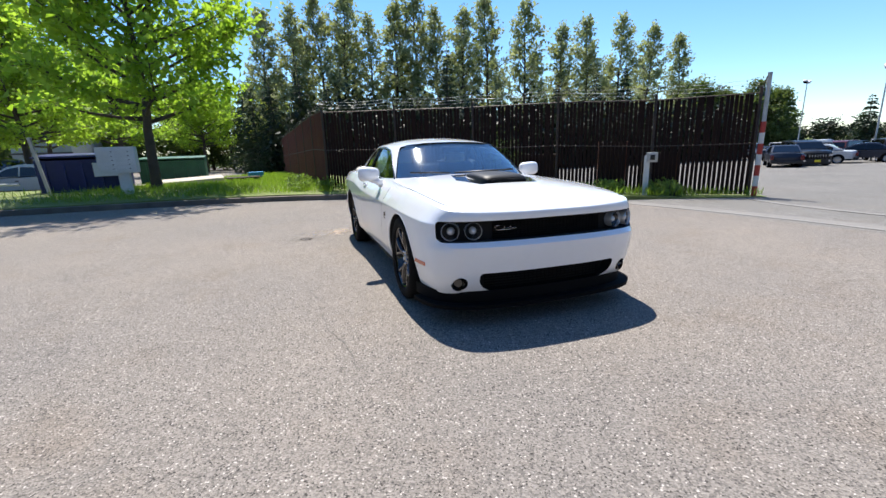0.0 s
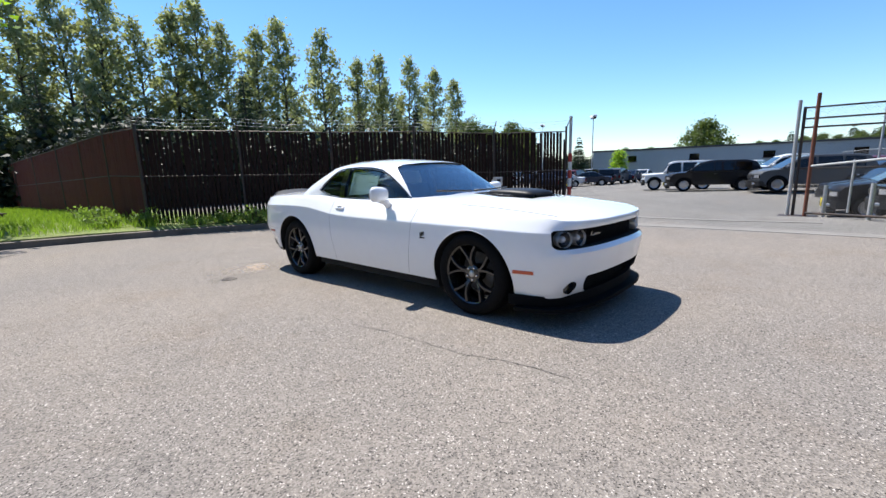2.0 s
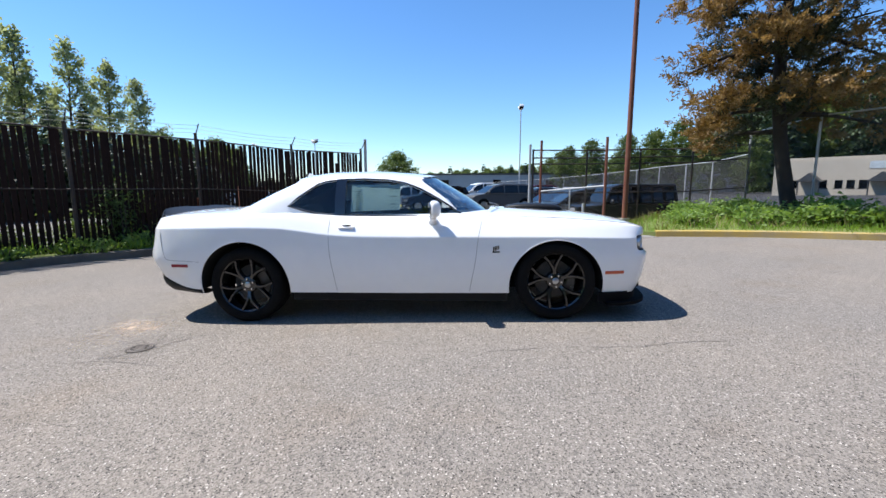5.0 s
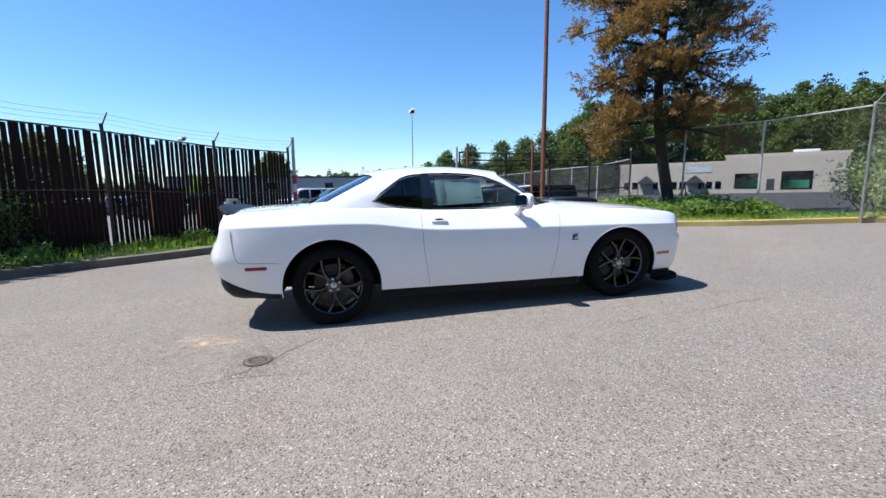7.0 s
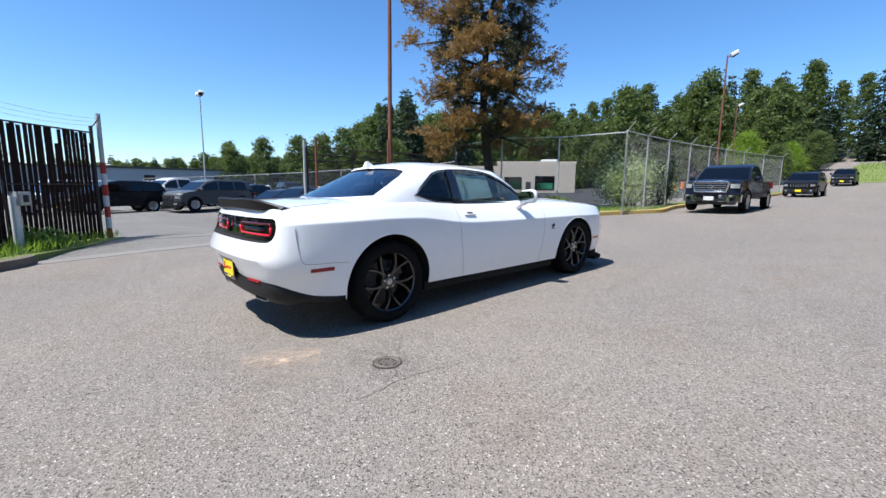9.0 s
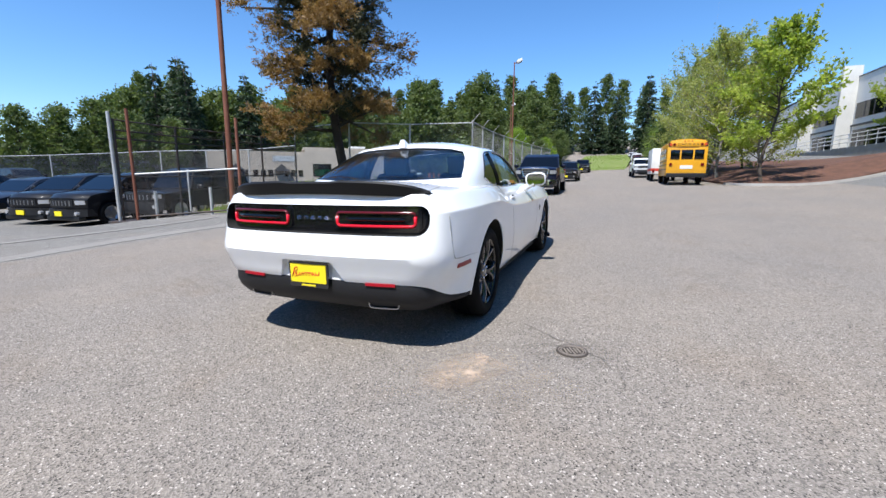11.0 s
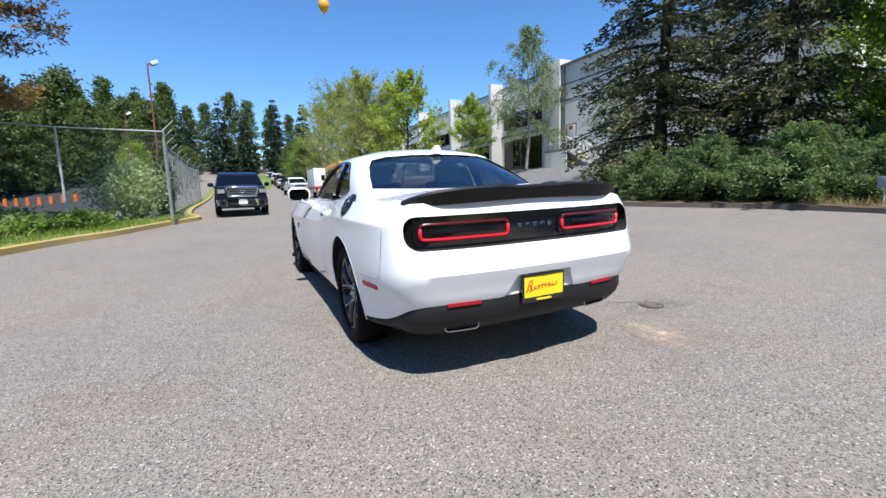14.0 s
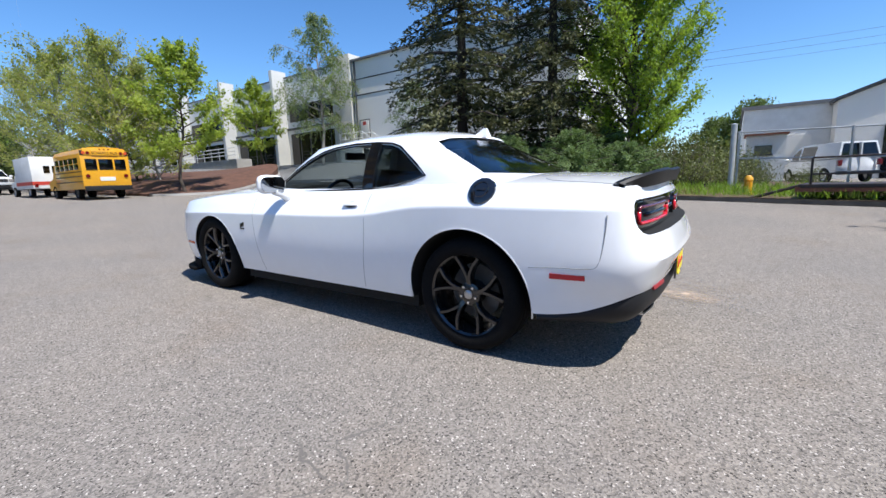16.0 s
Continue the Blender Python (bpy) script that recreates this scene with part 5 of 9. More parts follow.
for side in (-1, 1):
    round_lamp(0.755 * side, nose_y(0.755) + 0.035, 0.695, 0.066, 28 * side)
    round_lamp(0.60 * side, nose_y(0.60) + 0.045, 0.695, 0.064, 14 * side)
    fog = part("fog_lamp", lathe(bmesh.new(), [(0.05, 0.02), (0.051, -0.03), (0.044, -0.036), (0.040, -0.012), (0.03, 0.0), (0.0, 0.004)], 24, "y"), GLOSS_BLACK, CAR, "round fog lamp", 40)
    fog.matrix_local = pose(0.70 * side, nose_y(0.7) + 0.07, 0.315, 0, 0, 22 * side)
    for y, m, lab in ((-2.0, LAMP_AMBER, "amber side marker lamp"), (2.11, MARKER_RED, "red side marker lamp")):
        z = 0.44 if y < 0 else 0.565
        x0 = flank(y, z)
        bm = bmesh.new()
        w = 0.09
        pts = [(flank(y + d, z) * side, y + d) for d in (-w, 0, w)] if abs(y) > 2.05 else [(flank(y + d, z) * side, y + d) for d in (-w * 0.9, 0, w)]
        for k in range(2):
            (xa, ya), (xb, yb) = pts[k], pts[k + 1]
            v = [bm.verts.new((x + o * side, yy, z + dz)) for x, yy in ((xa, ya), (xb, yb)) for dz in (-0.014, 0.014) for o in (-0.01, 0.006)]
            bmesh.ops.convex_hull(bm, input=v)
        part("side_marker", bm, m, CAR, lab)
bm = bmesh.new()
y = nose_y(0.37) + 0.05
for k, h in enumerate((0.012, 0.024, 0.012, 0.013, 0.024, 0.012, 0.016, 0.012)):
    x = -0.395 + 0.0155 * k
    tube(bm, [(x, y, 0.694), (x + 0.004, y - 0.003, 0.694 + h), (x + 0.009, y, 0.694)], 0.0022, 4)
tube(bm, [(-0.405, y, 0.722), (-0.43, y, 0.728), (-0.447, y, 0.715), (-0.44, y, 0.697), (-0.41, y, 0.694), (-0.28, y, 0.69)], 0.003, 5)
part("grille_badge", bm, CHROME, CAR, "small chrome grille badge")

# tail lamps


def strip(x0, x1, z0, z1, r, a, b):
    """A curved slab that follows the tail."""
    bm = bmesh.new()
    cols = []
    for x in (x0 + x1) / 2 + (x1 - x0) / 2 * np.sin(np.linspace(-math.pi / 2, math.pi / 2, 45)):
        cut = corner(x - (x0 + x1) / 2, (x1 - x0) / 2, r)
        y = tail_y(x)
        cols.append([bm.verts.new(v) for v in ((x, y + a, z0 + cut), (x, y + b, z0 + cut), (x, y + b, z1 - cut), (x, y + a, z1 - cut))])
    for p, q in zip(cols, cols[1:]):
        for k in range(4):
            bm.faces.new((p[k], p[(k + 1) % 4], q[(k + 1) % 4], q[k]))
    bm.faces.new(cols[0])
    bm.faces.new(cols[-1])
    bmesh.ops.recalc_face_normals(bm, faces=bm.faces[:])
    return bm


back = part("tail_panel", strip(-0.808, 0.808, 0.793, 0.966, 0.065, -0.1245, -0.113), GLOSS_BLACK, CAR, "gloss black full-width tail panel", 40)
for side in (-1, 1):
    cell = part("tail_lamp", strip(min(0.17 * side, 0.762 * side), max(0.17 * side, 0.762 * side), 0.815, 0.952, 0.03, -0.116, -0.10), GLOSS_BLACK, CAR, "dark tail lamp with a red light ring", 40)
    bm = bmesh.new()
    ringline = wide(rounded(min(0.2 * side, 0.725 * side), max(0.2 * side, 0.725 * side), 0.84, 0.925, 0.022))
    bm.free()
    n = len(ringline)
    first = next(k for k in range(n) if ringline[k][1] >= 0.882 and ringline[k - 1][1] < 0.882)
    turned = ringline[first:] + ringline[:first]
    upper = [p for p in turned if p[1] >= 0.882]
    lower = [upper[-1]] + [p for p in turned if p[1] < 0.882] + [upper[0]]
    part("light_ring", tube(bmesh.new(), [(x, tail_y(x) - 0.097, z) for x, z in lower], 0.0105, 8), RING_RED, cell, "bright red lower light bar", 60)
    part("light_ring", tube(bmesh.new(), [(x, tail_y(x) - 0.098, z) for x, z in upper], 0.0095, 8), RING_DIM, cell, "dark red upper light bar", 60)
    bm = bmesh.new()
    tube(bm, [(x * side, tail_y(x) - 0.097, 0.884) for x in np.linspace(0.27, 0.66, 8)], 0.013, 6)
    part("reverse_lens", bm, GLASS_DARK, cell, "smoked middle lens", 60)
for k, x in enumerate((-0.11, -0.055, 0.0, 0.055, 0.11)):
    y = tail_y(0) - 0.108
    bm = tube(bmesh.new(), [(x - 0.012, y, 0.875), (x - 0.012, y, 0.892), (x + 0.01, y, 0.892), (x + 0.012, y, 0.875)], 0.0035, 4, k % 2 == 0)
    part("rear_badge", bm, CHROME, CAR, "small chrome badge bar")

# rear details
plate = part("number_plate", prism(bmesh.new(), rounded(-0.155, 0.155, 0.432, 0.602, 0.012), "y", 2.535, 2.547), GLOSS_BLACK, CAR, "black plate frame")
part("plate_face", prism(bmesh.new(), rounded(-0.142, 0.142, 0.464, 0.588, 0.006), "y", 2.547, 2.55), YELLOW, plate, "yellow dealer plate with red script bars")
part("plate_tab", prism(bmesh.new(), rounded(-0.055, 0.055, 0.441, 0.452, 0.003), "y", 2.547, 2.551), YELLOW, plate, "yellow tab")
RED_INK = plain("red_ink", (0.62, 0.02, 0.015), 0.5)
bm = bmesh.new()
line = [(0.118 - 0.215 * f + 0.006 * math.sin(52 * f), 2.5505, 0.516 + 0.014 * f + 0.012 * math.sin(60 * f + 0.6) * (1.5 if f < 0.15 else 1)) for f in np.linspace(0, 1, 90)]
tube(bm, line, 0.0028, 4)
tube(bm, [(0.128, 2.5505, 0.497), (0.105, 2.5505, 0.56), (0.085, 2.5505, 0.566), (0.082, 2.5505, 0.548), (0.108, 2.5505, 0.534), (0.09, 2.5505, 0.507)], 0.0038, 4)
part("plate_script", bm, RED_INK, plate, "red script bars")
for side in (-1, 1):
    bm = bmesh.new()
    v = []
    for x in (0.41, 0.51, 0.61):
        v.append([bm.verts.new((x * side, tail_y(x) - 0.05 + o, 0.478 + dz)) for o, dz in ((-0.02, -0.009), (0.006, -0.009), (0.003, 0.009), (-0.02, 0.009))])
    for a, b in zip(v, v[1:]):
        for k in range(4):
            bm.faces.new((a[k], a[(k + 1) % 4], b[(k + 1) % 4], b[k]))
    bm.faces.new(v[0])
    bm.faces.new(v[-1])
    bmesh.ops.recalc_face_normals(bm, faces=bm.faces[:])
    part("bumper_reflector", bm, MARKER_RED, CAR, "slim red bumper reflector")
    bm = bmesh.new()
    o1, o2 = rounded(-0.105, 0.105, -0.032, 0.032, 0.026), rounded(-0.0995, 0.0995, -0.027, 0.027, 0.022)
    a = [bm.verts.new((x, 0, z)) for x, z in o1]
    b = [bm.verts.new((x, 0, z)) for x, z in o2]
    c = [bm.verts.new((x, -0.16, z)) for x, z in o1]
    d = [bm.verts.new((x, -0.16, z)) for x, z in o2]
    for k in range(len(a)):
        j = (k + 1) % len(a)
        for q, w in ((a, b), (c, a), (b, d)):
            bm.faces.new((q[k], q[j], w[j], w[k]))
    bmesh.ops.recalc_face_normals(bm, faces=bm.faces[:])
    tip = part("exhaust_tip", bm, ALLOY, CAR, "chrome oval exhaust tip", 40)
    tip.matrix_local = pose(0.505 * side, 2.452, 0.338, 0, 0, -8 * side)
    # Unlit black plug stands in for the shade inside the pipe.
    part("exhaust_inside", prism(bmesh.new(), o2, "y", -0.03, -0.02), DEEP, tip, "black plug for the shade inside the pipe")
# boot spoiler: rises from the deck's rear edge
bm = bmesh.new()
rows = []
for x in np.linspace(-0.79, 0.79, 41):
    e = abs(x) / 0.79
    yb, yf = 2.475 - 0.15 * e**5, 2.28 - 0.03 * e**2
    h = 0.068 * (1 - 0.12 * ease((0.24 - abs(x)) / 0.1)) * (1 - 0.8 * e**7)
    base = top_z(x, yb - 0.05) - 0.012
    rows.append([bm.verts.new(v) for v in ((x, yf, top_z(x, yf) - 0.004), (x, yf + 0.10, top_z(x, yf + 0.1) + h * 0.45), (x, yb - 0.008, base + h + 0.012), (x, yb + 0.004, base + h), (x, yb - 0.02, base - 0.01), (x, yf + 0.06, base - 0.02))])
for a, b in zip(rows, rows[1:]):
    for k in range(6):
        bm.faces.new((a[k], a[(k + 1) % 6], b[(k + 1) % 6], b[k]))
bm.faces.new(rows[0])
bm.faces.new(rows[-1])
bmesh.ops.recalc_face_normals(bm, faces=bm.faces[:])
part("boot_spoiler", bm, SATIN, CAR, "matt black boot spoiler", 40)

# ---- greenhouse ----
BELT = [(0.0, -1.02), (0.25, -1.005), (0.5, -0.95), (0.68, -0.83), (0.765, -0.67), (0.79, -0.4), (0.797, 0.1), (0.797, 0.55), (0.79, 0.95), (0.785, 1.25), (0.77, 1.5), (0.735, 1.68), (0.6, 1.80), (0.3, 1.85), (0.0, 1.86)]
ROOF = [(0.0, -0.33), (0.2, -0.325), (0.4, -0.30), (0.55, -0.255), (0.615, -0.19), (0.645, -0.05), (0.655, 0.2), (0.655, 0.45), (0.65, 0.62), (0.643, 0.76), (0.63, 0.88), (0.595, 0.98), (0.45, 1.06), (0.22, 1.09), (0.0, 1.10)]
ROOF_Z = curve([(-0.4, 1.365), (-0.25, 1.395), (0.0, 1.425), (0.35, 1.45), (0.7, 1.452), (0.95, 1.43), (1.12, 1.395)])


def dense(line, k=5):
    p = [Vector((*q, 0)) for q in line]
    out = []
    for i in range(len(p) - 1):
        p0, p1, p2, p3 = p[max(i - 1, 0)], p[i], p[i + 1], p[min(i + 2, len(p) - 1)]
        for j in range(k):
            t = j / k
            out.append(0.5 * (2 * p1 + (p2 - p0) * t + (2 * p0 - 5 * p1 + 4 * p2 - p3) * t * t + (3 * p1 - p0 - 3 * p2 + p3) * t**3))
    return out + [p[-1]]


def belt_z(y):
    return 0.9 + 0.1 * ease((y - 0.6) / 0.9)


def roof_z(x, y):
    return ROOF_Z(y) - 0.085 * (abs(x) / 0.655) ** 2.6


def house_point(i, f, inset=0.0):
    """On the greenhouse skin: i along the outline, f from belt (0) to roof edge (1)."""
    b, r = BELT_D[i], ROOF_D[i]
    zr = roof_z(r.x, r.y) - 0.012
    p = Vector((b.x + (r.x - b.x) * f, b.y + (r.y - b.y) * f, belt_z(b.y) + (zr - belt_z(b.y)) * f))
    out = Vector((b.x, (b.y - 0.4) * 0.5, 0)).normalized()
    p += out * 0.035 * math.sin(math.pi * f) ** 1.0
    if inset:
        p -= Vector((out.x * inset, out.y * inset * 1.6, 0))
        p.z -= inset * 0.8 * f
    if p.x < 1e-3 or b.x == 0:
        p.x = 0.0
    return p


BELT_D, ROOF_D = dense(BELT), dense(ROOF)


def house_hull(inset, foot=0.0):
    bm = bmesh.new()
    cols = []
    for i in range(len(BELT_D)):
        col = []
        for f in (0, 0.12, 0.25, 0.4, 0.55, 0.7, 0.82, 0.92, 1.0):
            p = house_point(i, f, inset)
            if f == 0:
                p.z -= foot
            col.append(p)
        e = col[-1]
        for w in (0.05, 0.12, 0.25, 0.4, 0.6, 0.8, 1.0):
            x, y = e.x * (1 - w), e.y + (ROOF_D[i].y - e.y) * 0 + (0.38 - e.y) * 0.16 * w * (1 - min(1, e.x / 0.5))
            col.append(Vector((x, y, roof_z(x, y) - inset)))
        col = [Vector((0, col[0].y, col[0].z)), Vector((col[0].x * 0.5, col[0].y, col[0].z))] + col
        cols.append([bm.verts.new(v) for v in col])
    for i in range(len(cols) - 1):
        for k in range(len(cols[0]) - 1):
            bm.faces.new((cols[i][k], cols[i + 1][k], cols[i + 1][k + 1], cols[i][k + 1]))
    return mirror_close(bm)


DOOR_GLASS = [(-0.615, 0.985), (-0.50, 1.062), (-0.37, 1.145), (-0.22, 1.228), (-0.06, 1.293), (0.10, 1.322), (0.32, 1.338), (0.515, 1.338), (0.515, 1.02), (0.2, 1.008), (-0.2, 0.995)]
REAR_GLASS = [(0.585, 1.336), (0.70, 1.325), (0.79, 1.298), (0.87, 1.245), (0.97, 1.175), (1.055, 1.108), (0.93, 1.075), (0.80, 1.042), (0.68, 1.028), (0.585, 1.022)]
SCREEN = [(-0.735, 0.9), (-0.735, 1.015), (-0.70, 1.11), (-0.655, 1.21), (-0.605, 1.30), (-0.575, 1.335), (-0.5, 1.356), (-0.3, 1.372), (0.0, 1.378), (0.3, 1.372), (0.5, 1.356), (0.575, 1.335), (0.605, 1.30), (0.655, 1.21), (0.70, 1.11), (0.735, 1.015), (0.735, 0.9)]
REAR_SCREEN = [(-0.7, 1.115), (-0.665, 1.2), (-0.615, 1.285), (-0.56, 1.34), (-0.44, 1.366), (-0.22, 1.378), (0.0, 1.381), (0.22, 1.378), (0.44, 1.366), (0.56, 1.34), (0.615, 1.285), (0.665, 1.2), (0.7, 1.115), (0.3, 1.1), (-0.3, 1.1)]

HOUSE = part("roof", house_hull(0.0), [CAR_WHITE, BLACK], CAR, "white roof and pillars", 40)
t = tool(house_hull(0.035, 0.1), [CAR_WHITE, BLACK])
darken(t, 1)
carve(HOUSE, t)
windows = {"door_glass": (DOOR_GLASS, "x", 0.45, 1.0), "quarter_glass": (REAR_GLASS, "x", 0.45, 1.0)}
for outline, lo, hi in ((SCREEN, -1.4, -0.02), (REAR_SCREEN, 0.62, 2.2)):
    t = tool(prism(bmesh.new(), outline, "y", lo, hi), [CAR_WHITE, BLACK])
    darken(t, 1)
    carve(HOUSE, t)
for outline in (DOOR_GLASS, REAR_GLASS):
    for side in (-1, 1):
        t = tool(prism(bmesh.new(), outline, "x", 0.45 * side, 1.1 * side), [CAR_WHITE, BLACK])
        darken(t, 1)
        carve(HOUSE, t)
resharpen(HOUSE, 38)


def glazing(name, outline, axis, lo, hi, glass, label):
    ob = part(name, house_hull(0.007, 0.05), glass, CAR, label, 60)
    carve(ob, tool(house_hull(0.0115, 0.15), glass))
    carve(ob, tool(prism(bmesh.new(), outline, axis, lo, hi), glass), "INTERSECT")
    resharpen(ob, 60)
    return ob


glazing("windscreen", SCREEN, "y", -1.4, -0.02, WIND_GLASS, "clear windscreen mirroring the sky")
glazing("rear_window", REAR_SCREEN, "y", 0.62, 2.2, TINTED, "tinted rear window")
for side in (-1, 1):
    if side < 0:
        glazing("door_glass", DOOR_GLASS, "x", 0.45 * side, 1.1 * side, DOOR_TINT, "clear door window")
    glazing("quarter_glass", REAR_GLASS, "x", 0.45 * side, 1.1 * side, SHADE_GLASS, "dark tinted quarter window")


def house_x(y, z):
    """x of the greenhouse flank at a place on the side."""
    best, bx = 9, 0.75
    for i in range(20, len(BELT_D) - 18):
        b, r = BELT_D[i], ROOF_D[i]
        zr = roof_z(r.x, r.y) - 0.012
        f = (z - belt_z(b.y)) / (zr - belt_z(b.y))
        if 0 <= f <= 1:
            p = house_point(i, f)
            if abs(p.y - y) < best:
                best, bx = abs(p.y - y), p.x
    return bx


LOOP = [(-0.63, 0.98), (-0.50, 1.072), (-0.37, 1.156), (-0.22, 1.24), (-0.06, 1.304), (0.10, 1.334), (0.32, 1.35), (0.55, 1.35), (0.70, 1.338), (0.79, 1.311), (0.87, 1.258), (0.98, 1.182), (1.07, 1.108), (0.93, 1.065), (0.80, 1.032), (0.68, 1.017), (0.5, 1.01), (0.2, 0.998), (-0.2, 0.985)]
for side in (-1, 1):
    bm = bmesh.new()
    tube(bm, [((house_x(y, z) + 0.001) * side, y, z) for y, z in wide(LOOP)], 0.009, 6, True)
    part("window_trim", bm, GLOSS_BLACK, CAR, "black window surround", 60)
    bm = bmesh.new()
    rows = []
    for z in np.linspace(1.013, 1.347, 12):
        rows.append([bm.verts.new(((house_x(y, z) + o) * side, y, z)) for y, o in ((0.503, -0.02), (0.503, 0.011), (0.552, 0.011), (0.603, 0.011), (0.603, -0.02))])
    for q, w in zip(rows, rows[1:]):
        for k in range(5):
            bm.faces.new((q[k], q[(k + 1) % 5], w[(k + 1) % 5], w[k]))
    bm.faces.new(rows[0])
    bm.faces.new(rows[-1])
    bmesh.ops.recalc_face_normals(bm, faces=bm.faces[:])
    part("door_pillar", bm, GLOSS_BLACK, CAR, "black pillar between the side windows")

# ---- seams, handles, badges, mirrors ----


SEAM = plain("panel_gap", (0.27, 0.275, 0.28), 0.6)


def seam(name, line, r=0.003, label="thin grey panel gap"):
    for side in (-1, 1):
        part(name, tube(bmesh.new(), [((flank(y, z) - 0.0015) * side, y, z) for y, z in line], r, 5), SEAM, CAR, label, 60)


def through_pts(pts, n=5):
    return smooth_line(pts, n)


seam("door_gap", through_pts([(0.635, 0.985), (0.635, 0.85), (0.63, 0.66), (0.60, 0.42), (0.585, 0.30)]))
seam("door_gap", through_pts([(-0.80, 0.93), (-0.785, 0.86), (-0.762, 0.77), (-0.74, 0.6), (-0.70, 0.4), (-0.675, 0.28)]))
seam("bumper_gap", through_pts([(1.90, 0.60), (2.05, 0.612), (2.2, 0.618), (2.26, 0.64), (2.285, 0.76), (2.295, 0.90)]), 0.0025)
bm = bmesh.new()
line = smooth_line([(0.80, -0.75), (0.81, -1.2), (0.80, -1.7), (0.775, -2.05), (0.74, -2.2)], 5)
for side in (-1, 1):
    tube(bm, [(x * side, y, top_z(x, y) + 0.0002) for x, y in line], 0.0022, 5)
part("bonnet_gap", bm, SEAM, CAR, "thin gap beside the bonnet", 60)
bm = bmesh.new()
line = smooth_line([(0.60, 1.86), (0.70, 1.95), (0.735, 2.2), (0.735, 2.32)], 5)
for side in (-1, 1):
    tube(bm, [(x * side, y, top_z(x, y) + 0.0005) for x, y in line], 0.0035, 5)
part("boot_gap", bm, SEAM, CAR, "dark gap of the boot lid", 60)
bm = bmesh.new()
tube(bm, [(x, tail_y(x) - 0.004, 0.643 - 0.012 * (1 - abs(x))) for x in np.linspace(-0.80, 0.80, 25)], 0.004, 5)
part("bumper_crease", bm, CAR_WHITE, CAR, "", 60)
for side in (-1, 1):
    bm = bmesh.new()
    box(bm, -0.012, 0.020, -0.075, 0.075, -0.014, 0.014, 0.008)
    h = part("door_handle", bm, CAR_WHITE, CAR, "white pull handle", 50)
    h.matrix_local = pose(flank(0.47, 0.90) * side, 0.47, 0.90, 0, 0, 0) @ pose(0, 0, 0, 0, -35 * side if side > 0 else 35, 0 if side > 0 else 180)
    bm = bmesh.new()
    lathe(bm, [(0.0, 0.0), (0.06, 0.0), (0.055, -0.012), (0.0, -0.02)], 20, "x")
    for v in bm.verts:
        v.co.z *= 0.42
    # The dark colour paints the shade of a recess in the white door.
    cup = part("handle_recess", bm, DARK_STEEL, h, "hand recess, dark-coloured for its shade", 60)
    cup.matrix_local = pose(0.004, 0, 0.0)
    bm = bmesh.new()
    for k in range(4):
        box(bm, -0.004, 0.006, -0.028 + 0.015 * k, -0.018 + 0.015 * k, -0.03 + 0.006 * k, 0.012 + 0.004 * k, 0.002)
    box(bm, -0.004, 0.004, -0.034, 0.034, -0.042, -0.03, 0.002)
    b = part("wing_badge", bm, DARK_ALLOY, CAR, "small dark wing badge", 40)
    b.matrix_local = pose(flank(-0.925, 0.685) * side, -0.925, 0.685, 0, 0, 0 if side > 0 else 180)
    # door mirror
    root = part("door_mirror", bmesh.new(), CAR_WHITE, CAR, "white door mirror")
    bm = bmesh.new()
    bmesh.ops.create_uvsphere(bm, u_segments=24, v_segments=14, radius=1.0)
    for v in bm.verts:
        c = v.co
        sq = 1.0 / max(1e-6, (abs(c.x) ** 3.2 + abs(c.z) ** 3.2 + abs(c.y) ** 2.4) ** (1 / 3.0))
        c *= sq
        c.x, c.y, c.z = c.x * 0.118, c.y * 0.07 if c.y < 0 else c.y * 0.035, c.z * 0.075 * (1 - 0.12 * c.x * -side)
    sharpen(bm, 50)
    bm.to_mesh(root.data)
    bm.free()
    root.matrix_local = pose(0.975 * side, -0.36, 1.055, 0, 0, -10 * side)
    bm = bmesh.new()
    tube(bm, [(-0.15 * side, -0.01, -0.125), (-0.09 * side, -0.01, -0.085), (-0.02 * side, 0, -0.05)], 0.03, 8, radii=[0.05, 0.034, 0.042])
    part("mirror_arm", bm, CAR_WHITE, root, "", 60)
    bm = bmesh.new()
    prism(bm, [(x * 1.0, z) for x, z in rounded(-0.10, 0.10, -0.06, 0.06, 0.045)], "y", 0.030, 0.0375)
    part("mirror_glass", bm, MIRROR, root, "silvered mirror glass")
bm = bmesh.new()
lathe(bm, [(0.0, 0.012), (0.062, 0.014), (0.074, 0.010), (0.086, 0.004), (0.09, -0.012)], 30, "x")
fuel = part("fuel_cap", bm, GLOSS_BLACK, CAR, "round black fuel filler cap", 40)
fuel.matrix_local = pose(flank(1.585, 1.015) + 0.004, 1.585, 1.015, 0, 0, 0) @ pose(0, 0, 0, 0, -34, 0)
bm = bmesh.new()
lathe(bm, [(0.047, 0.013), (0.05, 0.018), (0.053, 0.013)], 26, "x")
box(bm, 0.012, 0.019, -0.03, 0.03, -0.008, 0.008, 0.003)
part("cap_ring", bm, DARK_ALLOY, fuel, "", 40)
bm = bmesh.new()
prism(bm, [(1.03, 1.405), (1.105, 1.457), (1.125, 1.457), (1.15, 1.388)], "x", lambda p: -0.035 + 0.6 * (p[1] - 1.39) * 0.45, lambda p: 0.035 - 0.6 * (p[1] - 1.39) * 0.45)
part("roof_aerial", bm, CAR_WHITE, CAR, "white fin aerial")
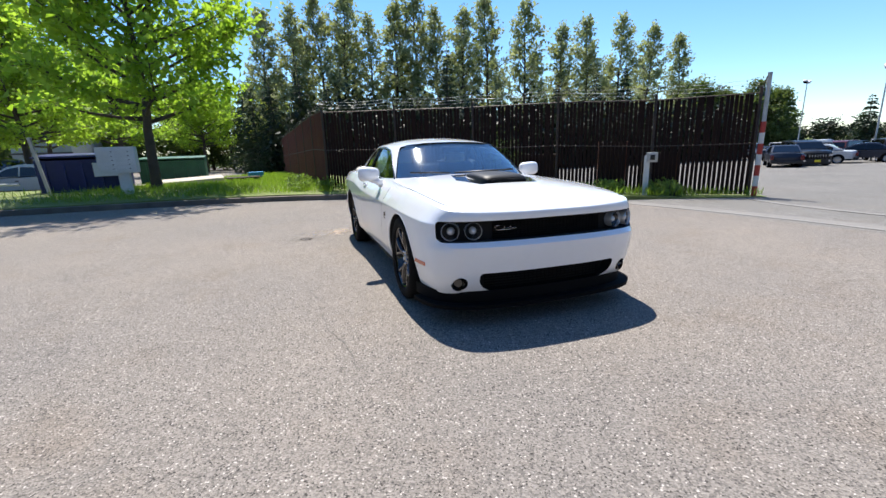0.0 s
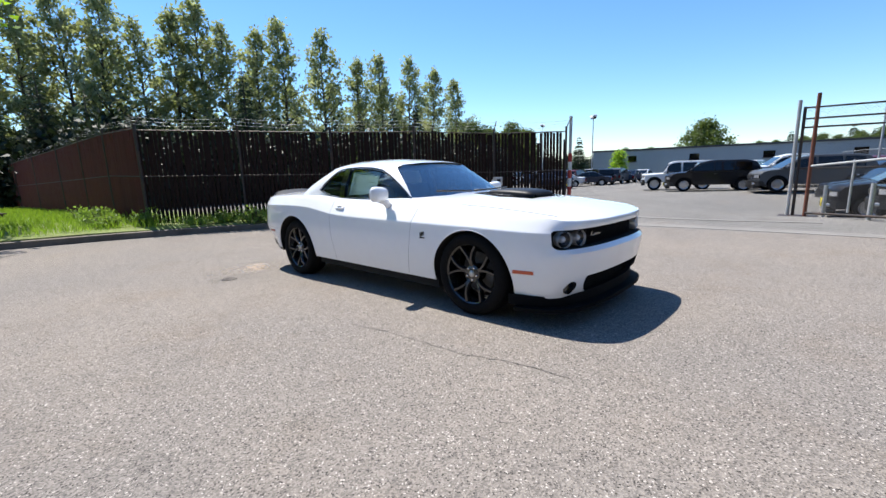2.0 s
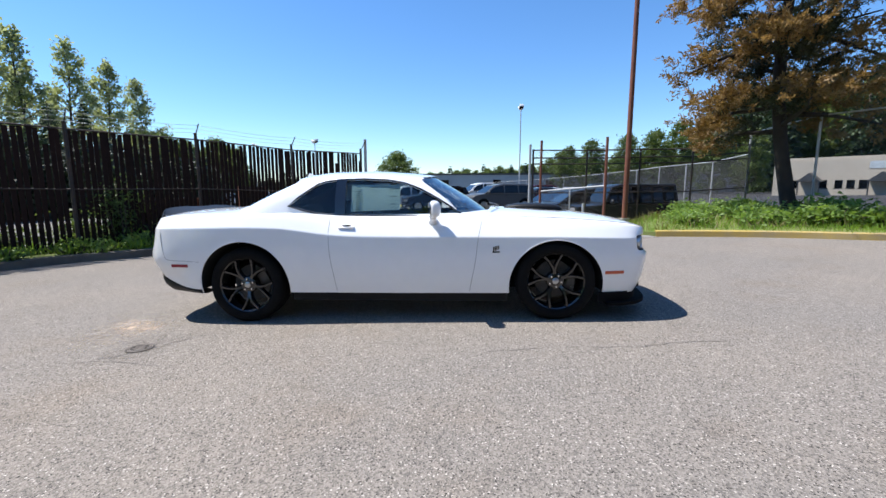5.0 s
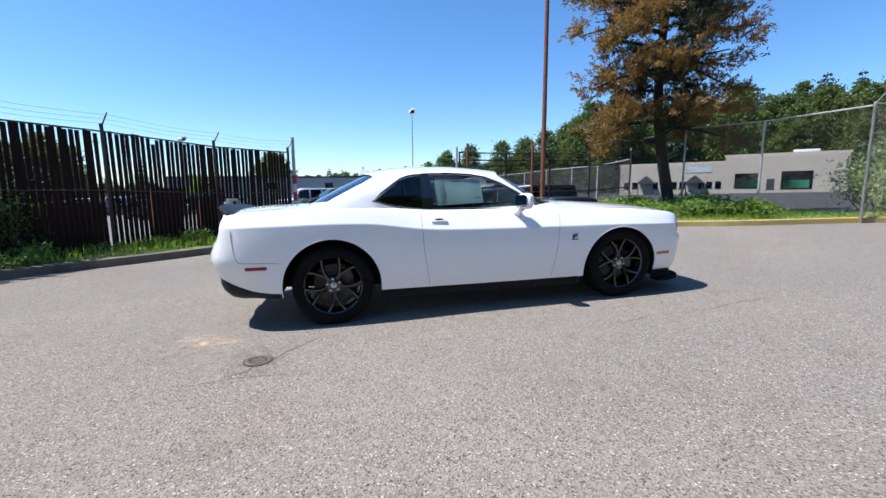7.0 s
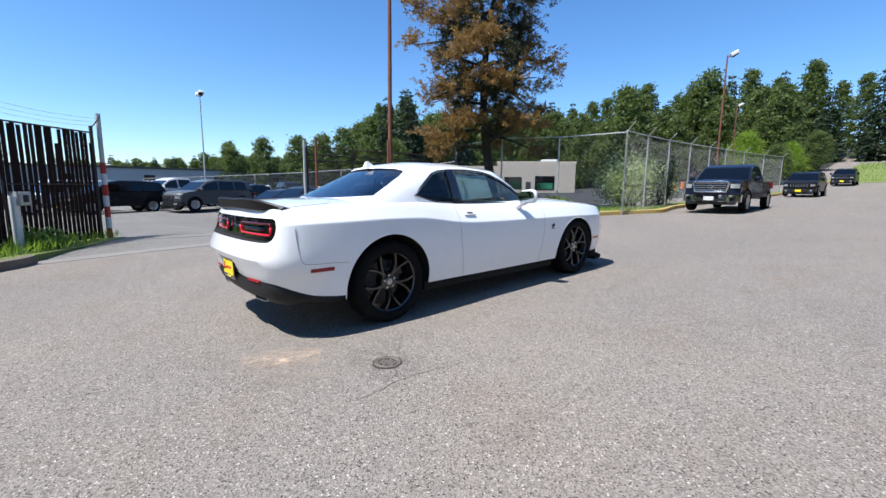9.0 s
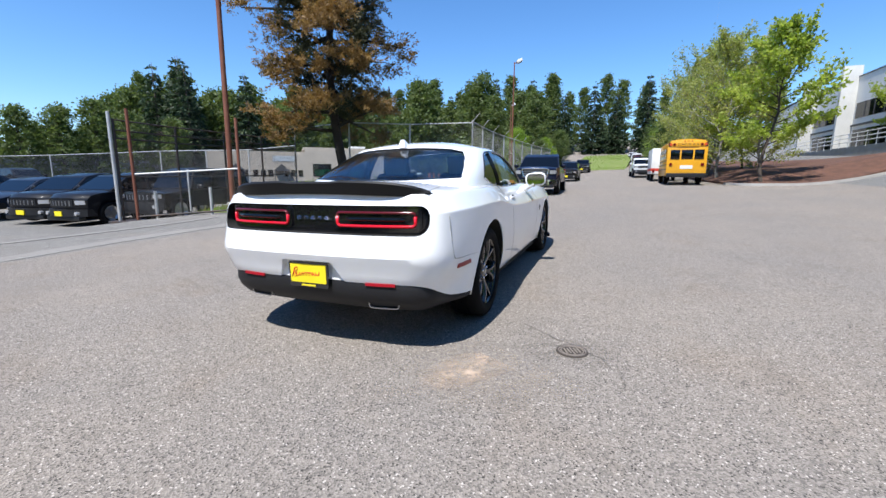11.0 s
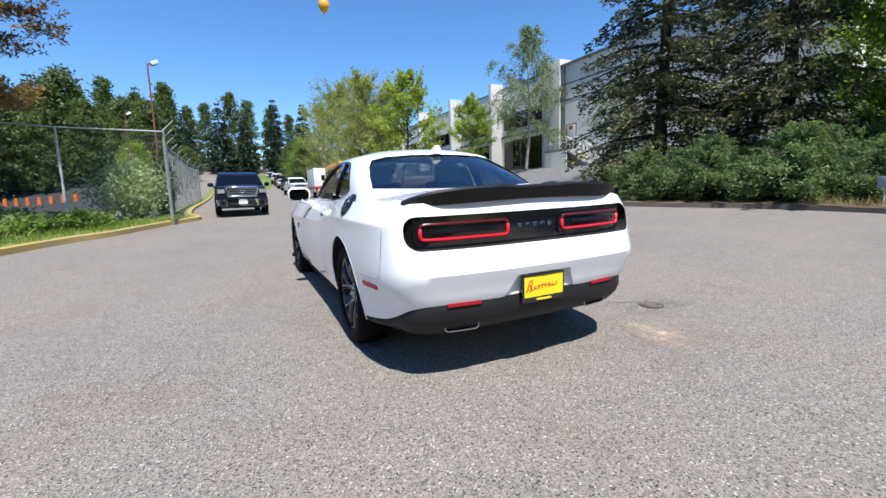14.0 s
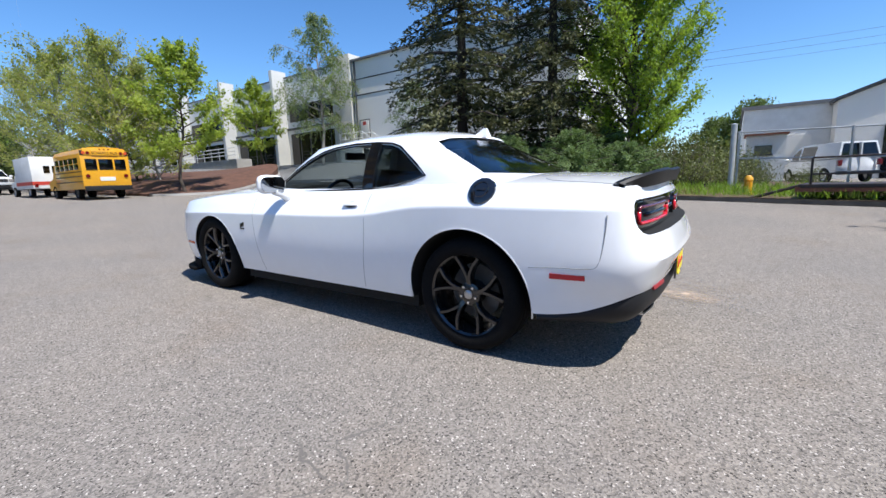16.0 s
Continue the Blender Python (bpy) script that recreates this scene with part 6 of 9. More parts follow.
# bonnet scoop through the bonnet
bm = bmesh.new()
prism(bm, [(x, y) for x, y in wide([(-0.29, -1.05), (-0.37, -1.4), (-0.27, -1.7), (0.27, -1.7), (0.37, -1.4), (0.29, -1.05)])], "z", lambda p: top_z(*p) - 0.02, lambda p: top_z(*p) + 0.004)
part("scoop_opening", bm, GLOSS_BLACK, CAR, "black opening round the scoop")
bm = bmesh.new()
rows = []
for y, w, h in ((-1.66, 0.19, 0.036), (-1.645, 0.205, 0.05), (-1.58, 0.215, 0.058), (-1.42, 0.22, 0.056), (-1.25, 0.20, 0.045), (-1.12, 0.16, 0.024), (-1.08, 0.13, 0.003)):
    rows.append([bm.verts.new((w * math.copysign(abs(math.cos(a)) ** 0.5, math.cos(a)), y, top_z(0, y) - 0.01 + (h + 0.01) * max(0, math.sin(a)) ** 0.5)) for a in np.linspace(0, math.pi, 17)])
for a, b in zip(rows, rows[1:]):
    for k in range(16):
        bm.faces.new((a[k], a[k + 1], b[k + 1], b[k]))
bm.faces.new(rows[0])
bm.faces.new(rows[-1])
bmesh.ops.recalc_face_normals(bm, faces=bm.faces[:])
scoop = part("bonnet_scoop", bm, SATIN, CAR, "black shaker scoop standing through the bonnet", 40)
bm = bmesh.new()
box(bm, -0.16, 0.16, -1.672, -1.66, top_z(0, -1.66) + 0.003, top_z(0, -1.66) + 0.026, 0.004)
# Black slab painted as the shade inside the scoop's mouth.
part("scoop_mouth", bm, DEEP, scoop, "dark intake mouth")
bm = bmesh.new()
for side in (-1, 1):
    tube(bm, [(0.02 * side - 0.25, -0.99 + 0.0, 1.055), (0.3 * side - 0.1, -0.955, 1.062), (0.55 * side - 0.1, -0.86 if side < 0 else -0.93, 1.068)], 0.009, 5)
part("wiper", bm, BLACK, CAR, "black wiper arm", 60)

# ---- wheels ----


def wheel_set():
    bm = bmesh.new()
    lathe(bm, [(0.262, 0.0), (0.275, 0.012), (0.315, 0.018), (0.345, 0.006), (0.360, -0.02), (0.364, -0.05), (0.3655, -0.075), (0.358, -0.078), (0.358, -0.086), (0.366, -0.089), (0.3665, -0.115), (0.358, -0.118), (0.358, -0.126), (0.3665, -0.129), (0.366, -0.152), (0.358, -0.155), (0.358, -0.163), (0.3655, -0.166), (0.364, -0.19), (0.36, -0.22), (0.33, -0.245), (0.262, -0.235)], 64, "x")
    w = part("wheel", bm, RUBBER, None, "black low-profile tyre", 40)
    bm = bmesh.new()
    lathe(bm, [(0.264, 0.004), (0.268, 0.0), (0.262, -0.008), (0.252, -0.016), (0.247, -0.05), (0.236, -0.07), (0.235, -0.21), (0.262, -0.232)], 64, "x")
    part("rim", bm, DARK_ALLOY, w, "dark alloy rim", 40)
    for k in range(5):
        a0 = k * math.tau / 5 + math.pi / 2
        for s in (-1, 1):
            bm = bmesh.new()
            pts = []
            for f in (0, 0.25, 0.45, 0.7, 1.0):
                r = 0.05 + (0.254 - 0.05) * f
                a = a0 + s * radians(6 - 3.5 * f / 0.25 if f < 0.25 else 2.5 + 16 * (f - 0.25) / 0.75)
                pts.append((-0.045 + 0.036 * math.sin(f * 1.9), r * math.cos(a), r * math.sin(a)))
            ring = []
            for i, q in enumerate(pts):
                q = Vector(q)
                d = (Vector(pts[min(i + 1, 4)]) - Vector(pts[max(i - 1, 0)])).normalized()
                t = Vector((1, 0, 0)).cross(d).normalized()
                hw = (0.02, 0.0165, 0.015, 0.0135, 0.0165)[i]
                ring.append([bm.verts.new(q + t * hw * c + Vector((e, 0, 0))) for c, e in ((-1.2, -0.04), (-1, -0.005), (-0.55, 0.005), (0.55, 0.005), (1, -0.005), (1.2, -0.04))])
            for p, q in zip(ring, ring[1:]):
                for j in range(6):
                    bm.faces.new((p[j], p[(j + 1) % 6], q[(j + 1) % 6], q[j]))
            bm.faces.new(ring[0])
            bm.faces.new(ring[-1])
            bmesh.ops.recalc_face_normals(bm, faces=bm.faces[:])
            part("spoke", bm, DARK_ALLOY, w, "", 40)
    bm = bmesh.new()
    lathe(bm, [(0.0, -0.03), (0.05, -0.03), (0.075, -0.04), (0.082, -0.08), (0.08, -0.12)], 30, "x")
    part("hub", bm, DARK_ALLOY, w, "", 40)
    bm = bmesh.new()
    lathe(bm, [(0.0, -0.02), (0.022, -0.02), (0.028, -0.024), (0.03, -0.032)], 24, "x")
    part("hub_cap", bm, ALLOY, w, "silver hub cap", 40)
    for k in range(5):
        a = k * math.tau / 5 + math.pi / 2 + 0.63
        nut = part("wheel_nut", lathe(bmesh.new(), [(0.0, -0.022), (0.008, -0.022), (0.0105, -0.026), (0.0105, -0.04)], 8, "x"), CHROME, w, "", 30)
        nut.location = (0, 0.055 * math.cos(a), 0.055 * math.sin(a))
    bm = bmesh.new()
    lathe(bm, [(0.075, -0.135), (0.178, -0.135), (0.18, -0.14), (0.18, -0.165), (0.075, -0.165)], 48, "x")
    part("brake_disc", bm, BRAKE, w, "dull steel brake disc", 30)
    bm = bmesh.new()
    prism(bm, [(0.19 * math.cos(a), 0.19 * math.sin(a)) for a in np.linspace(-0.5, 0.5, 9)] + [(0.115 * math.cos(a), 0.115 * math.sin(a)) for a in np.linspace(0.5, -0.5, 9)], "x", -0.18, -0.09)
    part("brake_caliper", bm, BRAKE, w, "grey brake caliper")
    return w


WHEEL = wheel_set()
spots = [(-1, -1.47, 6), (-1, 1.473, 40), (1, -1.47, 23), (1, 1.473, 0)]
for i, (side, y, spin) in enumerate(spots):
    m = pose(0.918 * side, y, 0.362, 0, 0, 0 if side > 0 else 180) @ pose(0, 0, 0, spin, 0, 0)
    w = WHEEL if i == 0 else copy_thing(WHEEL, m)
    w.parent = CAR
    w.matrix_local = m

# ---- inside ----
DASH = surface("grey_dash_plastic", (0.075, 0.078, 0.082), None, 0.7)
for side in (-1, 1):
    bm = bmesh.new()
    box(bm, -0.24, 0.24, -0.25, 0.27, 0.50, 0.66, 0.05)
    box(bm, -0.235, 0.235, -0.06, 0.08, 0.0, 0.58, 0.05, m=pose(0, 0.30, 0.60, -20, 0, 0))
    seat = part("front_seat", bm, SEAT_CLOTH, CAR, "dark front seat", 50)
    bm = bmesh.new()
    box(bm, -0.135, 0.135, -0.05, 0.045, -0.02, 0.17, 0.04)
    hr = part("headrest", bm, HEADREST, seat, "headrest with a pale cover", 50)
    hr.matrix_local = pose(0, 0.49, 1.15, -14, 0, 0)
    seat.location = (0.37 * side, 0.06, 0)
    bm = bmesh.new()
    box(bm, -0.24, 0.24, -0.06, 0.08, 0.0, 0.52, 0.06, m=pose(0, 1.05, 0.62, -24, 0, 0))
    rs = part("rear_seat", bm, SEAT_CLOTH, CAR, "dark rear seat back", 50)
    rs.location = (0.33 * side, 0, 0)
bm = bmesh.new()
box(bm, -0.72, 0.72, -0.88, -0.42, 0.72, 0.98, 0.05)
part("dashboard", bm, DASH, CAR, "black dashboard", 50)
bm = bmesh.new()
tube(bm, [(0.37 + 0.18 * math.cos(a), -0.24 + 0.07 * math.sin(a), 0.90 + 0.165 * math.sin(a)) for a in np.linspace(0, math.tau, 28, endpoint=False)], 0.016, 8, True)
wheel_ring = part("steering_wheel", bm, BLACK, CAR, "black steering wheel", 60)
bm = bmesh.new()
box(bm, 0.22, 0.52, -0.27, -0.22, 0.88, 0.93, 0.01)
box(bm, 0.345, 0.395, -0.27, -0.22, 0.76, 0.9, 0.01)
part("wheel_spoke", bm, BLACK, wheel_ring, "")
bm = bmesh.new()
box(bm, -0.13, 0.13, -0.02, 0.01, -0.035, 0.035, 0.012)
rv = part("inside_mirror", bm, BLACK, CAR, "black rear-view mirror")
rv.matrix_local = pose(0, -0.36, 1.29)
# price sheet inside the right door window
bm = bmesh.new()
prism(bm, [(-0.02, 1.05), (-0.02, 1.285), (0.455, 1.30), (0.455, 1.04)], "x", lambda p: -(house_x(p[0], p[1]) - 0.022), lambda p: -(house_x(p[0], p[1]) - 0.020))
sheet_ob = part("price_sheet", bm, PAPER, CAR, "pale green price sheet on the door window")
bm = bmesh.new()
rr = random.Random(3)
for (y0, y1, z0, z1) in ((0.36, 0.44, 1.265, 1.29), (0.36, 0.44, 1.06, 1.25), (0.005, 0.13, 1.245, 1.265), (0.005, 0.13, 1.175, 1.205), (0.01, 0.12, 1.10, 1.12), (0.20, 0.33, 1.265, 1.28)):
    n = max(1, int((z1 - z0) / 0.018))
    for k in range(n):
        za = z0 + (z1 - z0) * k / n
        prism(bm, [(y0, za), (y0, za + 0.006), (y0 + (y1 - y0) * rr.uniform(0.5, 1), za + 0.006), (y0 + (y1 - y0) * 0.5, za)], "x", lambda p: -(house_x(p[0], p[1]) - 0.0195), lambda p: -(house_x(p[0], p[1]) - 0.0185))
part("price_sheet_print", bm, INK, sheet_ob, "small printed bars")
CAR.matrix_world = LEVEL @ pose(0.008, 0, 0, 0, 0, -0.35)

# ---- fences and gate ----
def ground_at(x, y, banks):
    return gz(x, y) + banks(x, y)


def diamond_mesh(bm, a, b, low, high, step=0.075, r=0.0017):
    """Chain-link between two ground points: two families of slanting wires."""
    a, b = Vector(a), Vector(b)
    way = b - a
    length, h = way.length, high - low
    way.normalize()
    n = int((length + h) / step)
    for k in range(n + 1):
        for s in (1, -1):
            u0 = k * step - (h if s > 0 else 0)
            u1 = u0 + s * h
            z0, z1 = 0.0, h
            if s > 0:
                if u0 < 0:
                    z0, u0 = -u0, 0.0
                if u1 > length:
                    z1, u1 = h - (u1 - length), length
            else:
                if u0 > length:
                    z0, u0 = u0 - length, length
                if u1 < 0:
                    z1, u1 = h + u1, 0.0
            if z1 - z0 > 0.02:
                tube(bm, [a + way * u0 + Vector((0, 0, low + z0)), a + way * u1 + Vector((0, 0, low + z1))], r, 3)


def pipe_part(name, a, b, r, material, parent, label="", sides=8):
    return part(name, rod(bmesh.new(), a, b, r, None, sides), material, parent, label, 50)


def slat_fence(name, label, line, bank, pitch, width, top, budget, seed, material):
    """Posts and rails with upright slats; the nearest slats are pieces, the far ones one joined part."""
    root = thing(name, label, "fence")
    rng = random.Random(seed)
    bm = bmesh.new()
    box(bm, -width / 2, width / 2, -0.006, 0.006, 0, 1)
    unit = bpy.data.meshes.new("slat")
    bm.to_mesh(unit)
    bm.free()
    unit.materials.append(material)
    far = bmesh.new()
    made = 0
    for i in range(len(line) - 1):
        (xa, ya), (xb, yb) = line[i], line[i + 1]
        d = math.dist((xa, ya), (xb, yb))
        turn = math.atan2(yb - ya, xb - xa)
        for k in range(int(d / pitch)):
            f = (k + 0.5) * pitch / d
            x, y = xa + (xb - xa) * f, ya + (yb - ya) * f
            z0 = ground_at(x, y, bank) + 0.03
            h = top + rng.uniform(-0.035, 0.035) - 0.08
            if rng.random() < 0.06:
                h -= rng.uniform(0.05, 0.35)
            m = Matrix.Translation((x, y, z0)) @ Matrix.Rotation(turn + rng.uniform(-0.06, 0.06), 4, "Z") @ Matrix.Rotation(rng.uniform(-0.01, 0.01), 4, "Y") @ Matrix.Diagonal((1, 1, h, 1))
            if made < budget:
                s = new("slat", unit)
                s.parent = root
                s.matrix_basis = m
                made += 1
            else:
                box(far, -width / 2, width / 2, -0.006, 0.006, 0, 1, m=m)
    if len(far.verts):
        part("slats", far, material, root, "", 0, "stuff")
    else:
        far.free()
    for (x, y) in line:
        z = ground_at(x, y, bank)
        pipe_part("post", (x, y, z - 0.2), (x, y, z + top + 0.12), 0.038, DARK_STEEL, root)
        d = Vector((line[1][0] - line[0][0], line[1][1] - line[0][1], 0)).normalized()
        pipe_part("wire_arm", (x, y, z + top + 0.05), (x + d.y * 0.22, y - d.x * 0.22, z + top + 0.33), 0.014, DARK_STEEL, root, "", 6)
    for h in (0.12, 1.35, top - 0.04):
        for p, q in zip(line, line[1:]):
            pipe_part("rail", (*p, ground_at(*p, bank) + h), (*q, ground_at(*q, bank) + h), 0.018, DARK_STEEL, root, "", 6)
    for k in range(3):
        bm = bmesh.new()
        for p, q in zip(line, line[1:]):
            pts = []
            for f in (0, 0.25, 0.5, 0.75, 1.0):
                x, y = p[0] + (q[0] - p[0]) * f, p[1] + (q[1] - p[1]) * f
                pts.append((x + d.y * 0.07 * (k + 1), y - d.x * 0.07 * (k + 1), ground_at(x, y, bank) + top + 0.12 + 0.085 * k - 0.05 * math.sin(math.pi * f)))
            tube(bm, pts, 0.004, 4)
        part("barbed_wire", bm, STEEL, root, "", 60)
    return root


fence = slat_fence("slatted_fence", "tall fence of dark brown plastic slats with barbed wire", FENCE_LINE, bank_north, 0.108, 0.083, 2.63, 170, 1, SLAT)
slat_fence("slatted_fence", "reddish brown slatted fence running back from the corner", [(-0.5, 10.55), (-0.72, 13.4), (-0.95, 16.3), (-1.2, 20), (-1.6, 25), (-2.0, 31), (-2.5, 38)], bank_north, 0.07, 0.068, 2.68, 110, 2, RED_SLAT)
# things leaning behind the slats
for xa, ya, w, h, turn in ((5.6, 7.0, 1.5, 1.15, -33), (7.55, 5.75, 0.75, 1.45, -36), (8.6, 4.9, 0.9, 1.1, -40)):
    lean_panel = thing("steel_panel", "dark rusty steel panel leaning behind the fence", "panel", on(xa, ya, 0.1, turn))
    part("plate", box(bmesh.new(), -w / 2, w / 2, -0.02, 0.02, -0.1, h, m=pose(0, 0.1, 0, 6, 0, 0)), DARK_STEEL, lean_panel, "", 0)
    for sx in (-1, 1):
        part("edge_flange", box(bmesh.new(), sx * w / 2 - 0.03, sx * w / 2 + 0.03, -0.04, 0.05, -0.1, h, m=pose(0, 0.1, 0, 6, 0, 0)), RUST, lean_panel, "", 0)
# striped end post of the gateway
post = thing("gate_post", "round gate post with red and white bands", "post")
x, y = 9.67, 2.82
z = gz(x, y)
for k in range(7):
    part("band", rod(bmesh.new(), (x, y, z + 0.27 * k - (0.2 if k == 0 else 0)), (x, y, z + 0.27 * (k + 1)), 0.062, None, 14), RED_PAINT if k % 2 == 0 else WHITE_PAINT, post, "red band" if k % 2 == 0 else "white band", 50)
part("upper_pipe", rod(bmesh.new(), (x, y, z + 1.89), (x, y, z + 3.06), 0.05, None, 12), STEEL, post, "grey upper pipe", 50)
# keypad pedestal
stand = thing("keypad_stand", "pale metal stand with a gate keypad box", "keypad", on(7.5, 4.32, 0.13, -35))
bm = bmesh.new()
box(bm, -0.065, 0.065, -0.05, 0.05, -0.1, 1.0, 0.01)
part("column", bm, WHITE_PAINT, stand, "pale square column")
bm = bmesh.new()
box(bm, -0.02, 0.24, -0.13, 0.06, 0.82, 1.08, 0.015)
kp = part("keypad_box", bm, STEEL, stand, "grey keypad box")
bm = bmesh.new()
box(bm, 0.05, 0.17, -0.137, -0.13, 0.88, 1.02, 0.003)
part("keypad", bm, BLACK, kp, "dark keypad")
part("sign_pipe", rod(bmesh.new(), (-0.12, 0.06, -0.1), (-0.12, 0.06, 1.32), 0.015, None, 8), DARK_STEEL, stand, "", 50)

# open gate leaf and its posts
leaf_gate = thing("gate", "open chain-link gate leaf with rusty posts", "gate")
A, B = (10.55, -3.2), (8.31, -4.74)
for (x, y), h, m, lean in ((A, 3.05, RUST, 0.0), (B, 2.72, RUST, 0.0), ((10.74, -2.84), 2.98, STEEL, 0.0)):
    pipe_part("post", (x, y, gz(x, y) - 0.2), (x, y, gz(x, y) + h), 0.042, m, leaf_gate, "rusty steel post" if m == RUST else "galvanised post")
for h, r in ((1.30, 0.024), (0.12, 0.028)):
    pipe_part("rail", (*A, gz(*A) + h), (*B, gz(*B) + h), r, STEEL if h in (1.30,) else DARK_STEEL, leaf_gate)
mid = ((A[0] + B[0]) / 2, (A[1] + B[1]) / 2)
pipe_part("stile", (mid[0], mid[1], gz(*mid) + 0.12), (mid[0], mid[1], gz(*mid) + 1.3), 0.022, STEEL, leaf_gate)
bm = bmesh.new()
diamond_mesh(bm, (*A, gz(*A)), (*B, gz(*B)), 0.14, 1.28)
part("wire_mesh", bm, MESH_WIRE, leaf_gate, "", 0)
bm = bmesh.new()
box(bm, 10.3, 10.95, -3.45, -2.65, gz(10.6, -3) - 0.1, gz(10.6, -3) + 0.05, 0.02)
part("foot_plate", bm, DARK_STEEL, leaf_gate)
for k, (xx, yy) in enumerate(((10.25, -3.55), (9.0, -4.3))):
    pipe_part("bollard", (xx, yy, gz(xx, yy) - 0.1), (xx, yy, gz(xx, yy) + 0.78), 0.04, STEEL, leaf_gate, "short pale bollard")


def link_fence(name, label, line, bank, top, arms=0.0, step=0.075, rails=(1.0,), r=0.0017, material=None):
    root = thing(name, label, "fence")
    for x, y in line:
        z = ground_at(x, y, bank)
        pipe_part("post", (x, y, z - 0.2), (x, y, z + top + 0.03), 0.035, material or STEEL, root)
        if arms:
            pipe_part("wire_arm", (x, y, z + top), (x - arms * 0.3, y + 0.05, z + top + 0.3), 0.014, material or STEEL, root, "", 6)
    bm = bmesh.new()
    for p, q in zip(line, line[1:]):
        za, zb = ground_at(*p, bank), ground_at(*q, bank)
        for f in rails:
            pipe_part("rail", (*p, za + top * f), (*q, zb + top * f), 0.022, material or STEEL, root, "", 6)
        diamond_mesh(bm, (*p, za), (*q, zb), 0.04, top, step, r)
    part("wire_mesh", bm, material or MESH_WIRE, root, "", 0)
    return root


def flat0(x, y):
    return 0.0


link_fence("chain_link_fence", "dark chain-link fence with pipe rails behind the gate", [(10.75, -2.95), (11.0, -4.9), (11.1, -6.8), (11.25, -8.7), (11.2, -10.6)], flat0, 2.78, 0, rails=(1.0, 0.903, 0.827, 0.460), material=DARK_STEEL)
link_fence("chain_link_fence", "galvanised chain-link fence at the verge corner", [(3.45, -11.75), (6.0, -11.35), (8.6, -10.9), (11.2, -10.6)], bank_east, 2.85)
link_fence("chain_link_fence", "galvanised chain-link fence with slanted arms along the road", [(3.45, -11.75), (3.75, -14.2), (4.0, -17), (4.15, -20), (4.2, -23), (4.25, -26), (4.3, -30), (4.3, -35), (4.3, -41)], bank_east, 2.9, 1.0)
link_fence("chain_link_fence", "long chain-link fence at the back of the car lot", [(11.2, -10.6), (14.5, -11.2), (18, -11.8), (22, -12.2), (26, -12.4), (32, -12.0), (40, -10.5), (50, -8), (62, -4)], flat0, 2.45, 0, 0.09, rails=(1.0,), r=0.004)

pole = thing("lamp_pole", "tall rust-red steel pole in the verge", "pole", on(9.97, -5.95, 0.2))
part("shaft", rod(bmesh.new(), (0, 0, -0.4), (-0.05, 0.0, 12.5), 0.088, 0.06, 16), RUST, pole, "rust-red shaft", 50)
part("base_plate", rod(bmesh.new(), (0, 0, -0.1), (0, 0, 0.05), 0.17, None, 16), CONCRETE, pole, "concrete foot", 50)


def lamp_post(x, y, h, heads, material, label, turn=0, r=0.07):
    root = thing("lamp_post", label, "lamp post", on(x, y, 0, turn))
    part("shaft", rod(bmesh.new(), (0, 0, -0.2), (0, 0, h), r, r * 0.65, 10), material, root, "", 50)
    for s in heads:
        part("arm", rod(bmesh.new(), (0, 0, h - 0.15), (0.3 * s, 0, h + 0.05), 0.03, None, 6), material, root, "", 50)
        bm = bmesh.new()
        box(bm, -0.24, 0.24, -0.21, 0.21, -0.05, 0.19, 0.06, m=pose(0.42 * s, 0, h + 0.02, 0, -28 * s, 0))
        head = part("lamp_head", bm, WHITE_PAINT, root, "pale grey lamp head", 40)
        part("lamp_lens", box(bmesh.new(), -0.19, 0.19, -0.16, 0.16, -0.075, -0.045, 0.01, m=pose(0.42 * s, 0, h + 0.02, 0, -28 * s, 0)), GLASS_DARK, head, "dark glass", 40)
    return root


lamp_post(38, -5.7, 9.1, (-1, 1), STEEL, "grey lot lamp post with two heads")
lamp_post(6.0, -30.5, 9.5, (-1,), RUST, "brown road lamp post with one head", 20)
lamp_post(43, 16.5, 7.2, (-1, 1), STEEL, "grey lot lamp post with two heads", 40)
lamp_post(11.8, -55.5, 9.3, (-1,), RUST, "brown road lamp post with one head", 0)
lamp_post(56, 30, 8.5, (-1, 1), STEEL, "grey lot lamp post with two heads", 10)

# ---- buildings ----
block = thing("office_block", "pale concrete industrial building with white fins", "building")
bm = bmesh.new()
box(bm, -44, -24.6, -24.9, -5.5, 0.5, 11.35)
wall = part("wall", bm, PALE_WALL, block, "pale panel wall", 0)
for z in (9.8, 8.5):
    bm = bmesh.new()
    box(bm, -24.6, -24.575, -24.9, -5.5, z, z + 0.09)
    part("joint", bm, TRIM, wall, "dark panel joint", 0)
bm = bmesh.new()
box(bm, -44.2, -24.4, -25.0, -5.3, 11.35, 11.5)
part("coping", bm, ROOFING, block, "", 0)
bm = bmesh.new()
box(bm, -44, -25.75, -82, -24.9, 0.5, 11.85)
part("wall", bm, PALE_WALL, block, "recessed wall between the fins", 0)
part("coping", box(bmesh.new(), -44, -25.7, -82, -25.0, 11.85, 12.0), ROOFING, block, "", 0)
FINS = [(-27.4, -25.05, 12.05), (-36.4, -35.9, 12.5), (-46.0, -45.5, 12.8), (-56.4, -55.9, 13.1), (-66.5, -66.0, 13.4)]
for y0, y1, top in FINS:
    part("fin", box(bmesh.new(), -26.0, -24.35, y0, y1, 1.5, top, 0.03), PILASTER, block, "white concrete fin", 30)
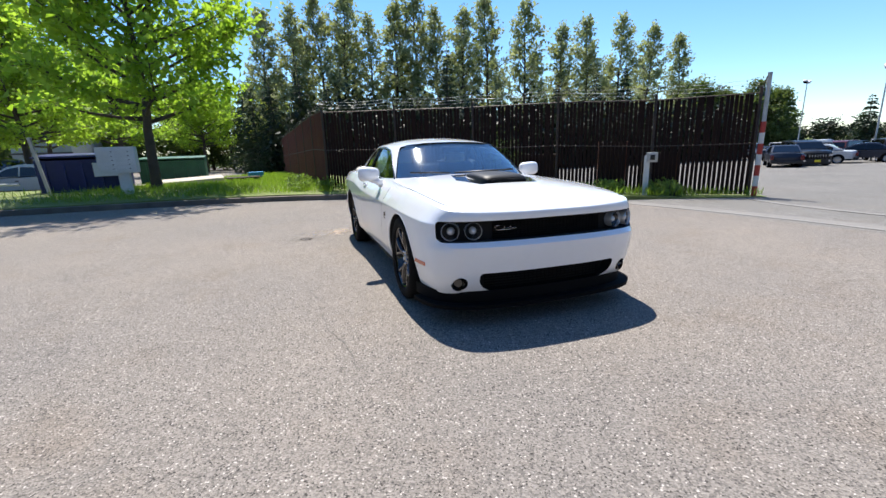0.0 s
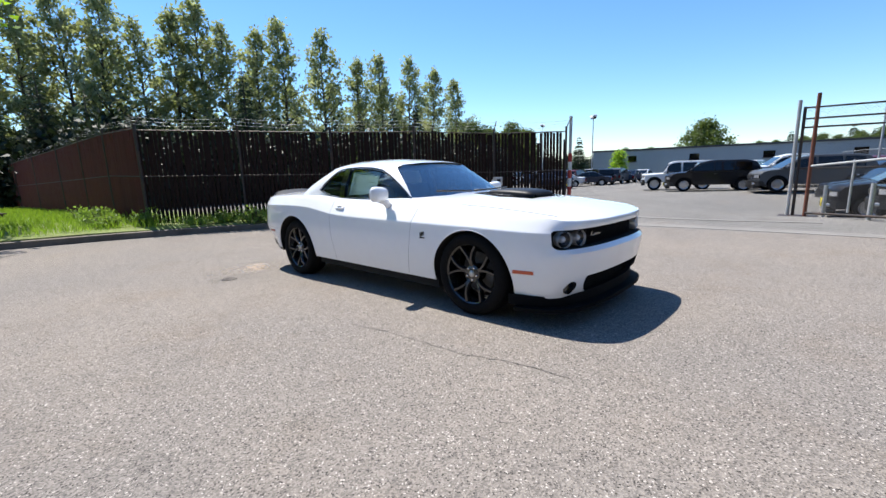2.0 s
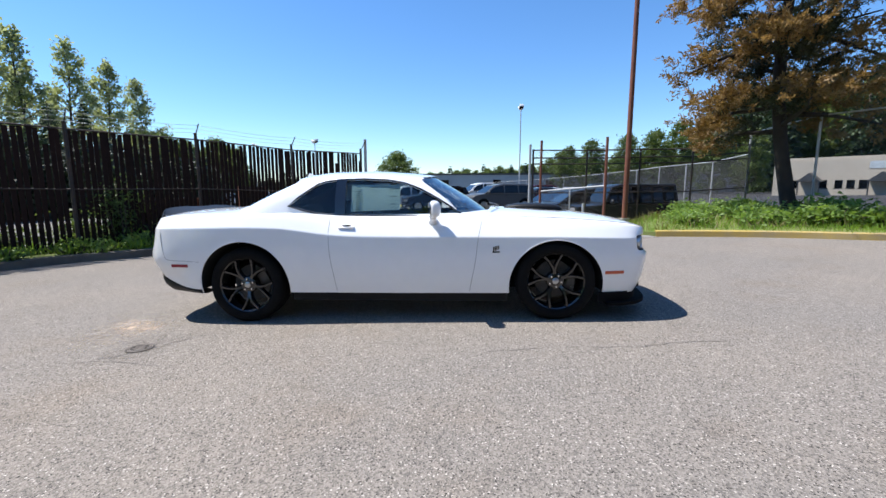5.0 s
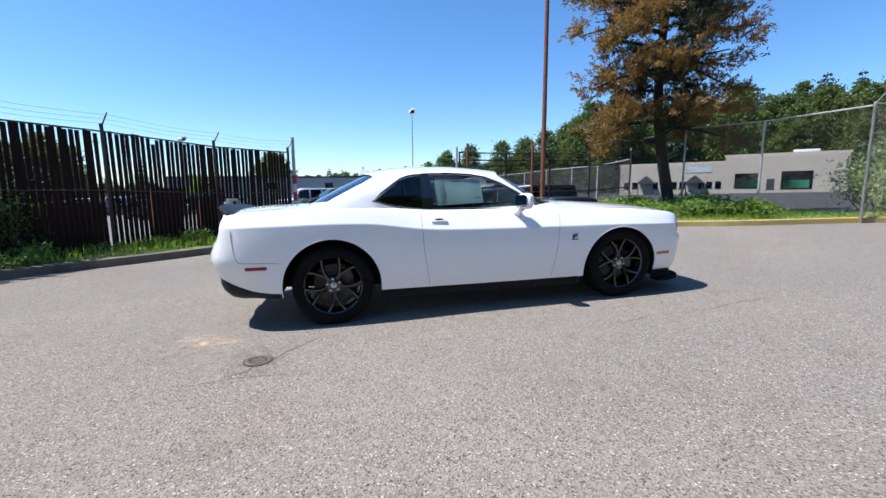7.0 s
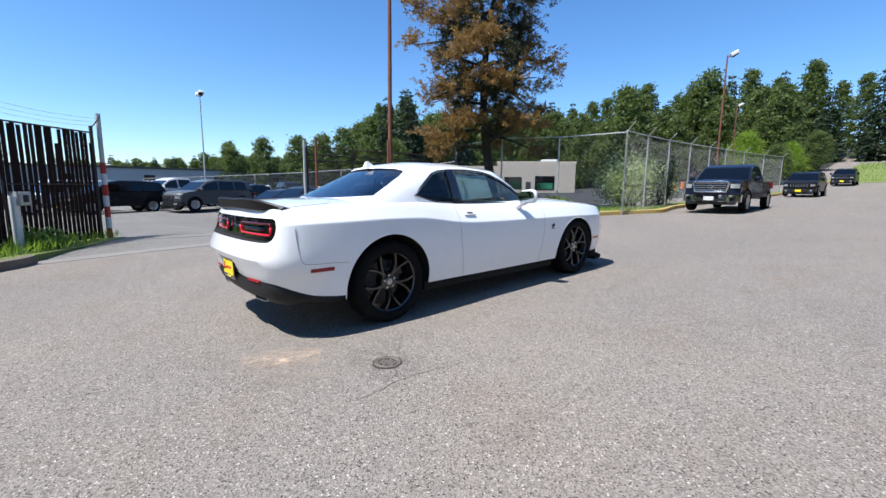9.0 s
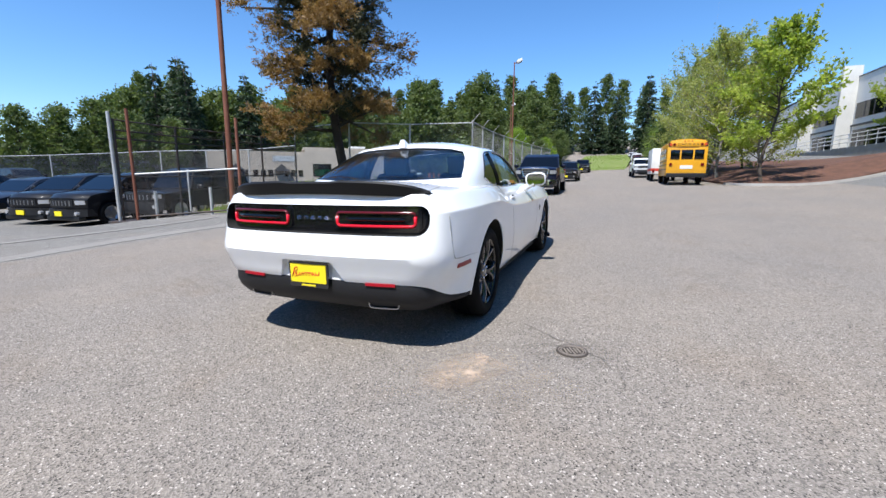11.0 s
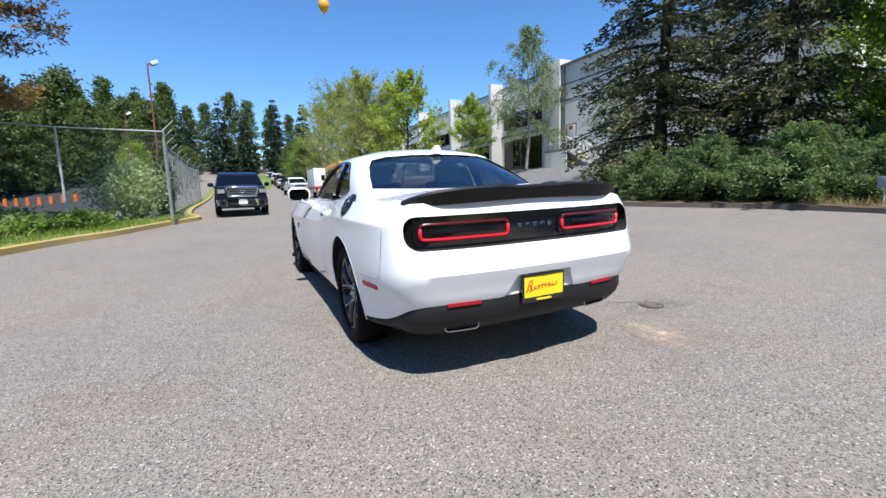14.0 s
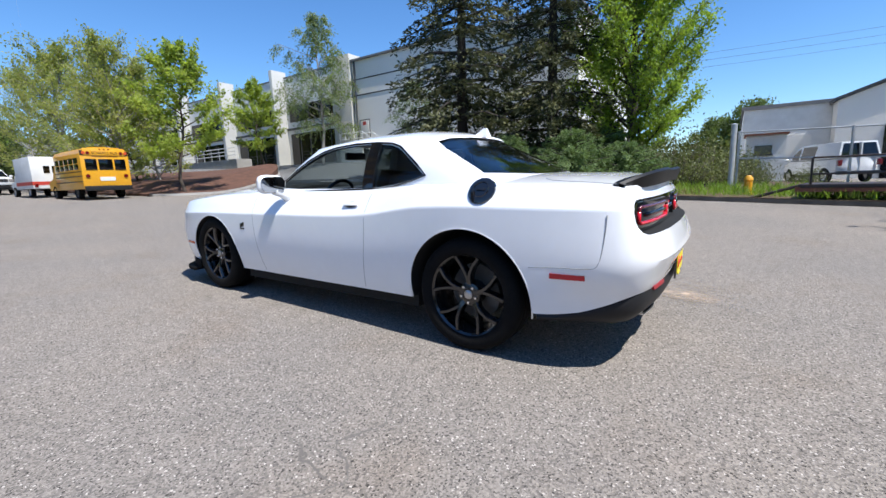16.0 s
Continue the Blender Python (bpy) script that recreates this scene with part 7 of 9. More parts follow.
for k in range(4):
    y0, y1 = FINS[k + 1][1], FINS[k][0]
    for z0, z1 in ((3.2, 6.3), (7.5, 9.1)):
        win = part("window", box(bmesh.new(), -25.8, -25.68, y0 + 0.5, y1 - 0.4, z0, z1), GLASS_DARK, block, "dark ribbon window", 0)
        for f in (0.2, 0.4, 0.6, 0.8):
            yy = y0 + 0.5 + (y1 - y0 - 0.9) * f
            part("mullion", box(bmesh.new(), -25.68, -25.64, yy - 0.04, yy + 0.04, z0, z1), TRIM, win, "", 0)
    part("string_course", box(bmesh.new(), -25.75, -25.62, y0, y1, 6.7, 6.9), TRIM, block, "dark band", 0)
part("drain_pipe", rod(bmesh.new(), (-24.5, -24.6, 2.5), (-24.5, -24.6, 11.3), 0.07, None, 10), TRIM, block, "dark downpipe", 50)
door_ob = part("door", box(bmesh.new(), -24.62, -24.52, -24.3, -23.3, 4.35, 6.4, 0.01), PILASTER, block, "pale exit door")
part("door_frame", box(bmesh.new(), -24.62, -24.56, -24.38, -23.22, 4.35, 6.48), TRIM, door_ob, "dark frame", 0)
part("door_handle", box(bmesh.new(), -24.52, -24.47, -23.45, -23.38, 5.3, 5.45, 0.01), STEEL, door_ob, "", 0)
part("exit_sign", box(bmesh.new(), -24.525, -24.505, -24.0, -23.6, 6.0, 6.3), RED_PAINT, door_ob, "small red sign", 0)
stair = thing("outside_stairs", "concrete outside stairs with white pipe rails", "stairs")
box_bm = box(bmesh.new(), -24.6, -23.2, -25.6, -22.9, 4.12, 4.32)
part("landing", box_bm, CONCRETE, stair, "", 0)
for k in range(9):
    y0 = -22.9 + 0.28 * k
    part("step", box(bmesh.new(), -24.5, -23.3, y0, y0 + 0.3, 3.95 - 0.17 * k, 4.12 - 0.17 * k), CONCRETE, stair, "", 0)
for xx in (-23.25, -24.5):
    for h in (0.5, 1.0):
        pipe_part("hand_rail", (xx, -25.6, 4.3 + h), (xx, -22.9, 4.3 + h), 0.03, WHITE_PAINT, stair)
        pipe_part("hand_rail", (xx, -22.9, 4.3 + h), (xx, -20.4, 2.75 + h), 0.03, WHITE_PAINT, stair)
    for k in range(5):
        yy = -25.6 + 0.675 * k
        pipe_part("baluster", (xx, yy, 4.2), (xx, yy, 5.3), 0.022, WHITE_PAINT, stair)
    for k in range(4):
        yy = -22.3 + 0.62 * k
        pipe_part("baluster", (xx, yy, 3.9 - 0.38 * k), (xx, yy, 4.95 - 0.38 * k), 0.022, WHITE_PAINT, stair)
part("side_wall", box(bmesh.new(), -23.3, -23.2, -25.6, -22.9, 2.2, 4.12), PALE_WALL, stair, "", 0)
rampway = thing("access_ramp", "concrete ramp with white pipe railings", "ramp")
part("slab", box(bmesh.new(), -22.6, -21.0, -62, -38, 2.2, 3.9), CONCRETE, rampway, "", 0)
for h in (0.4, 0.75, 1.1):
    pipe_part("hand_rail", (-20.95, -62, 3.9 + h), (-20.95, -38, 3.9 + h), 0.035, WHITE_PAINT, rampway)
for k in range(17):
    pipe_part("baluster", (-20.95, -62 + 1.5 * k, 3.8), (-20.95, -62 + 1.5 * k, 5.05), 0.03, WHITE_PAINT, rampway)


def shed(name, label, corners, z0, z1, wall_mat, windows=(), parapet=None, category="building", depth=18.0):
    """A long flat-roofed hall along a line; windows: (from, to, low, high, material) along the front, in metres."""
    (xa, ya), (xb, yb) = corners
    length, turn = math.dist((xa, ya), (xb, yb)), math.atan2(yb - ya, xb - xa)
    root = thing(name, label, category, Matrix.Translation((xa, ya, 0)) @ Matrix.Rotation(turn, 4, "Z"))
    wall = part("wall", box(bmesh.new(), 0, length, 0.0, depth, z0, z1), wall_mat, root, "", 0)
    part("roof", box(bmesh.new(), -0.15, length + 0.15, -0.15, depth + 0.15, z1, z1 + 0.25), parapet or ROOFING, root, "", 0)
    for a, b, lo, hi, m, lab in windows:
        w = part("window" if m == GLASS_DARK else "panel", box(bmesh.new(), a, b, -0.05, 0.02, lo, hi), m, root, lab, 0)
        part("sill", box(bmesh.new(), a - 0.1, b + 0.1, -0.1, 0.0, lo - 0.12, lo), TRIM, w, "", 0)
    return root


wins = [(y, y + 1.3, 1.55, 2.45, GLASS_DARK, "small dark window") for y in range(6, 88, 9)]
shed("warehouse", "long low grey-blue metal warehouse with small windows", ((70, 28), (70, -62)), -2.0, 3.3, GREY_WALL, [(*w[:2], *w[2:]) for w in wins], TRIM, depth=22.0)
SIGN = surface("pale_sign", (0.5, 0.55, 0.57), None, 0.6)
GREEN = surface("shop_green", (0.05, 0.3, 0.16), None, 0.5)
# shop front: (from, to, low, high, material, label) in metres along the wall
def shop_window(a, b, lo, hi):
    return [(a, b, lo, hi, GLASS_DARK, "dark shop window"), (a + 0.25, b - 0.2, lo + 0.1, lo + 0.95, GREEN, "green window posters")]


SHOP_A, SHOP_B, SHOP_C = (28.3, -49.0), (36.28, -42.07), (45.0, -34.5)
bwins = shop_window(2.75, 5.4, 0.95, 2.85) + shop_window(7.2, 9.6, 1.05, 2.7) + [(5.95, 6.65, 0.9, 2.05, TRIM, "dark door")]
shop = shed("shop_building", "low beige block shop building with a flat roof", (SHOP_A, SHOP_B), -1.0, 4.6, BEIGE_WALL, bwins, BEIGE_WALL, depth=-14.0)
swins = [(a, a + 0.6, 1.05, 1.85, GLASS_DARK, "small dark window") for a in (0.3, 1.2, 2.0, 4.0, 4.9, 5.8, 7.0, 9.4, 10.4)] + [(1.3, 4.0, 2.95, 3.65, SIGN, "pale shop sign")]
low_shop = shed("shop_building", "lower beige wing of the shop with small windows", (SHOP_B, SHOP_C), -1.0, 3.95, BEIGE_WALL, swins, BEIGE_WALL, depth=-13.0)
for a, b, lo, hi in ((3.1, 3.6, 1.2, 1.7), (3.9, 4.9, 1.3, 1.7), (7.6, 8.1, 1.25, 1.7), (8.4, 9.2, 1.3, 1.6)):
    part("poster", box(bmesh.new(), a, b, -0.06, -0.055, lo, hi), WHITE_PAINT, shop, "pale window poster", 0)
part("roof_unit", box(bmesh.new(), 2.2, 4.4, -3.6, -2.2, 4.85, 5.25, 0.03), WHITE_PAINT, shop, "white roof ventilator")
for k in range(5):
    part("sign_mark", box(bmesh.new(), 1.6 + 0.42 * k, 1.9 + 0.42 * k, -0.065, -0.05, 3.15, 3.45), TRIM, low_shop, "dark letter bar", 0)
t = math.atan2(14.5, 16.7)
for s_ in (2.9, 8.2):
    awning = thing("awning", "dark gabled entrance canopy on the shop front", "canopy", Matrix.Translation((SHOP_B[0] + s_ * math.cos(t), SHOP_B[1] + s_ * math.sin(t), 0)) @ Matrix.Rotation(t, 4, "Z"))
    prism(bm := bmesh.new(), [(-1.0, 1.7), (0, 2.6), (1.0, 1.7)], "y", 0.02, 1.5)
    part("canopy_roof", bm, TRIM, awning, "")
    for sx in (-0.85, 0.85):
        part("canopy_post", rod(bmesh.new(), (sx, 1.35, 0.3), (sx, 1.35, 1.75), 0.06, None, 8), TRIM, awning, "", 50)
# buildings on the west road
shed("pale_shed", "white metal workshop with a low roof", ((-37, 3.2), (-37, 30)), -0.5, 5.4, WHITE_PAINT, [(0.8, 4, 1.0, 3.4, PALE_WALL, "pale roller door")], ROOFING, depth=16)
gable = thing("gabled_hall", "pale grey workshop hall with a gabled front", "building")
prism(bm := bmesh.new(), [(8.2, 0), (8.2, 5.3), (17, 8.7), (26, 5.3), (26, 0)], "x", -36.9, -35.2)
hall = part("wall", bm, PALE_WALL, gable, "pale grey gable wall", 0)
# Solid dark slab stands in for the unlit inside of the doorway.
part("roller_door", box(bmesh.new(), -35.2, -35.12, 10.5, 15, 0.2, 3.6), GLASS_DARK, hall, "dark slab for the shade inside an open doorway", 0)
bm = bmesh.new()
prism(bm, [(8.0, 5.25), (17, 8.75), (17, 8.95), (8.0, 5.45)], "x", -37.0, -35.0)
part("roof_edge", bm, TRIM, gable, "", 0)
hut = thing("site_hut", "small white site hut with a window", "hut")
part("wall", box(bmesh.new(), -29, -27, 3.3, 5.1, -0.1, 2.9), WHITE_PAINT, hut, "", 0)
hw = part("window", box(bmesh.new(), -27.0, -26.94, 3.7, 4.5, 1.85, 2.35), GLASS_DARK, hut, "", 0)
part("window_sill", box(bmesh.new(), -27.0, -26.9, 3.65, 4.55, 1.77, 1.85), TRIM, hw, "", 0)
part("roof", box(bmesh.new(), -29.1, -26.8, 3.2, 5.2, 2.9, 3.0), RUST, hut, "rusty roof edge", 0)
for k in range(9):
    part("siding_board", box(bmesh.new(), -27.0, -26.97, 3.3, 5.1, 0.1 + 0.31 * k, 0.36 + 0.31 * k, m=pose(0, 0, 0)), WHITE_PAINT, hut, "", 0)
far_house = thing("distant_building", "distant grey building behind the trees", "building")
part("wall", box(bmesh.new(), -33, -27, 62, 72, -2, 8.2), GREY_WALL, far_house, "", 0)
part("roof", box(bmesh.new(), -33.3, -26.7, 61.7, 72.3, 8.2, 8.5), ROOFING, far_house, "", 0)
for k in range(3):
    part("cornice", box(bmesh.new(), -33.1, -26.9, 61.8, 62.0, 2 + 2.2 * k, 2.2 + 2.2 * k), TRIM, far_house, "", 0)
for k in range(3):
    wires = thing("power_line", "thin power line across the sky", "cable")
    bm = bmesh.new()
    tube(bm, [(-60, -30 + 6 * j, 13.2 + 0.8 * k + 0.02 * (j - 9) ** 2) for j in range(19)], 0.013, 4)
    part("cable", bm, TRIM, wires, "", 60)


# ---- vehicles ----
def mini_wheel(r, width, rim):
    bm = bmesh.new()
    lathe(bm, [(r * 0.66, 0.0), (r * 0.72, 0.012), (r * 0.93, 0.012), (r, -0.02), (r, -width + 0.02), (r * 0.93, -width)], 22, "x")
    w = part("wheel", bm, RUBBER, None, "black tyre", 40)
    bm = bmesh.new()
    lathe(bm, [(0.0, -0.02), (r * 0.18, -0.02), (r * 0.2, -0.04), (r * 0.5, -0.055), (r * 0.6, -0.02), (r * 0.67, 0.0)], 20, "x")
    part("rim", bm, rim, w, "alloy rim", 40)
    for k in range(5):
        a = k * math.tau / 5
        bm = bmesh.new()
        box(bm, -0.05, -0.012, r * 0.15, r * 0.62, -r * 0.09, r * 0.09, m=Matrix.Rotation(a, 4, "X"))
        part("spoke", bm, rim, w, "", 0)
    return w


PAINT = {}


def paint(rgb):
    if rgb not in PAINT:
        PAINT[rgb] = surface("car_paint", rgb, tuple(c * 0.92 for c in rgb), 0.5, scale=1.5, fine=40, bump=0.0, coat=0.45, spec=0.1)
    return PAINT[rgb]


SHAPES = {
    # lower side outline (y, z), roof outline (y, z), length, width, wheel radius, axle places
    "suv": ([(-2.28, 0.36), (-2.38, 0.62), (-2.36, 0.9), (-2.22, 1.03), (-1.8, 1.1), (-1.2, 1.15), (2.2, 1.16), (2.34, 0.95), (2.32, 0.4)], [(-1.35, 1.11), (-0.6, 1.62), (0.0, 1.73), (1.5, 1.72), (1.95, 1.62), (2.25, 1.13)], 1.9, 0.37, (-1.42, 1.42)),
    "sedan": ([(-2.35, 0.35), (-2.42, 0.55), (-2.36, 0.74), (-1.15, 0.92), (1.75, 0.98), (2.3, 0.95), (2.4, 0.7), (2.36, 0.38)], [(-1.25, 0.90), (-0.45, 1.36), (0.1, 1.45), (0.75, 1.42), (1.65, 0.98)], 1.82, 0.33, (-1.4, 1.38)),
    "boxy": ([(-2.1, 0.5), (-2.18, 0.7), (-2.14, 1.02), (-0.85, 1.10), (2.0, 1.12), (2.05, 0.9), (2.05, 0.5)], [(-0.9, 1.08), (-0.55, 1.72), (-0.2, 1.82), (1.95, 1.82), (2.03, 1.11)], 1.86, 0.4, (-1.38, 1.32)),
    "pickup": ([(-2.76, 0.5), (-2.82, 0.72), (-2.80, 1.15), (-2.74, 1.21), (-2.58, 1.26), (-1.35, 1.30), (0.98, 1.27), (1.02, 1.22), (2.85, 1.25), (2.88, 0.95), (2.85, 0.62)], [(-1.45, 1.24), (-0.75, 1.80), (-0.25, 1.92), (0.55, 1.90), (0.98, 1.26)], 2.02, 0.42, (-1.75, 1.85)),
    "van": ([(-2.7, 0.45), (-2.78, 0.7), (-2.7, 1.05), (-1.9, 1.22), (2.55, 1.25), (2.6, 0.8), (2.58, 0.45)], [(-2.0, 1.2), (-1.25, 1.9), (-0.8, 2.05), (2.4, 2.05), (2.55, 1.24)], 2.0, 0.36, (-1.75, 1.6)),
}


def vehicle(kind, rgb, label, category="car", rim=None, name="parked_car", plate=None, detail=False):
    """A parked motor vehicle, front towards -y."""
    low, high, width, r, axles = SHAPES[kind]
    hw = width / 2
    root = thing(name, label, category)
    bm = bmesh.new()

    def skin(p, s):
        taper = 1 - 0.10 * ease((abs(p[0]) - 1.7) / 0.9) - 0.05 * ease((p[1] - 0.8) / 0.5) - 0.06 * ease((0.55 - p[1]) / 0.3)
        return hw * taper * s
    fine = wide(low)
    y_lo, y_hi, z_lo = min(p[0] for p in low), max(p[0] for p in low), low[0][1]
    rings = []
    for f in (-1, -0.93, -0.8, -0.55, -0.25, 0, 0.25, 0.55, 0.8, 0.93, 1):
        ring = []
        for y, z in fine:
            ends = ease((abs(y) - 1.5) / 0.9)
            py = y - math.copysign(0.26 * ends * abs(f) ** 3, y)
            pz = z - (0.06 * abs(f) ** 3 if z > z_lo + 0.35 else 0.0)
            ring.append(bm.verts.new((skin((y, z), 1) * f, py, pz)))
        rings.append(ring)
    n = len(fine)
    for p, q in zip(rings, rings[1:]):
        for k in range(n):
            bm.faces.new((p[k], p[(k + 1) % n], q[(k + 1) % n], q[k]))
    bm.faces.new(rings[0])
    bm.faces.new(rings[-1])
    bmesh.ops.recalc_face_normals(bm, faces=bm.faces[:])
    bmesh.ops.remove_doubles(bm, verts=bm.verts[:], dist=0.002)
    bmesh.ops.triangulate(bm, faces=[f for f in bm.faces if len(f.verts) > 4])
    bmesh.ops.recalc_face_normals(bm, faces=bm.faces[:])
    body = part("body", bm, [paint(rgb), DEEP], root, "painted body", 35)
    for y in axles:
        for s in (-1, 1):
            t = bmesh.new()
            prism(t, [(y + r * 1.17 * math.cos(radians(a)), max(0.0, r * 1.17 * math.sin(radians(a))) + r) for a in range(0, 181, 15)] + [(y - r * 1.17, -0.1), (y + r * 1.17, -0.1)], "x", (hw - 0.32) * s, (hw + 0.2) * s)
            t = tool(t, [paint(rgb), DEEP])
            darken(t, 1)
            carve(body, t)
    resharpen(body, 35)
    fy = low[1][0]

    def nose_back(x):
        return 0.26 * ease((abs(fy) - 1.5) / 0.9) * min(1.05, abs(x) / (hw * 0.9)) ** 3

    def nose_slab(x0, x1, z0, z1, out, deep, n=7):
        """A slab that follows the rounded nose."""
        b = bmesh.new()
        cols = []
        for x in np.linspace(x0, x1, n):
            y = fy + nose_back(x) - out
            cols.append([b.verts.new(v) for v in ((x, y, z0), (x, y, z1), (x, y + deep, z1), (x, y + deep, z0))])
        for p, q in zip(cols, cols[1:]):
            for k in range(4):
                b.faces.new((p[k], p[(k + 1) % 4], q[(k + 1) % 4], q[k]))
        b.faces.new(cols[0])
        b.faces.new(cols[-1])
        bmesh.ops.recalc_face_normals(b, faces=b.faces[:])
        return b
    # cabin in body colour with separate panes set into it
    zt, zb = max(p[1] for p in high), min(p[1] for p in high)

    def lean(p, s, extra=0.0):
        f = (p[1] - zb) / (zt - zb)
        return (hw * 0.93 - 0.17 * f + extra) * s

    def line_z(y):
        return float(np.interp(y, [p[0] for p in high], [p[1] for p in high]))
    cab = prism(bmesh.new(), wide(high), "x", lambda p: lean(p, -1), lambda p: lean(p, 1))
    bmesh.ops.bevel(cab, geom=[e for e in cab.edges if len(e.link_faces) == 2 and e.calc_face_angle(0) > 1.2], offset=0.05, segments=2, affect="EDGES", profile=0.6)
    part("cabin", cab, paint(rgb), root, "painted roof and pillars", 40)

    def pane_between(a, b, name, inset):
        """A pane on the slope from a to b of the side outline, inset from the pillars."""
        d = Vector((b[0] - a[0], b[1] - a[1])).normalized()
        up = Vector((-d.y, d.x)) if d.x * d.y >= 0 or d.x > 0 else Vector((d.y, -d.x))
        up = up if up.y > 0 else -up
        bm = bmesh.new()
        v = []
        for f in (0.06, 0.5, 0.9):
            y, z = a[0] + (b[0] - a[0]) * f, a[1] + (b[1] - a[1]) * f
            for o in (-0.02, 0.008):
                for s in (-1, 1):
                    v.append(bm.verts.new((lean((y, z), s, -inset), y + up.x * o, z + up.y * o)))
        bmesh.ops.convex_hull(bm, input=v)
        part(name, bm, GLASS_DARK, root, "dark window glass", 40)
    pane_between(high[0], high[1], "windscreen", 0.06)
    pane_between(high[-1], high[-2], "rear_window", 0.1)
    ends = {"pickup": [(-1.05, -0.28), (-0.2, 0.52)], "van": [(-1.6, -0.9), (-0.75, 0.55), (0.7, 2.2)], "sedan": [(-0.85, 0.12), (0.2, 1.05)], "boxy": [(-0.68, 0.1), (0.2, 0.95), (1.05, 1.85)], "suv": [(-0.95, -0.02), (0.07, 0.95), (1.03, 1.75)]}[kind]
    for s in (-1, 1):
        for y0, y1 in ends:
            if kind == "van" and y0 > 0:
                continue
            ys = np.linspace(y0, y1, 7)
            outline = [(y, zb + 0.05) for y in ys] + [(y, max(zb + 0.06, line_z(y) - 0.1)) for y in ys[::-1]]
            part("side_window", prism(bmesh.new(), outline, "x", lambda p: lean(p, s, -0.02), lambda p: lean(p, s, 0.006)), GLASS_DARK, root, "dark side window", 0)
        bm = bmesh.new()
        bmesh.ops.create_icosphere(bm, subdivisions=2, radius=0.5, matrix=pose((hw + 0.09) * s, high[0][0] + 0.25, zb + 0.08) @ Matrix.Diagonal((0.24, 0.13, 0.2, 1)))
        part("door_mirror", bm, paint(rgb) if kind != "boxy" else BLACK, root, "", 60)
        part("door_handle", box(bmesh.new(), s * hw * 0.985 - 0.015, s * hw * 0.985 + 0.012, 0.0, 0.16, zb - 0.16, zb - 0.12, 0.008), CHROME if detail else BLACK, root, "")
        by = max(p[0] for p in low)
        zl = low[2][1] - 0.15
        hl = 0.105 if detail else 0.085
        xa, xb = sorted((s * hw * 0.60, s * hw * 0.9))
        lamp = part("headlight", nose_slab(xa, xb, zl - hl, zl + hl, 0.012, 0.12), GLOSS_BLACK, root, "dark headlight housing", 40)
        part("headlight_lens", nose_slab(xa + 0.025, xb - 0.025, zl - hl * 0.75, zl + hl * 0.8, 0.02, 0.06), LAMP_CLEAR, lamp, "clear lens", 40)
        part("fog_lamp", rod(bmesh.new(), (s * hw * 0.70, fy + 0.0, low[0][1] + 0.04), (s * hw * 0.70, fy + 0.12, low[0][1] + 0.04), 0.06, None, 12), GLOSS_BLACK if detail else LAMP_CLEAR, root, "", 40)
        part("tail_light", box(bmesh.new(), s * hw * 0.84 - 0.09, s * hw * 0.84 + 0.09, by - 0.12, by + 0.012, zl - 0.05, zl + 0.25, 0.02), LAMP_RED, root, "red tail light", 40)
    gz0, gz1 = (low[2][1] - 0.36, low[2][1] + 0.02) if detail else (low[2][1] - 0.28, low[2][1] - 0.07)
    g = part("grille", nose_slab(-hw * 0.54, hw * 0.54, gz0, gz1, 0.01, 0.1, 9), BLACK, root, "dark grille", 40)
    if detail:
        frame_line = wide([(-hw * 0.5, gz1), (hw * 0.5, gz1), (hw * 0.57, gz1 - 0.05), (hw * 0.5, gz0), (-hw * 0.5, gz0), (-hw * 0.57, gz1 - 0.05)])
        part("grille_frame", tube(bmesh.new(), [(x, fy + nose_back(x) - 0.012, z) for x, z in frame_line], 0.042, 8, True), CHROME, g, "chrome grille surround", 50)
        for k in range(4):
            z = gz0 + (gz1 - gz0) * (k + 1) / 5
            part("grille_bar", nose_slab(-hw * 0.49, hw * 0.49, z - 0.012, z + 0.012, 0.025, 0.03, 9), ALLOY, g, "", 0)
        part("grille_badge", tube(bmesh.new(), [(0.085 * math.cos(u), fy - 0.035, (gz0 + gz1) / 2 + 0.06 * math.sin(u)) for u in np.linspace(0, math.tau, 17)[:-1]], 0.016, 6, True), CHROME, g, "oval chrome badge", 60)
    else:
        for k in range(7):
            xk = -hw * 0.45 + hw * 0.9 * k / 6
            part("grille_bar", nose_slab(xk - 0.014, xk + 0.014, gz0 + 0.03, gz1 - 0.03, 0.02, 0.03, 2), ALLOY, g, "", 0)
    zb0 = low[0][1]
    bumper = part("front_bumper", nose_slab(-hw * 0.93, hw * 0.93, zb0 - 0.1 if detail else zb0 - 0.06, zb0 + 0.17, 0.055, 0.3, 15), CHROME if detail else BLACK, root, "chrome bumper" if detail else "dark bumper", 40)
    if detail:
        part("bumper_intake", nose_slab(-hw * 0.5, hw * 0.5, zb0 - 0.07, zb0 + 0.03, 0.062, 0.05, 9), BLACK, bumper, "dark intake", 40)
        for s in (-1, 1):
            part("bumper_recess", nose_slab(*sorted((s * hw * 0.62, s * hw * 0.8)), zb0 - 0.05, zb0 + 0.08, 0.062, 0.05, 5), BLACK, bumper, "dark lamp recess", 40)
    part("air_dam", box(bmesh.new(), -hw * 0.8, hw * 0.8, fy + 0.03, fy + 0.25, zb0 - 0.2, zb0 - 0.05, 0.03), BLACK, root, "", 40)
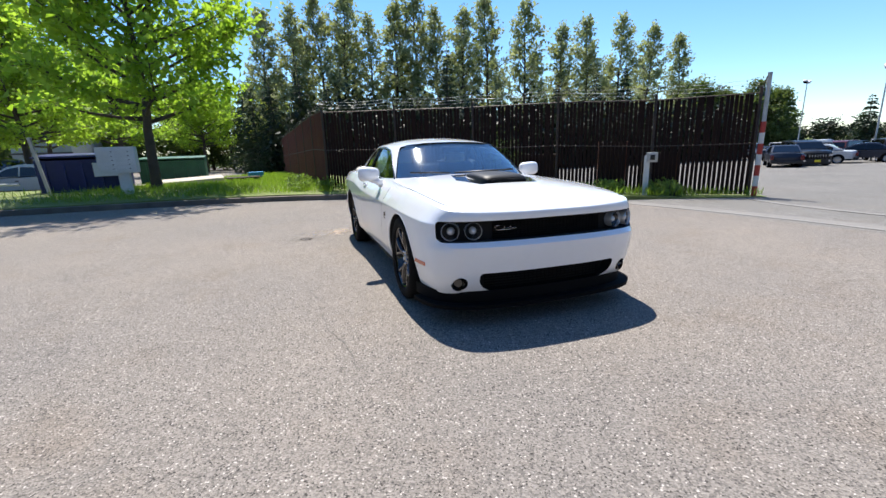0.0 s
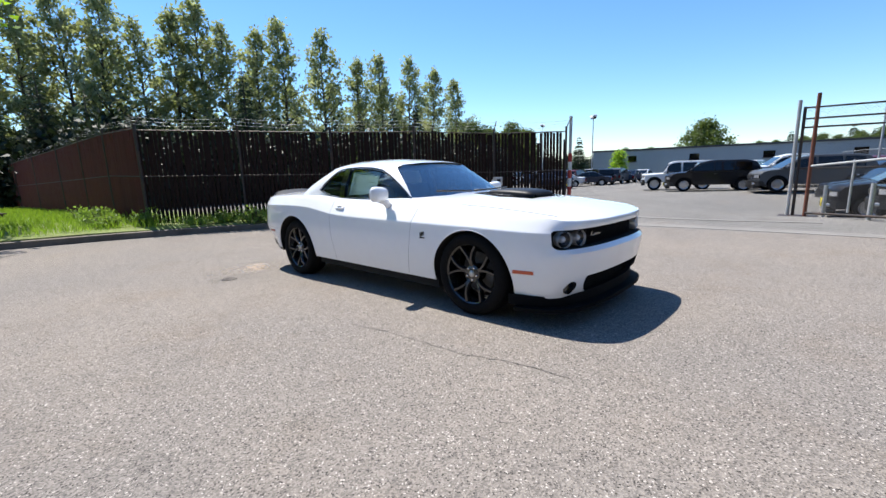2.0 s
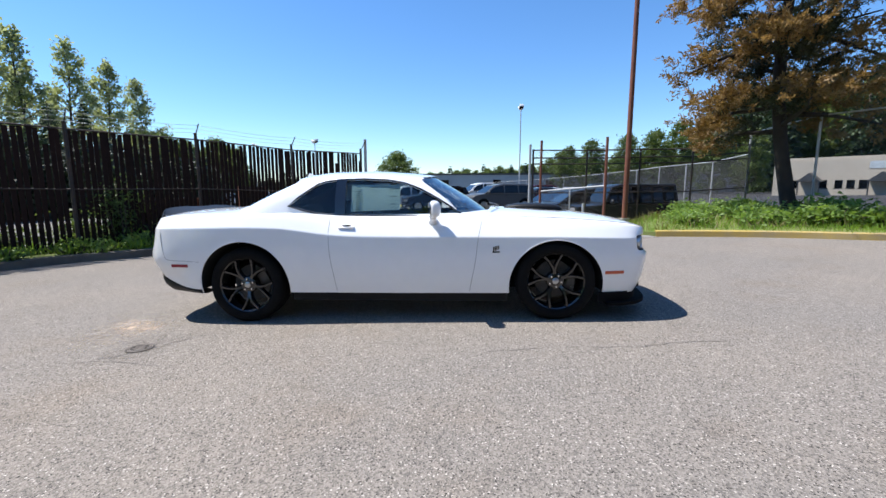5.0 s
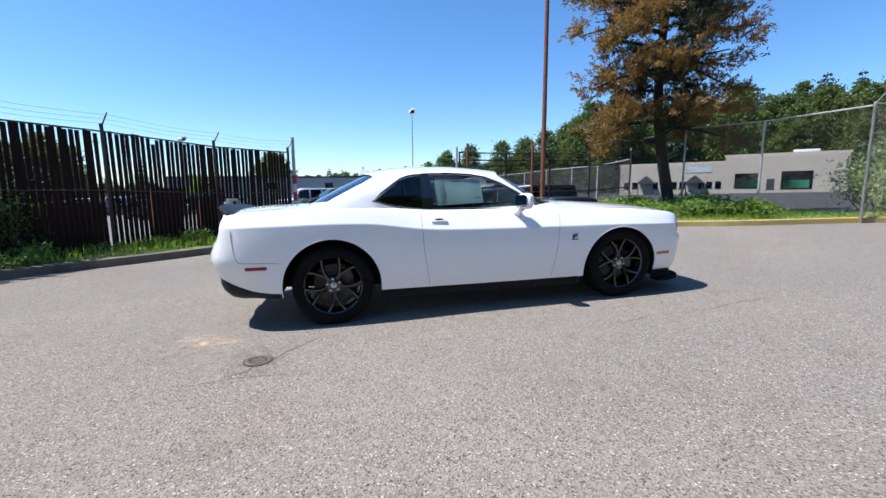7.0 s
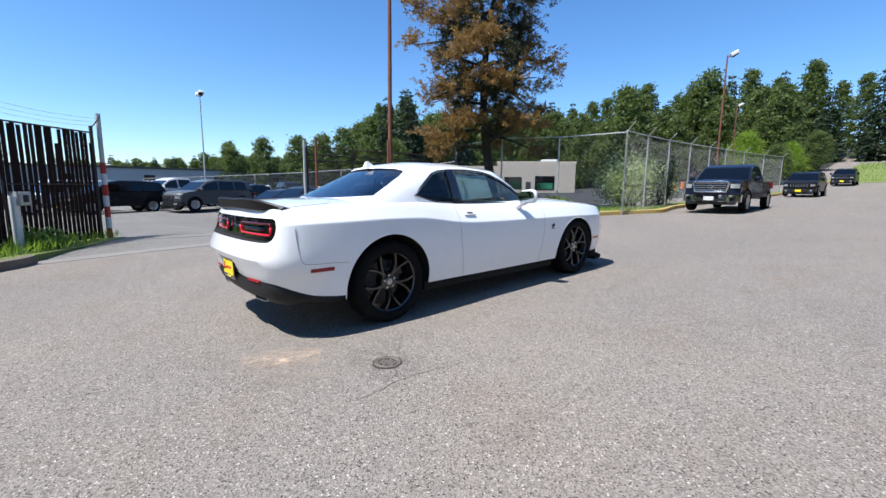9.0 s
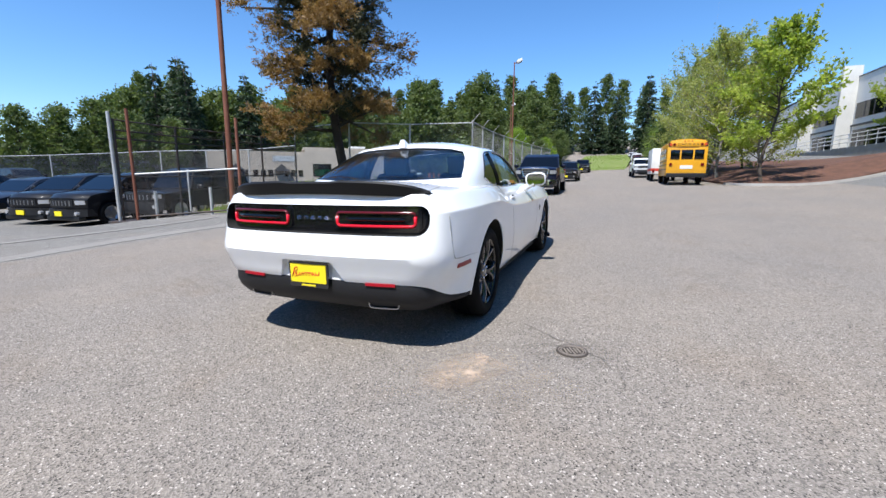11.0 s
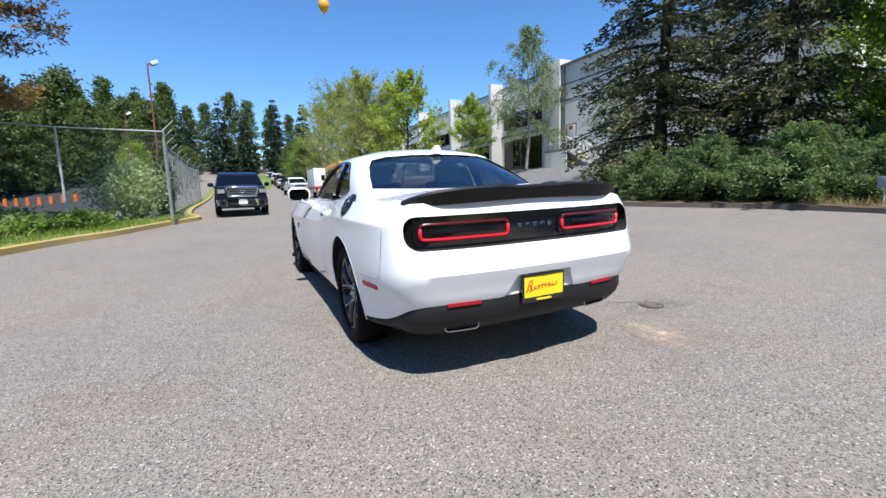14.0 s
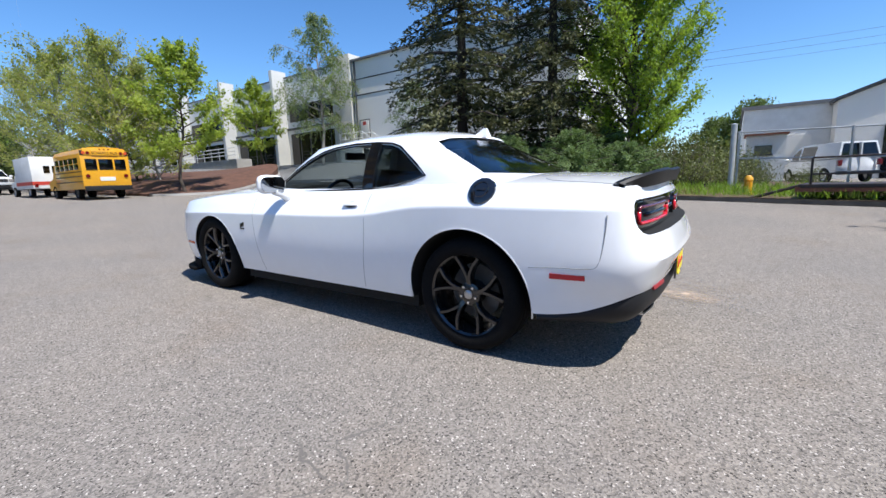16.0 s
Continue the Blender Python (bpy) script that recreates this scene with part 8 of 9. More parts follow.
    part("rear_bumper", box(bmesh.new(), -hw * 0.9, hw * 0.9, by - 0.2, by + 0.06, low[0][1] - 0.04, low[0][1] + 0.14, 0.04), BLACK, root, "dark bumper", 40)
    if plate:
        part("number_plate", box(bmesh.new(), -0.16, 0.16, fy - 0.085, fy - 0.055, low[0][1] - 0.04, low[0][1] + 0.11), plate, root, "plain plate", 0)
    wh = mini_wheel(r, 0.22, rim or ALLOY)
    first = True
    for y in axles:
        for s in (-1, 1):
            m = pose((hw - 0.02) * s, y, r, 0, 0, 0 if s > 0 else 180)
            o = wh if first else copy_thing(wh, m)
            first = False
            o.parent = root
            o.matrix_local = m
    if kind == "boxy":
        spare = copy_thing(wh, pose(0, by + 0.18, 0.95, 0, 0, 90))
        spare.parent = root
        spare.matrix_local = pose(0, by + 0.2, 0.95, 0, 0, 90)
    if kind == "pickup":
        part("bed_liner", box(bmesh.new(), -hw * 0.8, hw * 0.8, 1.1, 2.78, 1.18, 1.262), BLACK, root, "dark truck bed", 0)
    return root


def park(src, spots, group=""):
    for i, (x, y, turn) in enumerate(spots):
        m = on(x, y, 0, turn)
        ob = copy_thing(src, m) if i else src
        ob.matrix_world = m
        if group:
            tagged(ob, group=group)


pickup = vehicle("pickup", (0.006, 0.009, 0.024), "dark blue pickup truck parked by the kerb", "pickup", name="pickup_truck", plate=WHITE_PAINT, detail=True)
pickup.matrix_world = on(1.4, -16.75, 0, 182) @ Matrix.Diagonal((0.98, 1.0, 0.94, 1))
LOT_GROUP = "cars in the lot"
park(vehicle("suv", (0.009, 0.009, 0.011), "black suv parked in the lot", rim=ALLOY, plate=YELLOW), [(14.9, -5.87, 184), (17.4, -5.8, 193), (25.0, 1.6, 197), (32.6, 15.4, 320), (42.2, 15.2, 130)], LOT_GROUP)
park(vehicle("boxy", (0.7, 0.71, 0.72), "white boxy off-roader parked in the lot", plate=None), [(27.3, 3.9, 197), (34.4, -2.0, 198)], LOT_GROUP)
park(vehicle("boxy", (0.012, 0.012, 0.013), "black boxy wagon parked behind the dark chain-link fence", rim=ALLOY), [(12.65, -6.6, 186)], LOT_GROUP)
park(vehicle("suv", (0.09, 0.095, 0.1), "grey suv parked in the lot"), [(23.6, -2.7, 199), (45.2, 14.4, 95), (39.6, 18.6, 125)], LOT_GROUP)
park(vehicle("sedan", (0.02, 0.027, 0.045), "dark blue saloon parked in the lot"), [(20.3, -5.6, 195), (26.6, -5.8, 197), (29.9, 15.0, 128), (48.6, 14.1, 96), (39.0, 15.2, 205)], LOT_GROUP)
park(vehicle("sedan", (0.55, 0.56, 0.57), "silver saloon parked in the lot"), [(31.4, -2.4, 198), (32.8, -7.6, 198), (36.0, 16.6, 205), (52, 13.8, 94), (-12.6, 19.5, 250), (55.5, 20, 95)], LOT_GROUP)
park(vehicle("pickup", (0.6, 0.61, 0.62), "white pickup truck parked in the lot", "pickup", name="pickup_truck"), [(28.6, -1.8, 198), (40.5, -2.0, 200), (50.5, 24.5, 95), (-4.6, -44.5, 182)], LOT_GROUP)
park(vehicle("suv", (0.08, 0.012, 0.014), "dark red suv parked in the lot"), [(45.5, 19.6, 95), (36.2, -6.9, 200)], LOT_GROUP)
pool = [o for o in scene.objects if o.name.startswith("parked_car") and o.parent is None]
rng = random.Random(9)
for k in range(16):
    copy_thing(pool[rng.randrange(len(pool))], on(44 + 2.9 * (k % 8) + rng.uniform(-0.3, 0.3), 24 + 7 * (k // 8), 0, 95 + rng.uniform(-3, 3)))
for k in range(9):
    copy_thing(pool[rng.randrange(len(pool))], on(40 + rng.uniform(-0.4, 0.4), -3.5 + 2.7 * k if k < 4 else -14 + 2.8 * (k - 4), 0, 265 + rng.uniform(-4, 4)))
for k in range(7):
    copy_thing(pool[rng.randrange(len(pool))], on(-5.6 + rng.uniform(-0.2, 0.2), -52 - 6.2 * k, 0, 180 + rng.uniform(-2, 2)))
copy_thing(pool[0], on(1.9, -36, 0, 180))
park(vehicle("sedan", (0.72, 0.73, 0.74), "white saloon parked at the far end of the shop lot"), [(34.8, -72.5, 245)])
for k in range(9):
    drum = thing("traffic_drum", "orange and white traffic drum on the shop lot", "traffic drum", on(30.0 - 1.5 * k, -69.5 + 1.35 * k), "traffic drums")
    part("barrel", lathe(bmesh.new(), [(0.0, 0.0), (0.26, 0.0), (0.25, 0.3), (0.22, 0.62), (0.2, 0.95), (0.0, 0.97)], 14, "z"), ORANGE, drum, "orange plastic barrel", 40)
    for z in (0.25, 0.58):
        part("band", lathe(bmesh.new(), [(0.262 - 0.08 * z, z), (0.262 - 0.08 * (z + 0.17), z + 0.17), (0.2, z + 0.17), (0.2, z)], 14, "z", (0, 0, 0), True), WHITE_PAINT, drum, "white band", 40)
copy_thing(pool[2], on(2.0, -58, 0, 180))
copy_thing(pool[3], on(-15.6, 20.8, 0, 255))
van = vehicle("van", (0.72, 0.73, 0.74), "white work van parked behind the fence", "van", name="work_van")
van.matrix_world = on(-28.9, 7.1, 0, -69)
part("door_gap", box(bmesh.new(), -0.03, 0.03, 2.44, 2.625, 0.5, 2.0, m=pose(0, 0, 0)), paint((0.72, 0.73, 0.74)), van, "centre strip of the rear doors", 0)

# small school bus
bus = thing("school_bus", "short yellow school bus parked at the kerb", "bus", on(-5.95, -28.4, 0, 0) @ Matrix.Diagonal((0.94, 0.94, 0.93, 1)))
bm = bmesh.new()
box(bm, -1.15, 1.15, -0.9, 3.6, 0.55, 2.55, 0.06)
prism(bm, [(-1.15, 2.5), (-1.05, 2.72), (-0.7, 2.86), (0, 2.9), (0.7, 2.86), (1.05, 2.72), (1.15, 2.5)], "y", -0.9, 3.6)
body = part("body", bm, BUS_YELLOW, bus, "yellow body", 35)
for s in (-1, 1):
    for k in range(5):
        w = part("side_window", box(bmesh.new(), 1.145 * s, 1.165 * s, -0.7 + 0.8 * k, -0.02 + 0.8 * k, 1.65, 2.3, 0.01), GLASS_DARK, bus, "dark side window")
        part("window_bar", box(bmesh.new(), 1.16 * s, 1.175 * s, -0.7 + 0.8 * k, -0.02 + 0.8 * k, 1.95, 1.99), BUS_YELLOW, w)
    for z in (0.95, 1.25, 1.5):
        part("rub_rail", box(bmesh.new(), 1.14 * s, 1.17 * s, -0.85, 3.55, z, z + 0.05), BLACK, bus, "black rub rail", 0)
for x0, x1 in ((-0.95, -0.42), (-0.33, 0.33), (0.42, 0.95)):
    part("rear_window", box(bmesh.new(), x0, x1, 3.6, 3.632, 1.62, 2.22, 0.01), GLASS_DARK, bus, "dark rear window")
part("cab", prism(bmesh.new(), [(-3.0, 0.55), (-3.1, 1.05), (-2.2, 1.25), (-1.6, 2.1), (-0.9, 2.3), (-0.9, 0.55)], "x", -0.98, 0.98), BUS_YELLOW, bus, "yellow van cab", 30)
sign_ob = part("roof_sign", box(bmesh.new(), -0.62, 0.62, 3.58, 3.66, 2.42, 2.70, 0.02), BUS_YELLOW, bus, "yellow lettered sign")
txt = bpy.data.curves.new("lettering", "FONT")
txt.body, txt.size, txt.align_x, txt.extrude = "SCHOOL BUS", 0.2, "CENTER", 0.003
letters = new("sign_lettering", txt)
me = bpy.data.meshes.new_from_object(letters)
bpy.data.objects.remove(letters)
me.materials.append(BLACK)
lt = new("sign_lettering", me)
lt.parent = sign_ob
lt.matrix_local = pose(0, 3.665, 2.49, 90, 0, 180)
for s in (-1, 1):
    for x, m in ((0.78, LAMP_RED), (0.98, LAMP_AMBER)):
        part("signal_lamp", rod(bmesh.new(), (x * s, 3.58, 2.55), (x * s, 3.66, 2.55), 0.085, None, 14), m, bus, "round signal lamp", 40)
    part("lamp_board", box(bmesh.new(), 0.88 * s - 0.24, 0.88 * s + 0.24, 3.57, 3.61, 2.42, 2.68), BLACK, bus, "", 0)
    part("tail_light", rod(bmesh.new(), (0.9 * s, 3.58, 1.28), (0.9 * s, 3.65, 1.28), 0.1, None, 14), LAMP_RED, bus, "round red tail light", 40)
part("rear_door", box(bmesh.new(), -0.4, 0.4, 3.596, 3.612, 0.75, 2.3, 0.01), BUS_YELLOW, bus, "yellow emergency door")
part("roof_cap", box(bmesh.new(), -1.0, 1.0, 3.45, 3.63, 2.38, 2.82, 0.08), BUS_YELLOW, bus, "yellow roof cap with lamps")
for k in range(3):
    part("marker_lamp", box(bmesh.new(), -0.24 + 0.2 * k, -0.16 + 0.2 * k, 3.62, 3.66, 2.74, 2.79), LAMP_RED, bus, "", 0)
part("emergency_sign", box(bmesh.new(), -0.36, 0.36, 3.6, 3.63, 1.0, 1.22), WHITE_PAINT, bus, "white notice", 0)
part("rear_bumper", box(bmesh.new(), -1.12, 1.12, 3.55, 3.72, 0.45, 0.72, 0.03), BLACK, bus, "black bumper")
wh = mini_wheel(0.42, 0.26, BLACK)
for i, (s, y) in enumerate(((-1, 2.2), (1, 2.2), (-1, -2.1), (1, -2.1))):
    m = pose(1.1 * s if y > 0 else 0.98 * s, y, 0.42, 0, 0, 0 if s > 0 else 180)
    o = wh if i == 0 else copy_thing(wh, m)
    o.parent = bus
    o.matrix_local = m
# box ambulance ahead of the bus
amb = thing("ambulance", "white box-bodied ambulance with red trim", "ambulance", on(-5.6, -35.6, 0, 0) @ Matrix.Diagonal((0.84, 0.9, 0.87, 1)))
part("box_body", box(bmesh.new(), -1.15, 1.15, -1.0, 3.0, 0.6, 2.85, 0.06), WHITE_PAINT, amb, "white box body")
part("cab", prism(bmesh.new(), [(-3.1, 0.6), (-3.2, 1.1), (-2.3, 1.25), (-1.7, 2.0), (-1.0, 2.1), (-1.0, 0.6)], "x", -0.98, 0.98), WHITE_PAINT, amb, "white cab")
part("red_band", box(bmesh.new(), -1.16, 1.16, -1.01, 3.01, 0.85, 1.1), RED_PAINT, amb, "red band", 0)
for s in (-1, 1):
    part("rear_window", box(bmesh.new(), 0.25 * s - 0.18, 0.25 * s + 0.18, 2.99, 3.02, 1.7, 2.2), GLASS_DARK, amb, "dark rear window", 0)
    part("tail_light", box(bmesh.new(), 0.95 * s - 0.1, 0.95 * s + 0.1, 2.98, 3.04, 0.7, 0.95), LAMP_RED, amb, "red tail light", 0)
wh = mini_wheel(0.4, 0.26, ALLOY)
for i, (s, y) in enumerate(((-1, 1.6), (1, 1.6), (-1, -2.3), (1, -2.3))):
    m = pose(1.05 * s, y, 0.4, 0, 0, 0 if s > 0 else 180)
    o = wh if i == 0 else copy_thing(wh, m)
    o.parent = amb
    o.matrix_local = m
# flat trailer by the west fence
trailer = thing("flat_trailer", "rusty dark flat-bed trailer with raised ramp", "trailer", on(-12.1, 7.45, 0.02, -12) @ Matrix.Diagonal((0.85, 1, 0.85, 1)))
part("bed", box(bmesh.new(), -1.1, 1.1, -3.0, 3.0, 0.55, 0.68, 0.01), DARK_STEEL, trailer, "dark bed")
for s in (-1, 1):
    part("side_beam", box(bmesh.new(), 1.05 * s - 0.05, 1.05 * s + 0.05, -3.1, 3.0, 0.45, 0.6), RUST, trailer, "rusty side beam", 0)
    part("ramp_leg", rod(bmesh.new(), (0.9 * s, -3.0, 0.65), (0.9 * s, -4.6, 0.05), 0.05, None, 6), DARK_STEEL, trailer, "", 50)
    part("wheel", lathe(bmesh.new(), [(0.2, 0), (0.34, 0.0), (0.35, -0.2), (0.2, -0.2)], 20, "x", (1.2 * s + 0.1, 1.0, 0.35)), RUBBER, trailer, "black tyre", 40)
part("crate", box(bmesh.new(), -0.6, 0.7, -0.8, 1.6, 0.68, 1.2, 0.02), RUST, trailer, "rusty tool crate")
for k, zz in enumerate((1.0, 1.5)):
    part("rack_rail", rod(bmesh.new(), (1.0, -2.8, zz), (1.0, 2.8, zz), 0.03, None, 6), DARK_STEEL, trailer, "", 50)
for k in range(4):
    part("rack_post", rod(bmesh.new(), (1.0, -2.8 + 1.85 * k, 0.6), (1.0, -2.8 + 1.85 * k, 1.5), 0.03, None, 6), DARK_STEEL, trailer, "", 50)
link_fence("chain_link_fence", "grey pipe and chain-link fence by the west road", [(-14.5, 2.9), (-13.9, 5.6), (-13.2, 9.4), (-12.6, 14)], bank_west, 1.9, rails=(1.0, 0.55))
pipe = thing("fence_post", "stout weathered grey fence post", "post", on(-14.5, 2.75, 0.15))
part("shaft", rod(bmesh.new(), (0, 0, -0.2), (0, 0, 2.25), 0.09, None, 12), STEEL, pipe, "", 50)
part("post_cap", lathe(bmesh.new(), [(0.095, 2.2), (0.095, 2.26), (0.0, 2.3)], 12, "z"), STEEL, pipe, "", 50)
hyd = thing("fire_hydrant", "yellow fire hydrant in long grass", "hydrant", on(-13.4, 3.22, 0.14))
part("barrel", lathe(bmesh.new(), [(0.0, 0.62), (0.07, 0.6), (0.12, 0.52), (0.13, 0.46), (0.11, 0.44), (0.11, 0.08), (0.16, 0.06), (0.16, -0.05)], 20, "z"), BUS_YELLOW, hyd, "yellow barrel", 40)
for s in (-1, 1):
    part("nozzle", rod(bmesh.new(), (0.08 * s, 0, 0.36), (0.18 * s, 0, 0.36), 0.05, None, 12), BUS_YELLOW, hyd, "", 40)
meter = thing("utility_box", "small grey-blue utility box on a post", "utility box", on(-13.25, -0.3, 0.2, 80) @ Matrix.Diagonal((0.65, 0.65, 0.65, 1)))
part("case", box(bmesh.new(), -0.2, 0.2, -0.1, 0.1, 0.65, 1.1, 0.02), GREY_WALL, meter, "")
part("leg", rod(bmesh.new(), (0, 0, -0.2), (0, 0, 0.66), 0.04, None, 8), STEEL, meter, "", 50)

# ---- clutter on the north-west verge ----
mail = thing("mailbox_cluster", "pale grey cluster mailbox on a post", "mailbox", on(-6.95, 11.9, 0.3, 4))
cab_ob = part("cabinet", box(bmesh.new(), -0.52, 0.52, -0.22, 0.22, 0.72, 1.55, 0.015), WHITE_PAINT, mail, "pale grey cabinet")
for i in range(2):
    for k in range(5):
        part("mail_door", box(bmesh.new(), -0.42 + 0.44 * i, -0.04 + 0.44 * i, -0.232, -0.22, 0.80 + 0.135 * k, 0.92 + 0.135 * k, 0.004), WHITE_PAINT, cab_ob, "small pale door")
        part("mail_lock", box(bmesh.new(), -0.12 + 0.44 * i, -0.08 + 0.44 * i, -0.238, -0.232, 0.85 + 0.135 * k, 0.87 + 0.135 * k), DARK_STEEL, cab_ob, "", 0)
part("pedestal", box(bmesh.new(), -0.06, 0.26, -0.1, 0.1, -0.2, 0.72, 0.01), WHITE_PAINT, mail, "pale post")
NAVY = surface("navy_bin_paint", (0.014, 0.026, 0.14), None, 0.45)
BIN_GREEN = surface("green_bin_paint", (0.02, 0.12, 0.06), None, 0.5)


def skip(label, paint_mat, x, y, turn, w, h, d):
    root = thing("dumpster", label, "dumpster", on(x, y, 0.15, turn))
    bm = bmesh.new()
    prism(bm, [(-d / 2, 0.08), (-d / 2 - 0.12, h * 0.85), (d / 2, h), (d / 2, 0.08)], "x", -w / 2, w / 2)
    shell = part("shell", bm, paint_mat, root, "")
    for k in range(5):
        xx = -w / 2 + w * (k + 0.5) / 5
        part("rib", box(bmesh.new(), xx - 0.04, xx + 0.04, -d / 2 - 0.14, -d / 2 - 0.02, 0.2, h * 0.8), paint_mat, shell, "", 0)
    part("lid", box(bmesh.new(), -w / 2 - 0.03, w / 2 + 0.03, -d / 2 - 0.15, d / 2 + 0.03, h * 0.93, h * 0.97, 0.01, m=pose(0, 0, 0, 3, 0, 0)), paint_mat, root, "closed lid")
    for s in (-1, 1):
        part("caster", lathe(bmesh.new(), [(0.0, 0.0), (0.1, 0.0), (0.1, -0.06), (0.0, -0.06)], 14, "x", (s * w * 0.42, -d * 0.35, 0.1)), RUBBER, root, "", 40)
    return root


bin_ob = skip("large navy blue dumpster with a white notice", NAVY, -9.0, 15.2, 8, 2.6, 1.62, 1.4)
part("notice", box(bmesh.new(), 0.35, 1.35, -0.93, -0.90, 0.75, 1.25), WHITE_PAINT, bin_ob, "white notice", 0)
skip("green dumpster beside the path", BIN_GREEN, -8.3, 25.5, 5, 3.4, 1.6, 1.6)
board = thing("wooden_panel", "pale wooden panel lying on blocks", "panel", on(-5.9, 16.8, 0.3, 12))
part("panel", box(bmesh.new(), -1.3, 1.3, -0.6, 0.6, 0.12, 0.32, 0.02, m=pose(0, 0, 0, 4, -2, 0)), surface("pale_wood", (0.55, 0.48, 0.4), None, 0.8), board, "")
for s in (-1, 1):
    part("block", box(bmesh.new(), s - 0.15, s + 0.15, -0.4, 0.4, -0.2, 0.14), CONCRETE, board, "", 0)
bench = thing("pallet", "low weathered wooden pallet on the grass", "pallet", on(-3.9, 18.2, 0.3, 15))
for k in range(5):
    part("plank", box(bmesh.new(), -0.75, 0.75, -0.5 + 0.22 * k, -0.34 + 0.22 * k, 0.24, 0.28), BARK, bench, "", 0)
for s in (-0.6, 0, 0.6):
    part("runner", box(bmesh.new(), s - 0.05, s + 0.05, -0.5, 0.55, -0.05, 0.24), BARK, bench, "", 0)
tote = thing("plastic_box", "bright blue plastic box in the grass", "box", on(-3.6, 22.5, 0.3, 10))
BLUE = surface("bright_blue_plastic", (0.03, 0.28, 0.55), None, 0.4)
part("tub", box(bmesh.new(), -0.4, 0.4, -0.3, 0.3, -0.02, 0.4, 0.03), BLUE, tote, "")
part("rim", box(bmesh.new(), -0.43, 0.43, -0.33, 0.33, 0.36, 0.42, 0.01), BLUE, tote, "")
tow = thing("boat_trailer", "empty galvanised boat trailer", "trailer", on(-12.4, 12.9, 0.25, 80))
for s in (-1, 1):
    part("beam", rod(bmesh.new(), (0.5 * s, -2.2, 0.45), (0.75 * s, 1.8, 0.5), 0.04, None, 6), STEEL, tow, "", 50)
    part("wheel", lathe(bmesh.new(), [(0.1, 0), (0.26, 0.0), (0.27, -0.16), (0.1, -0.16)], 18, "x", (0.95 * s + 0.08, 0.6, 0.27)), RUBBER, tow, "", 40)
for k in range(3):
    part("cross_bar", rod(bmesh.new(), (-0.72, -1.2 + 1.3 * k, 0.48), (0.72, -1.2 + 1.3 * k, 0.48), 0.035, None, 6), STEEL, tow, "", 50)
upright = thing("sign_post", "leaning perforated steel sign post", "post", on(-9.3, 12.8, 0.2))
part("shaft", box(bmesh.new(), -0.04, 0.04, -0.04, 0.04, -0.2, 2.0, m=pose(0, 0, 0, 0, -6, 0)), STEEL, upright, "", 0)
part("cap", box(bmesh.new(), -0.25, -0.15, -0.05, 0.05, 1.96, 2.02), STEEL, upright, "", 0)

# ---- shrubs by the fences ----
shrub_e = [bush("bramble", "bramble clump with yellow-green leaves", 210 + k, 0.9, 0.8, 0.75, WEED, 1100, 0.15) for k in range(2)]
spots = [(7.2, -6.6), (8.3, -7.4), (7.6, -8.6), (6.6, -8.2), (9.4, -7.9), (6.3, -9.6), (8.9, -9.0), (5.6, -10.4), (7.3, -10.3)]
for i, (x, y) in enumerate(spots):
    m = on(x, y, bank_east(x, y), 47 * i) @ Matrix.Diagonal((0.8 + 0.03 * i, 0.8 + 0.03 * i, 0.5 + 0.03 * i, 1))
    ob = shrub_e[i] if i < 2 else copy_thing(shrub_e[i % 2], m)
    ob.matrix_world = m
    tagged(ob, group="brambles")
lilac = bush("shrub", "tall leafy green shrub behind the chain-link fence", 220, 1.5, 1.3, 2.35, PALE_LEAF, 5200, 0.14, on(5.2, -15.4, 0.1), sprays=44)
copy_thing(lilac, on(5.7, -19.5, 0.0, 90) @ Matrix.Diagonal((0.8, 0.8, 0.9, 1)))
bush("shrub", "dark upright evergreen shrub by the fence", 221, 0.6, 0.6, 2.3, FIR, 4200, 0.11, on(4.35, -17.4, 0.0), sprays=60)
bush("shrub", "dark shrub growing through the slatted fence", 222, 0.8, 0.4, 1.75, IVY, 2600, 0.07, on(4.6, 7.35, 0.15))
weeds = [bush("weed_clump", "tall weeds at the foot of the fence", 230 + k, 0.45, 0.4, 0.4, WEED, 420, 0.08, sprays=16) for k in range(2)]
rng = random.Random(13)
for i in range(24):
    f = rng.random() * 4.4
    k = int(f)
    x = FENCE_LINE[k][0] + (FENCE_LINE[k + 1][0] - FENCE_LINE[k][0]) * (f - k) - rng.uniform(0.15, 0.5)
    y = FENCE_LINE[k][1] + (FENCE_LINE[k + 1][1] - FENCE_LINE[k][1]) * (f - k) - rng.uniform(0.1, 0.5)
    if i > 15:
        x, y = -1.1 - rng.uniform(0, 0.5), 10.6 + rng.uniform(0, 4)
    m = on(x, y, bank_north(x, y), 40 * i) @ Matrix.Diagonal((1, 1, rng.uniform(0.5, 1.2), 1))
    ob = weeds[i] if i < 2 else copy_thing(weeds[i % 2], m)
    ob.matrix_world = m
    tagged(ob, group="weeds by the fence")

screen = [bush("thicket", "low dark weeds behind the slatted fence", 240 + k, 1.0, 0.55, 1.15, WOODS, 1500, 0.12, sprays=30) for k in range(2)]
for i in range(3):
    x = 3.2 + 1.3 * i
    y = 10.5 - 0.65 * (x + 0.5) + 1.0
    m = on(x, y, 0.05, -33 + 20 * (i % 3)) @ Matrix.Diagonal((1, 1, 0.6 + 0.12 * (i * 5 % 4), 1))
    ob = screen[i] if i < 2 else copy_thing(screen[i % 2], m)
    ob.matrix_world = m
    tagged(ob, group="weeds behind the fence")

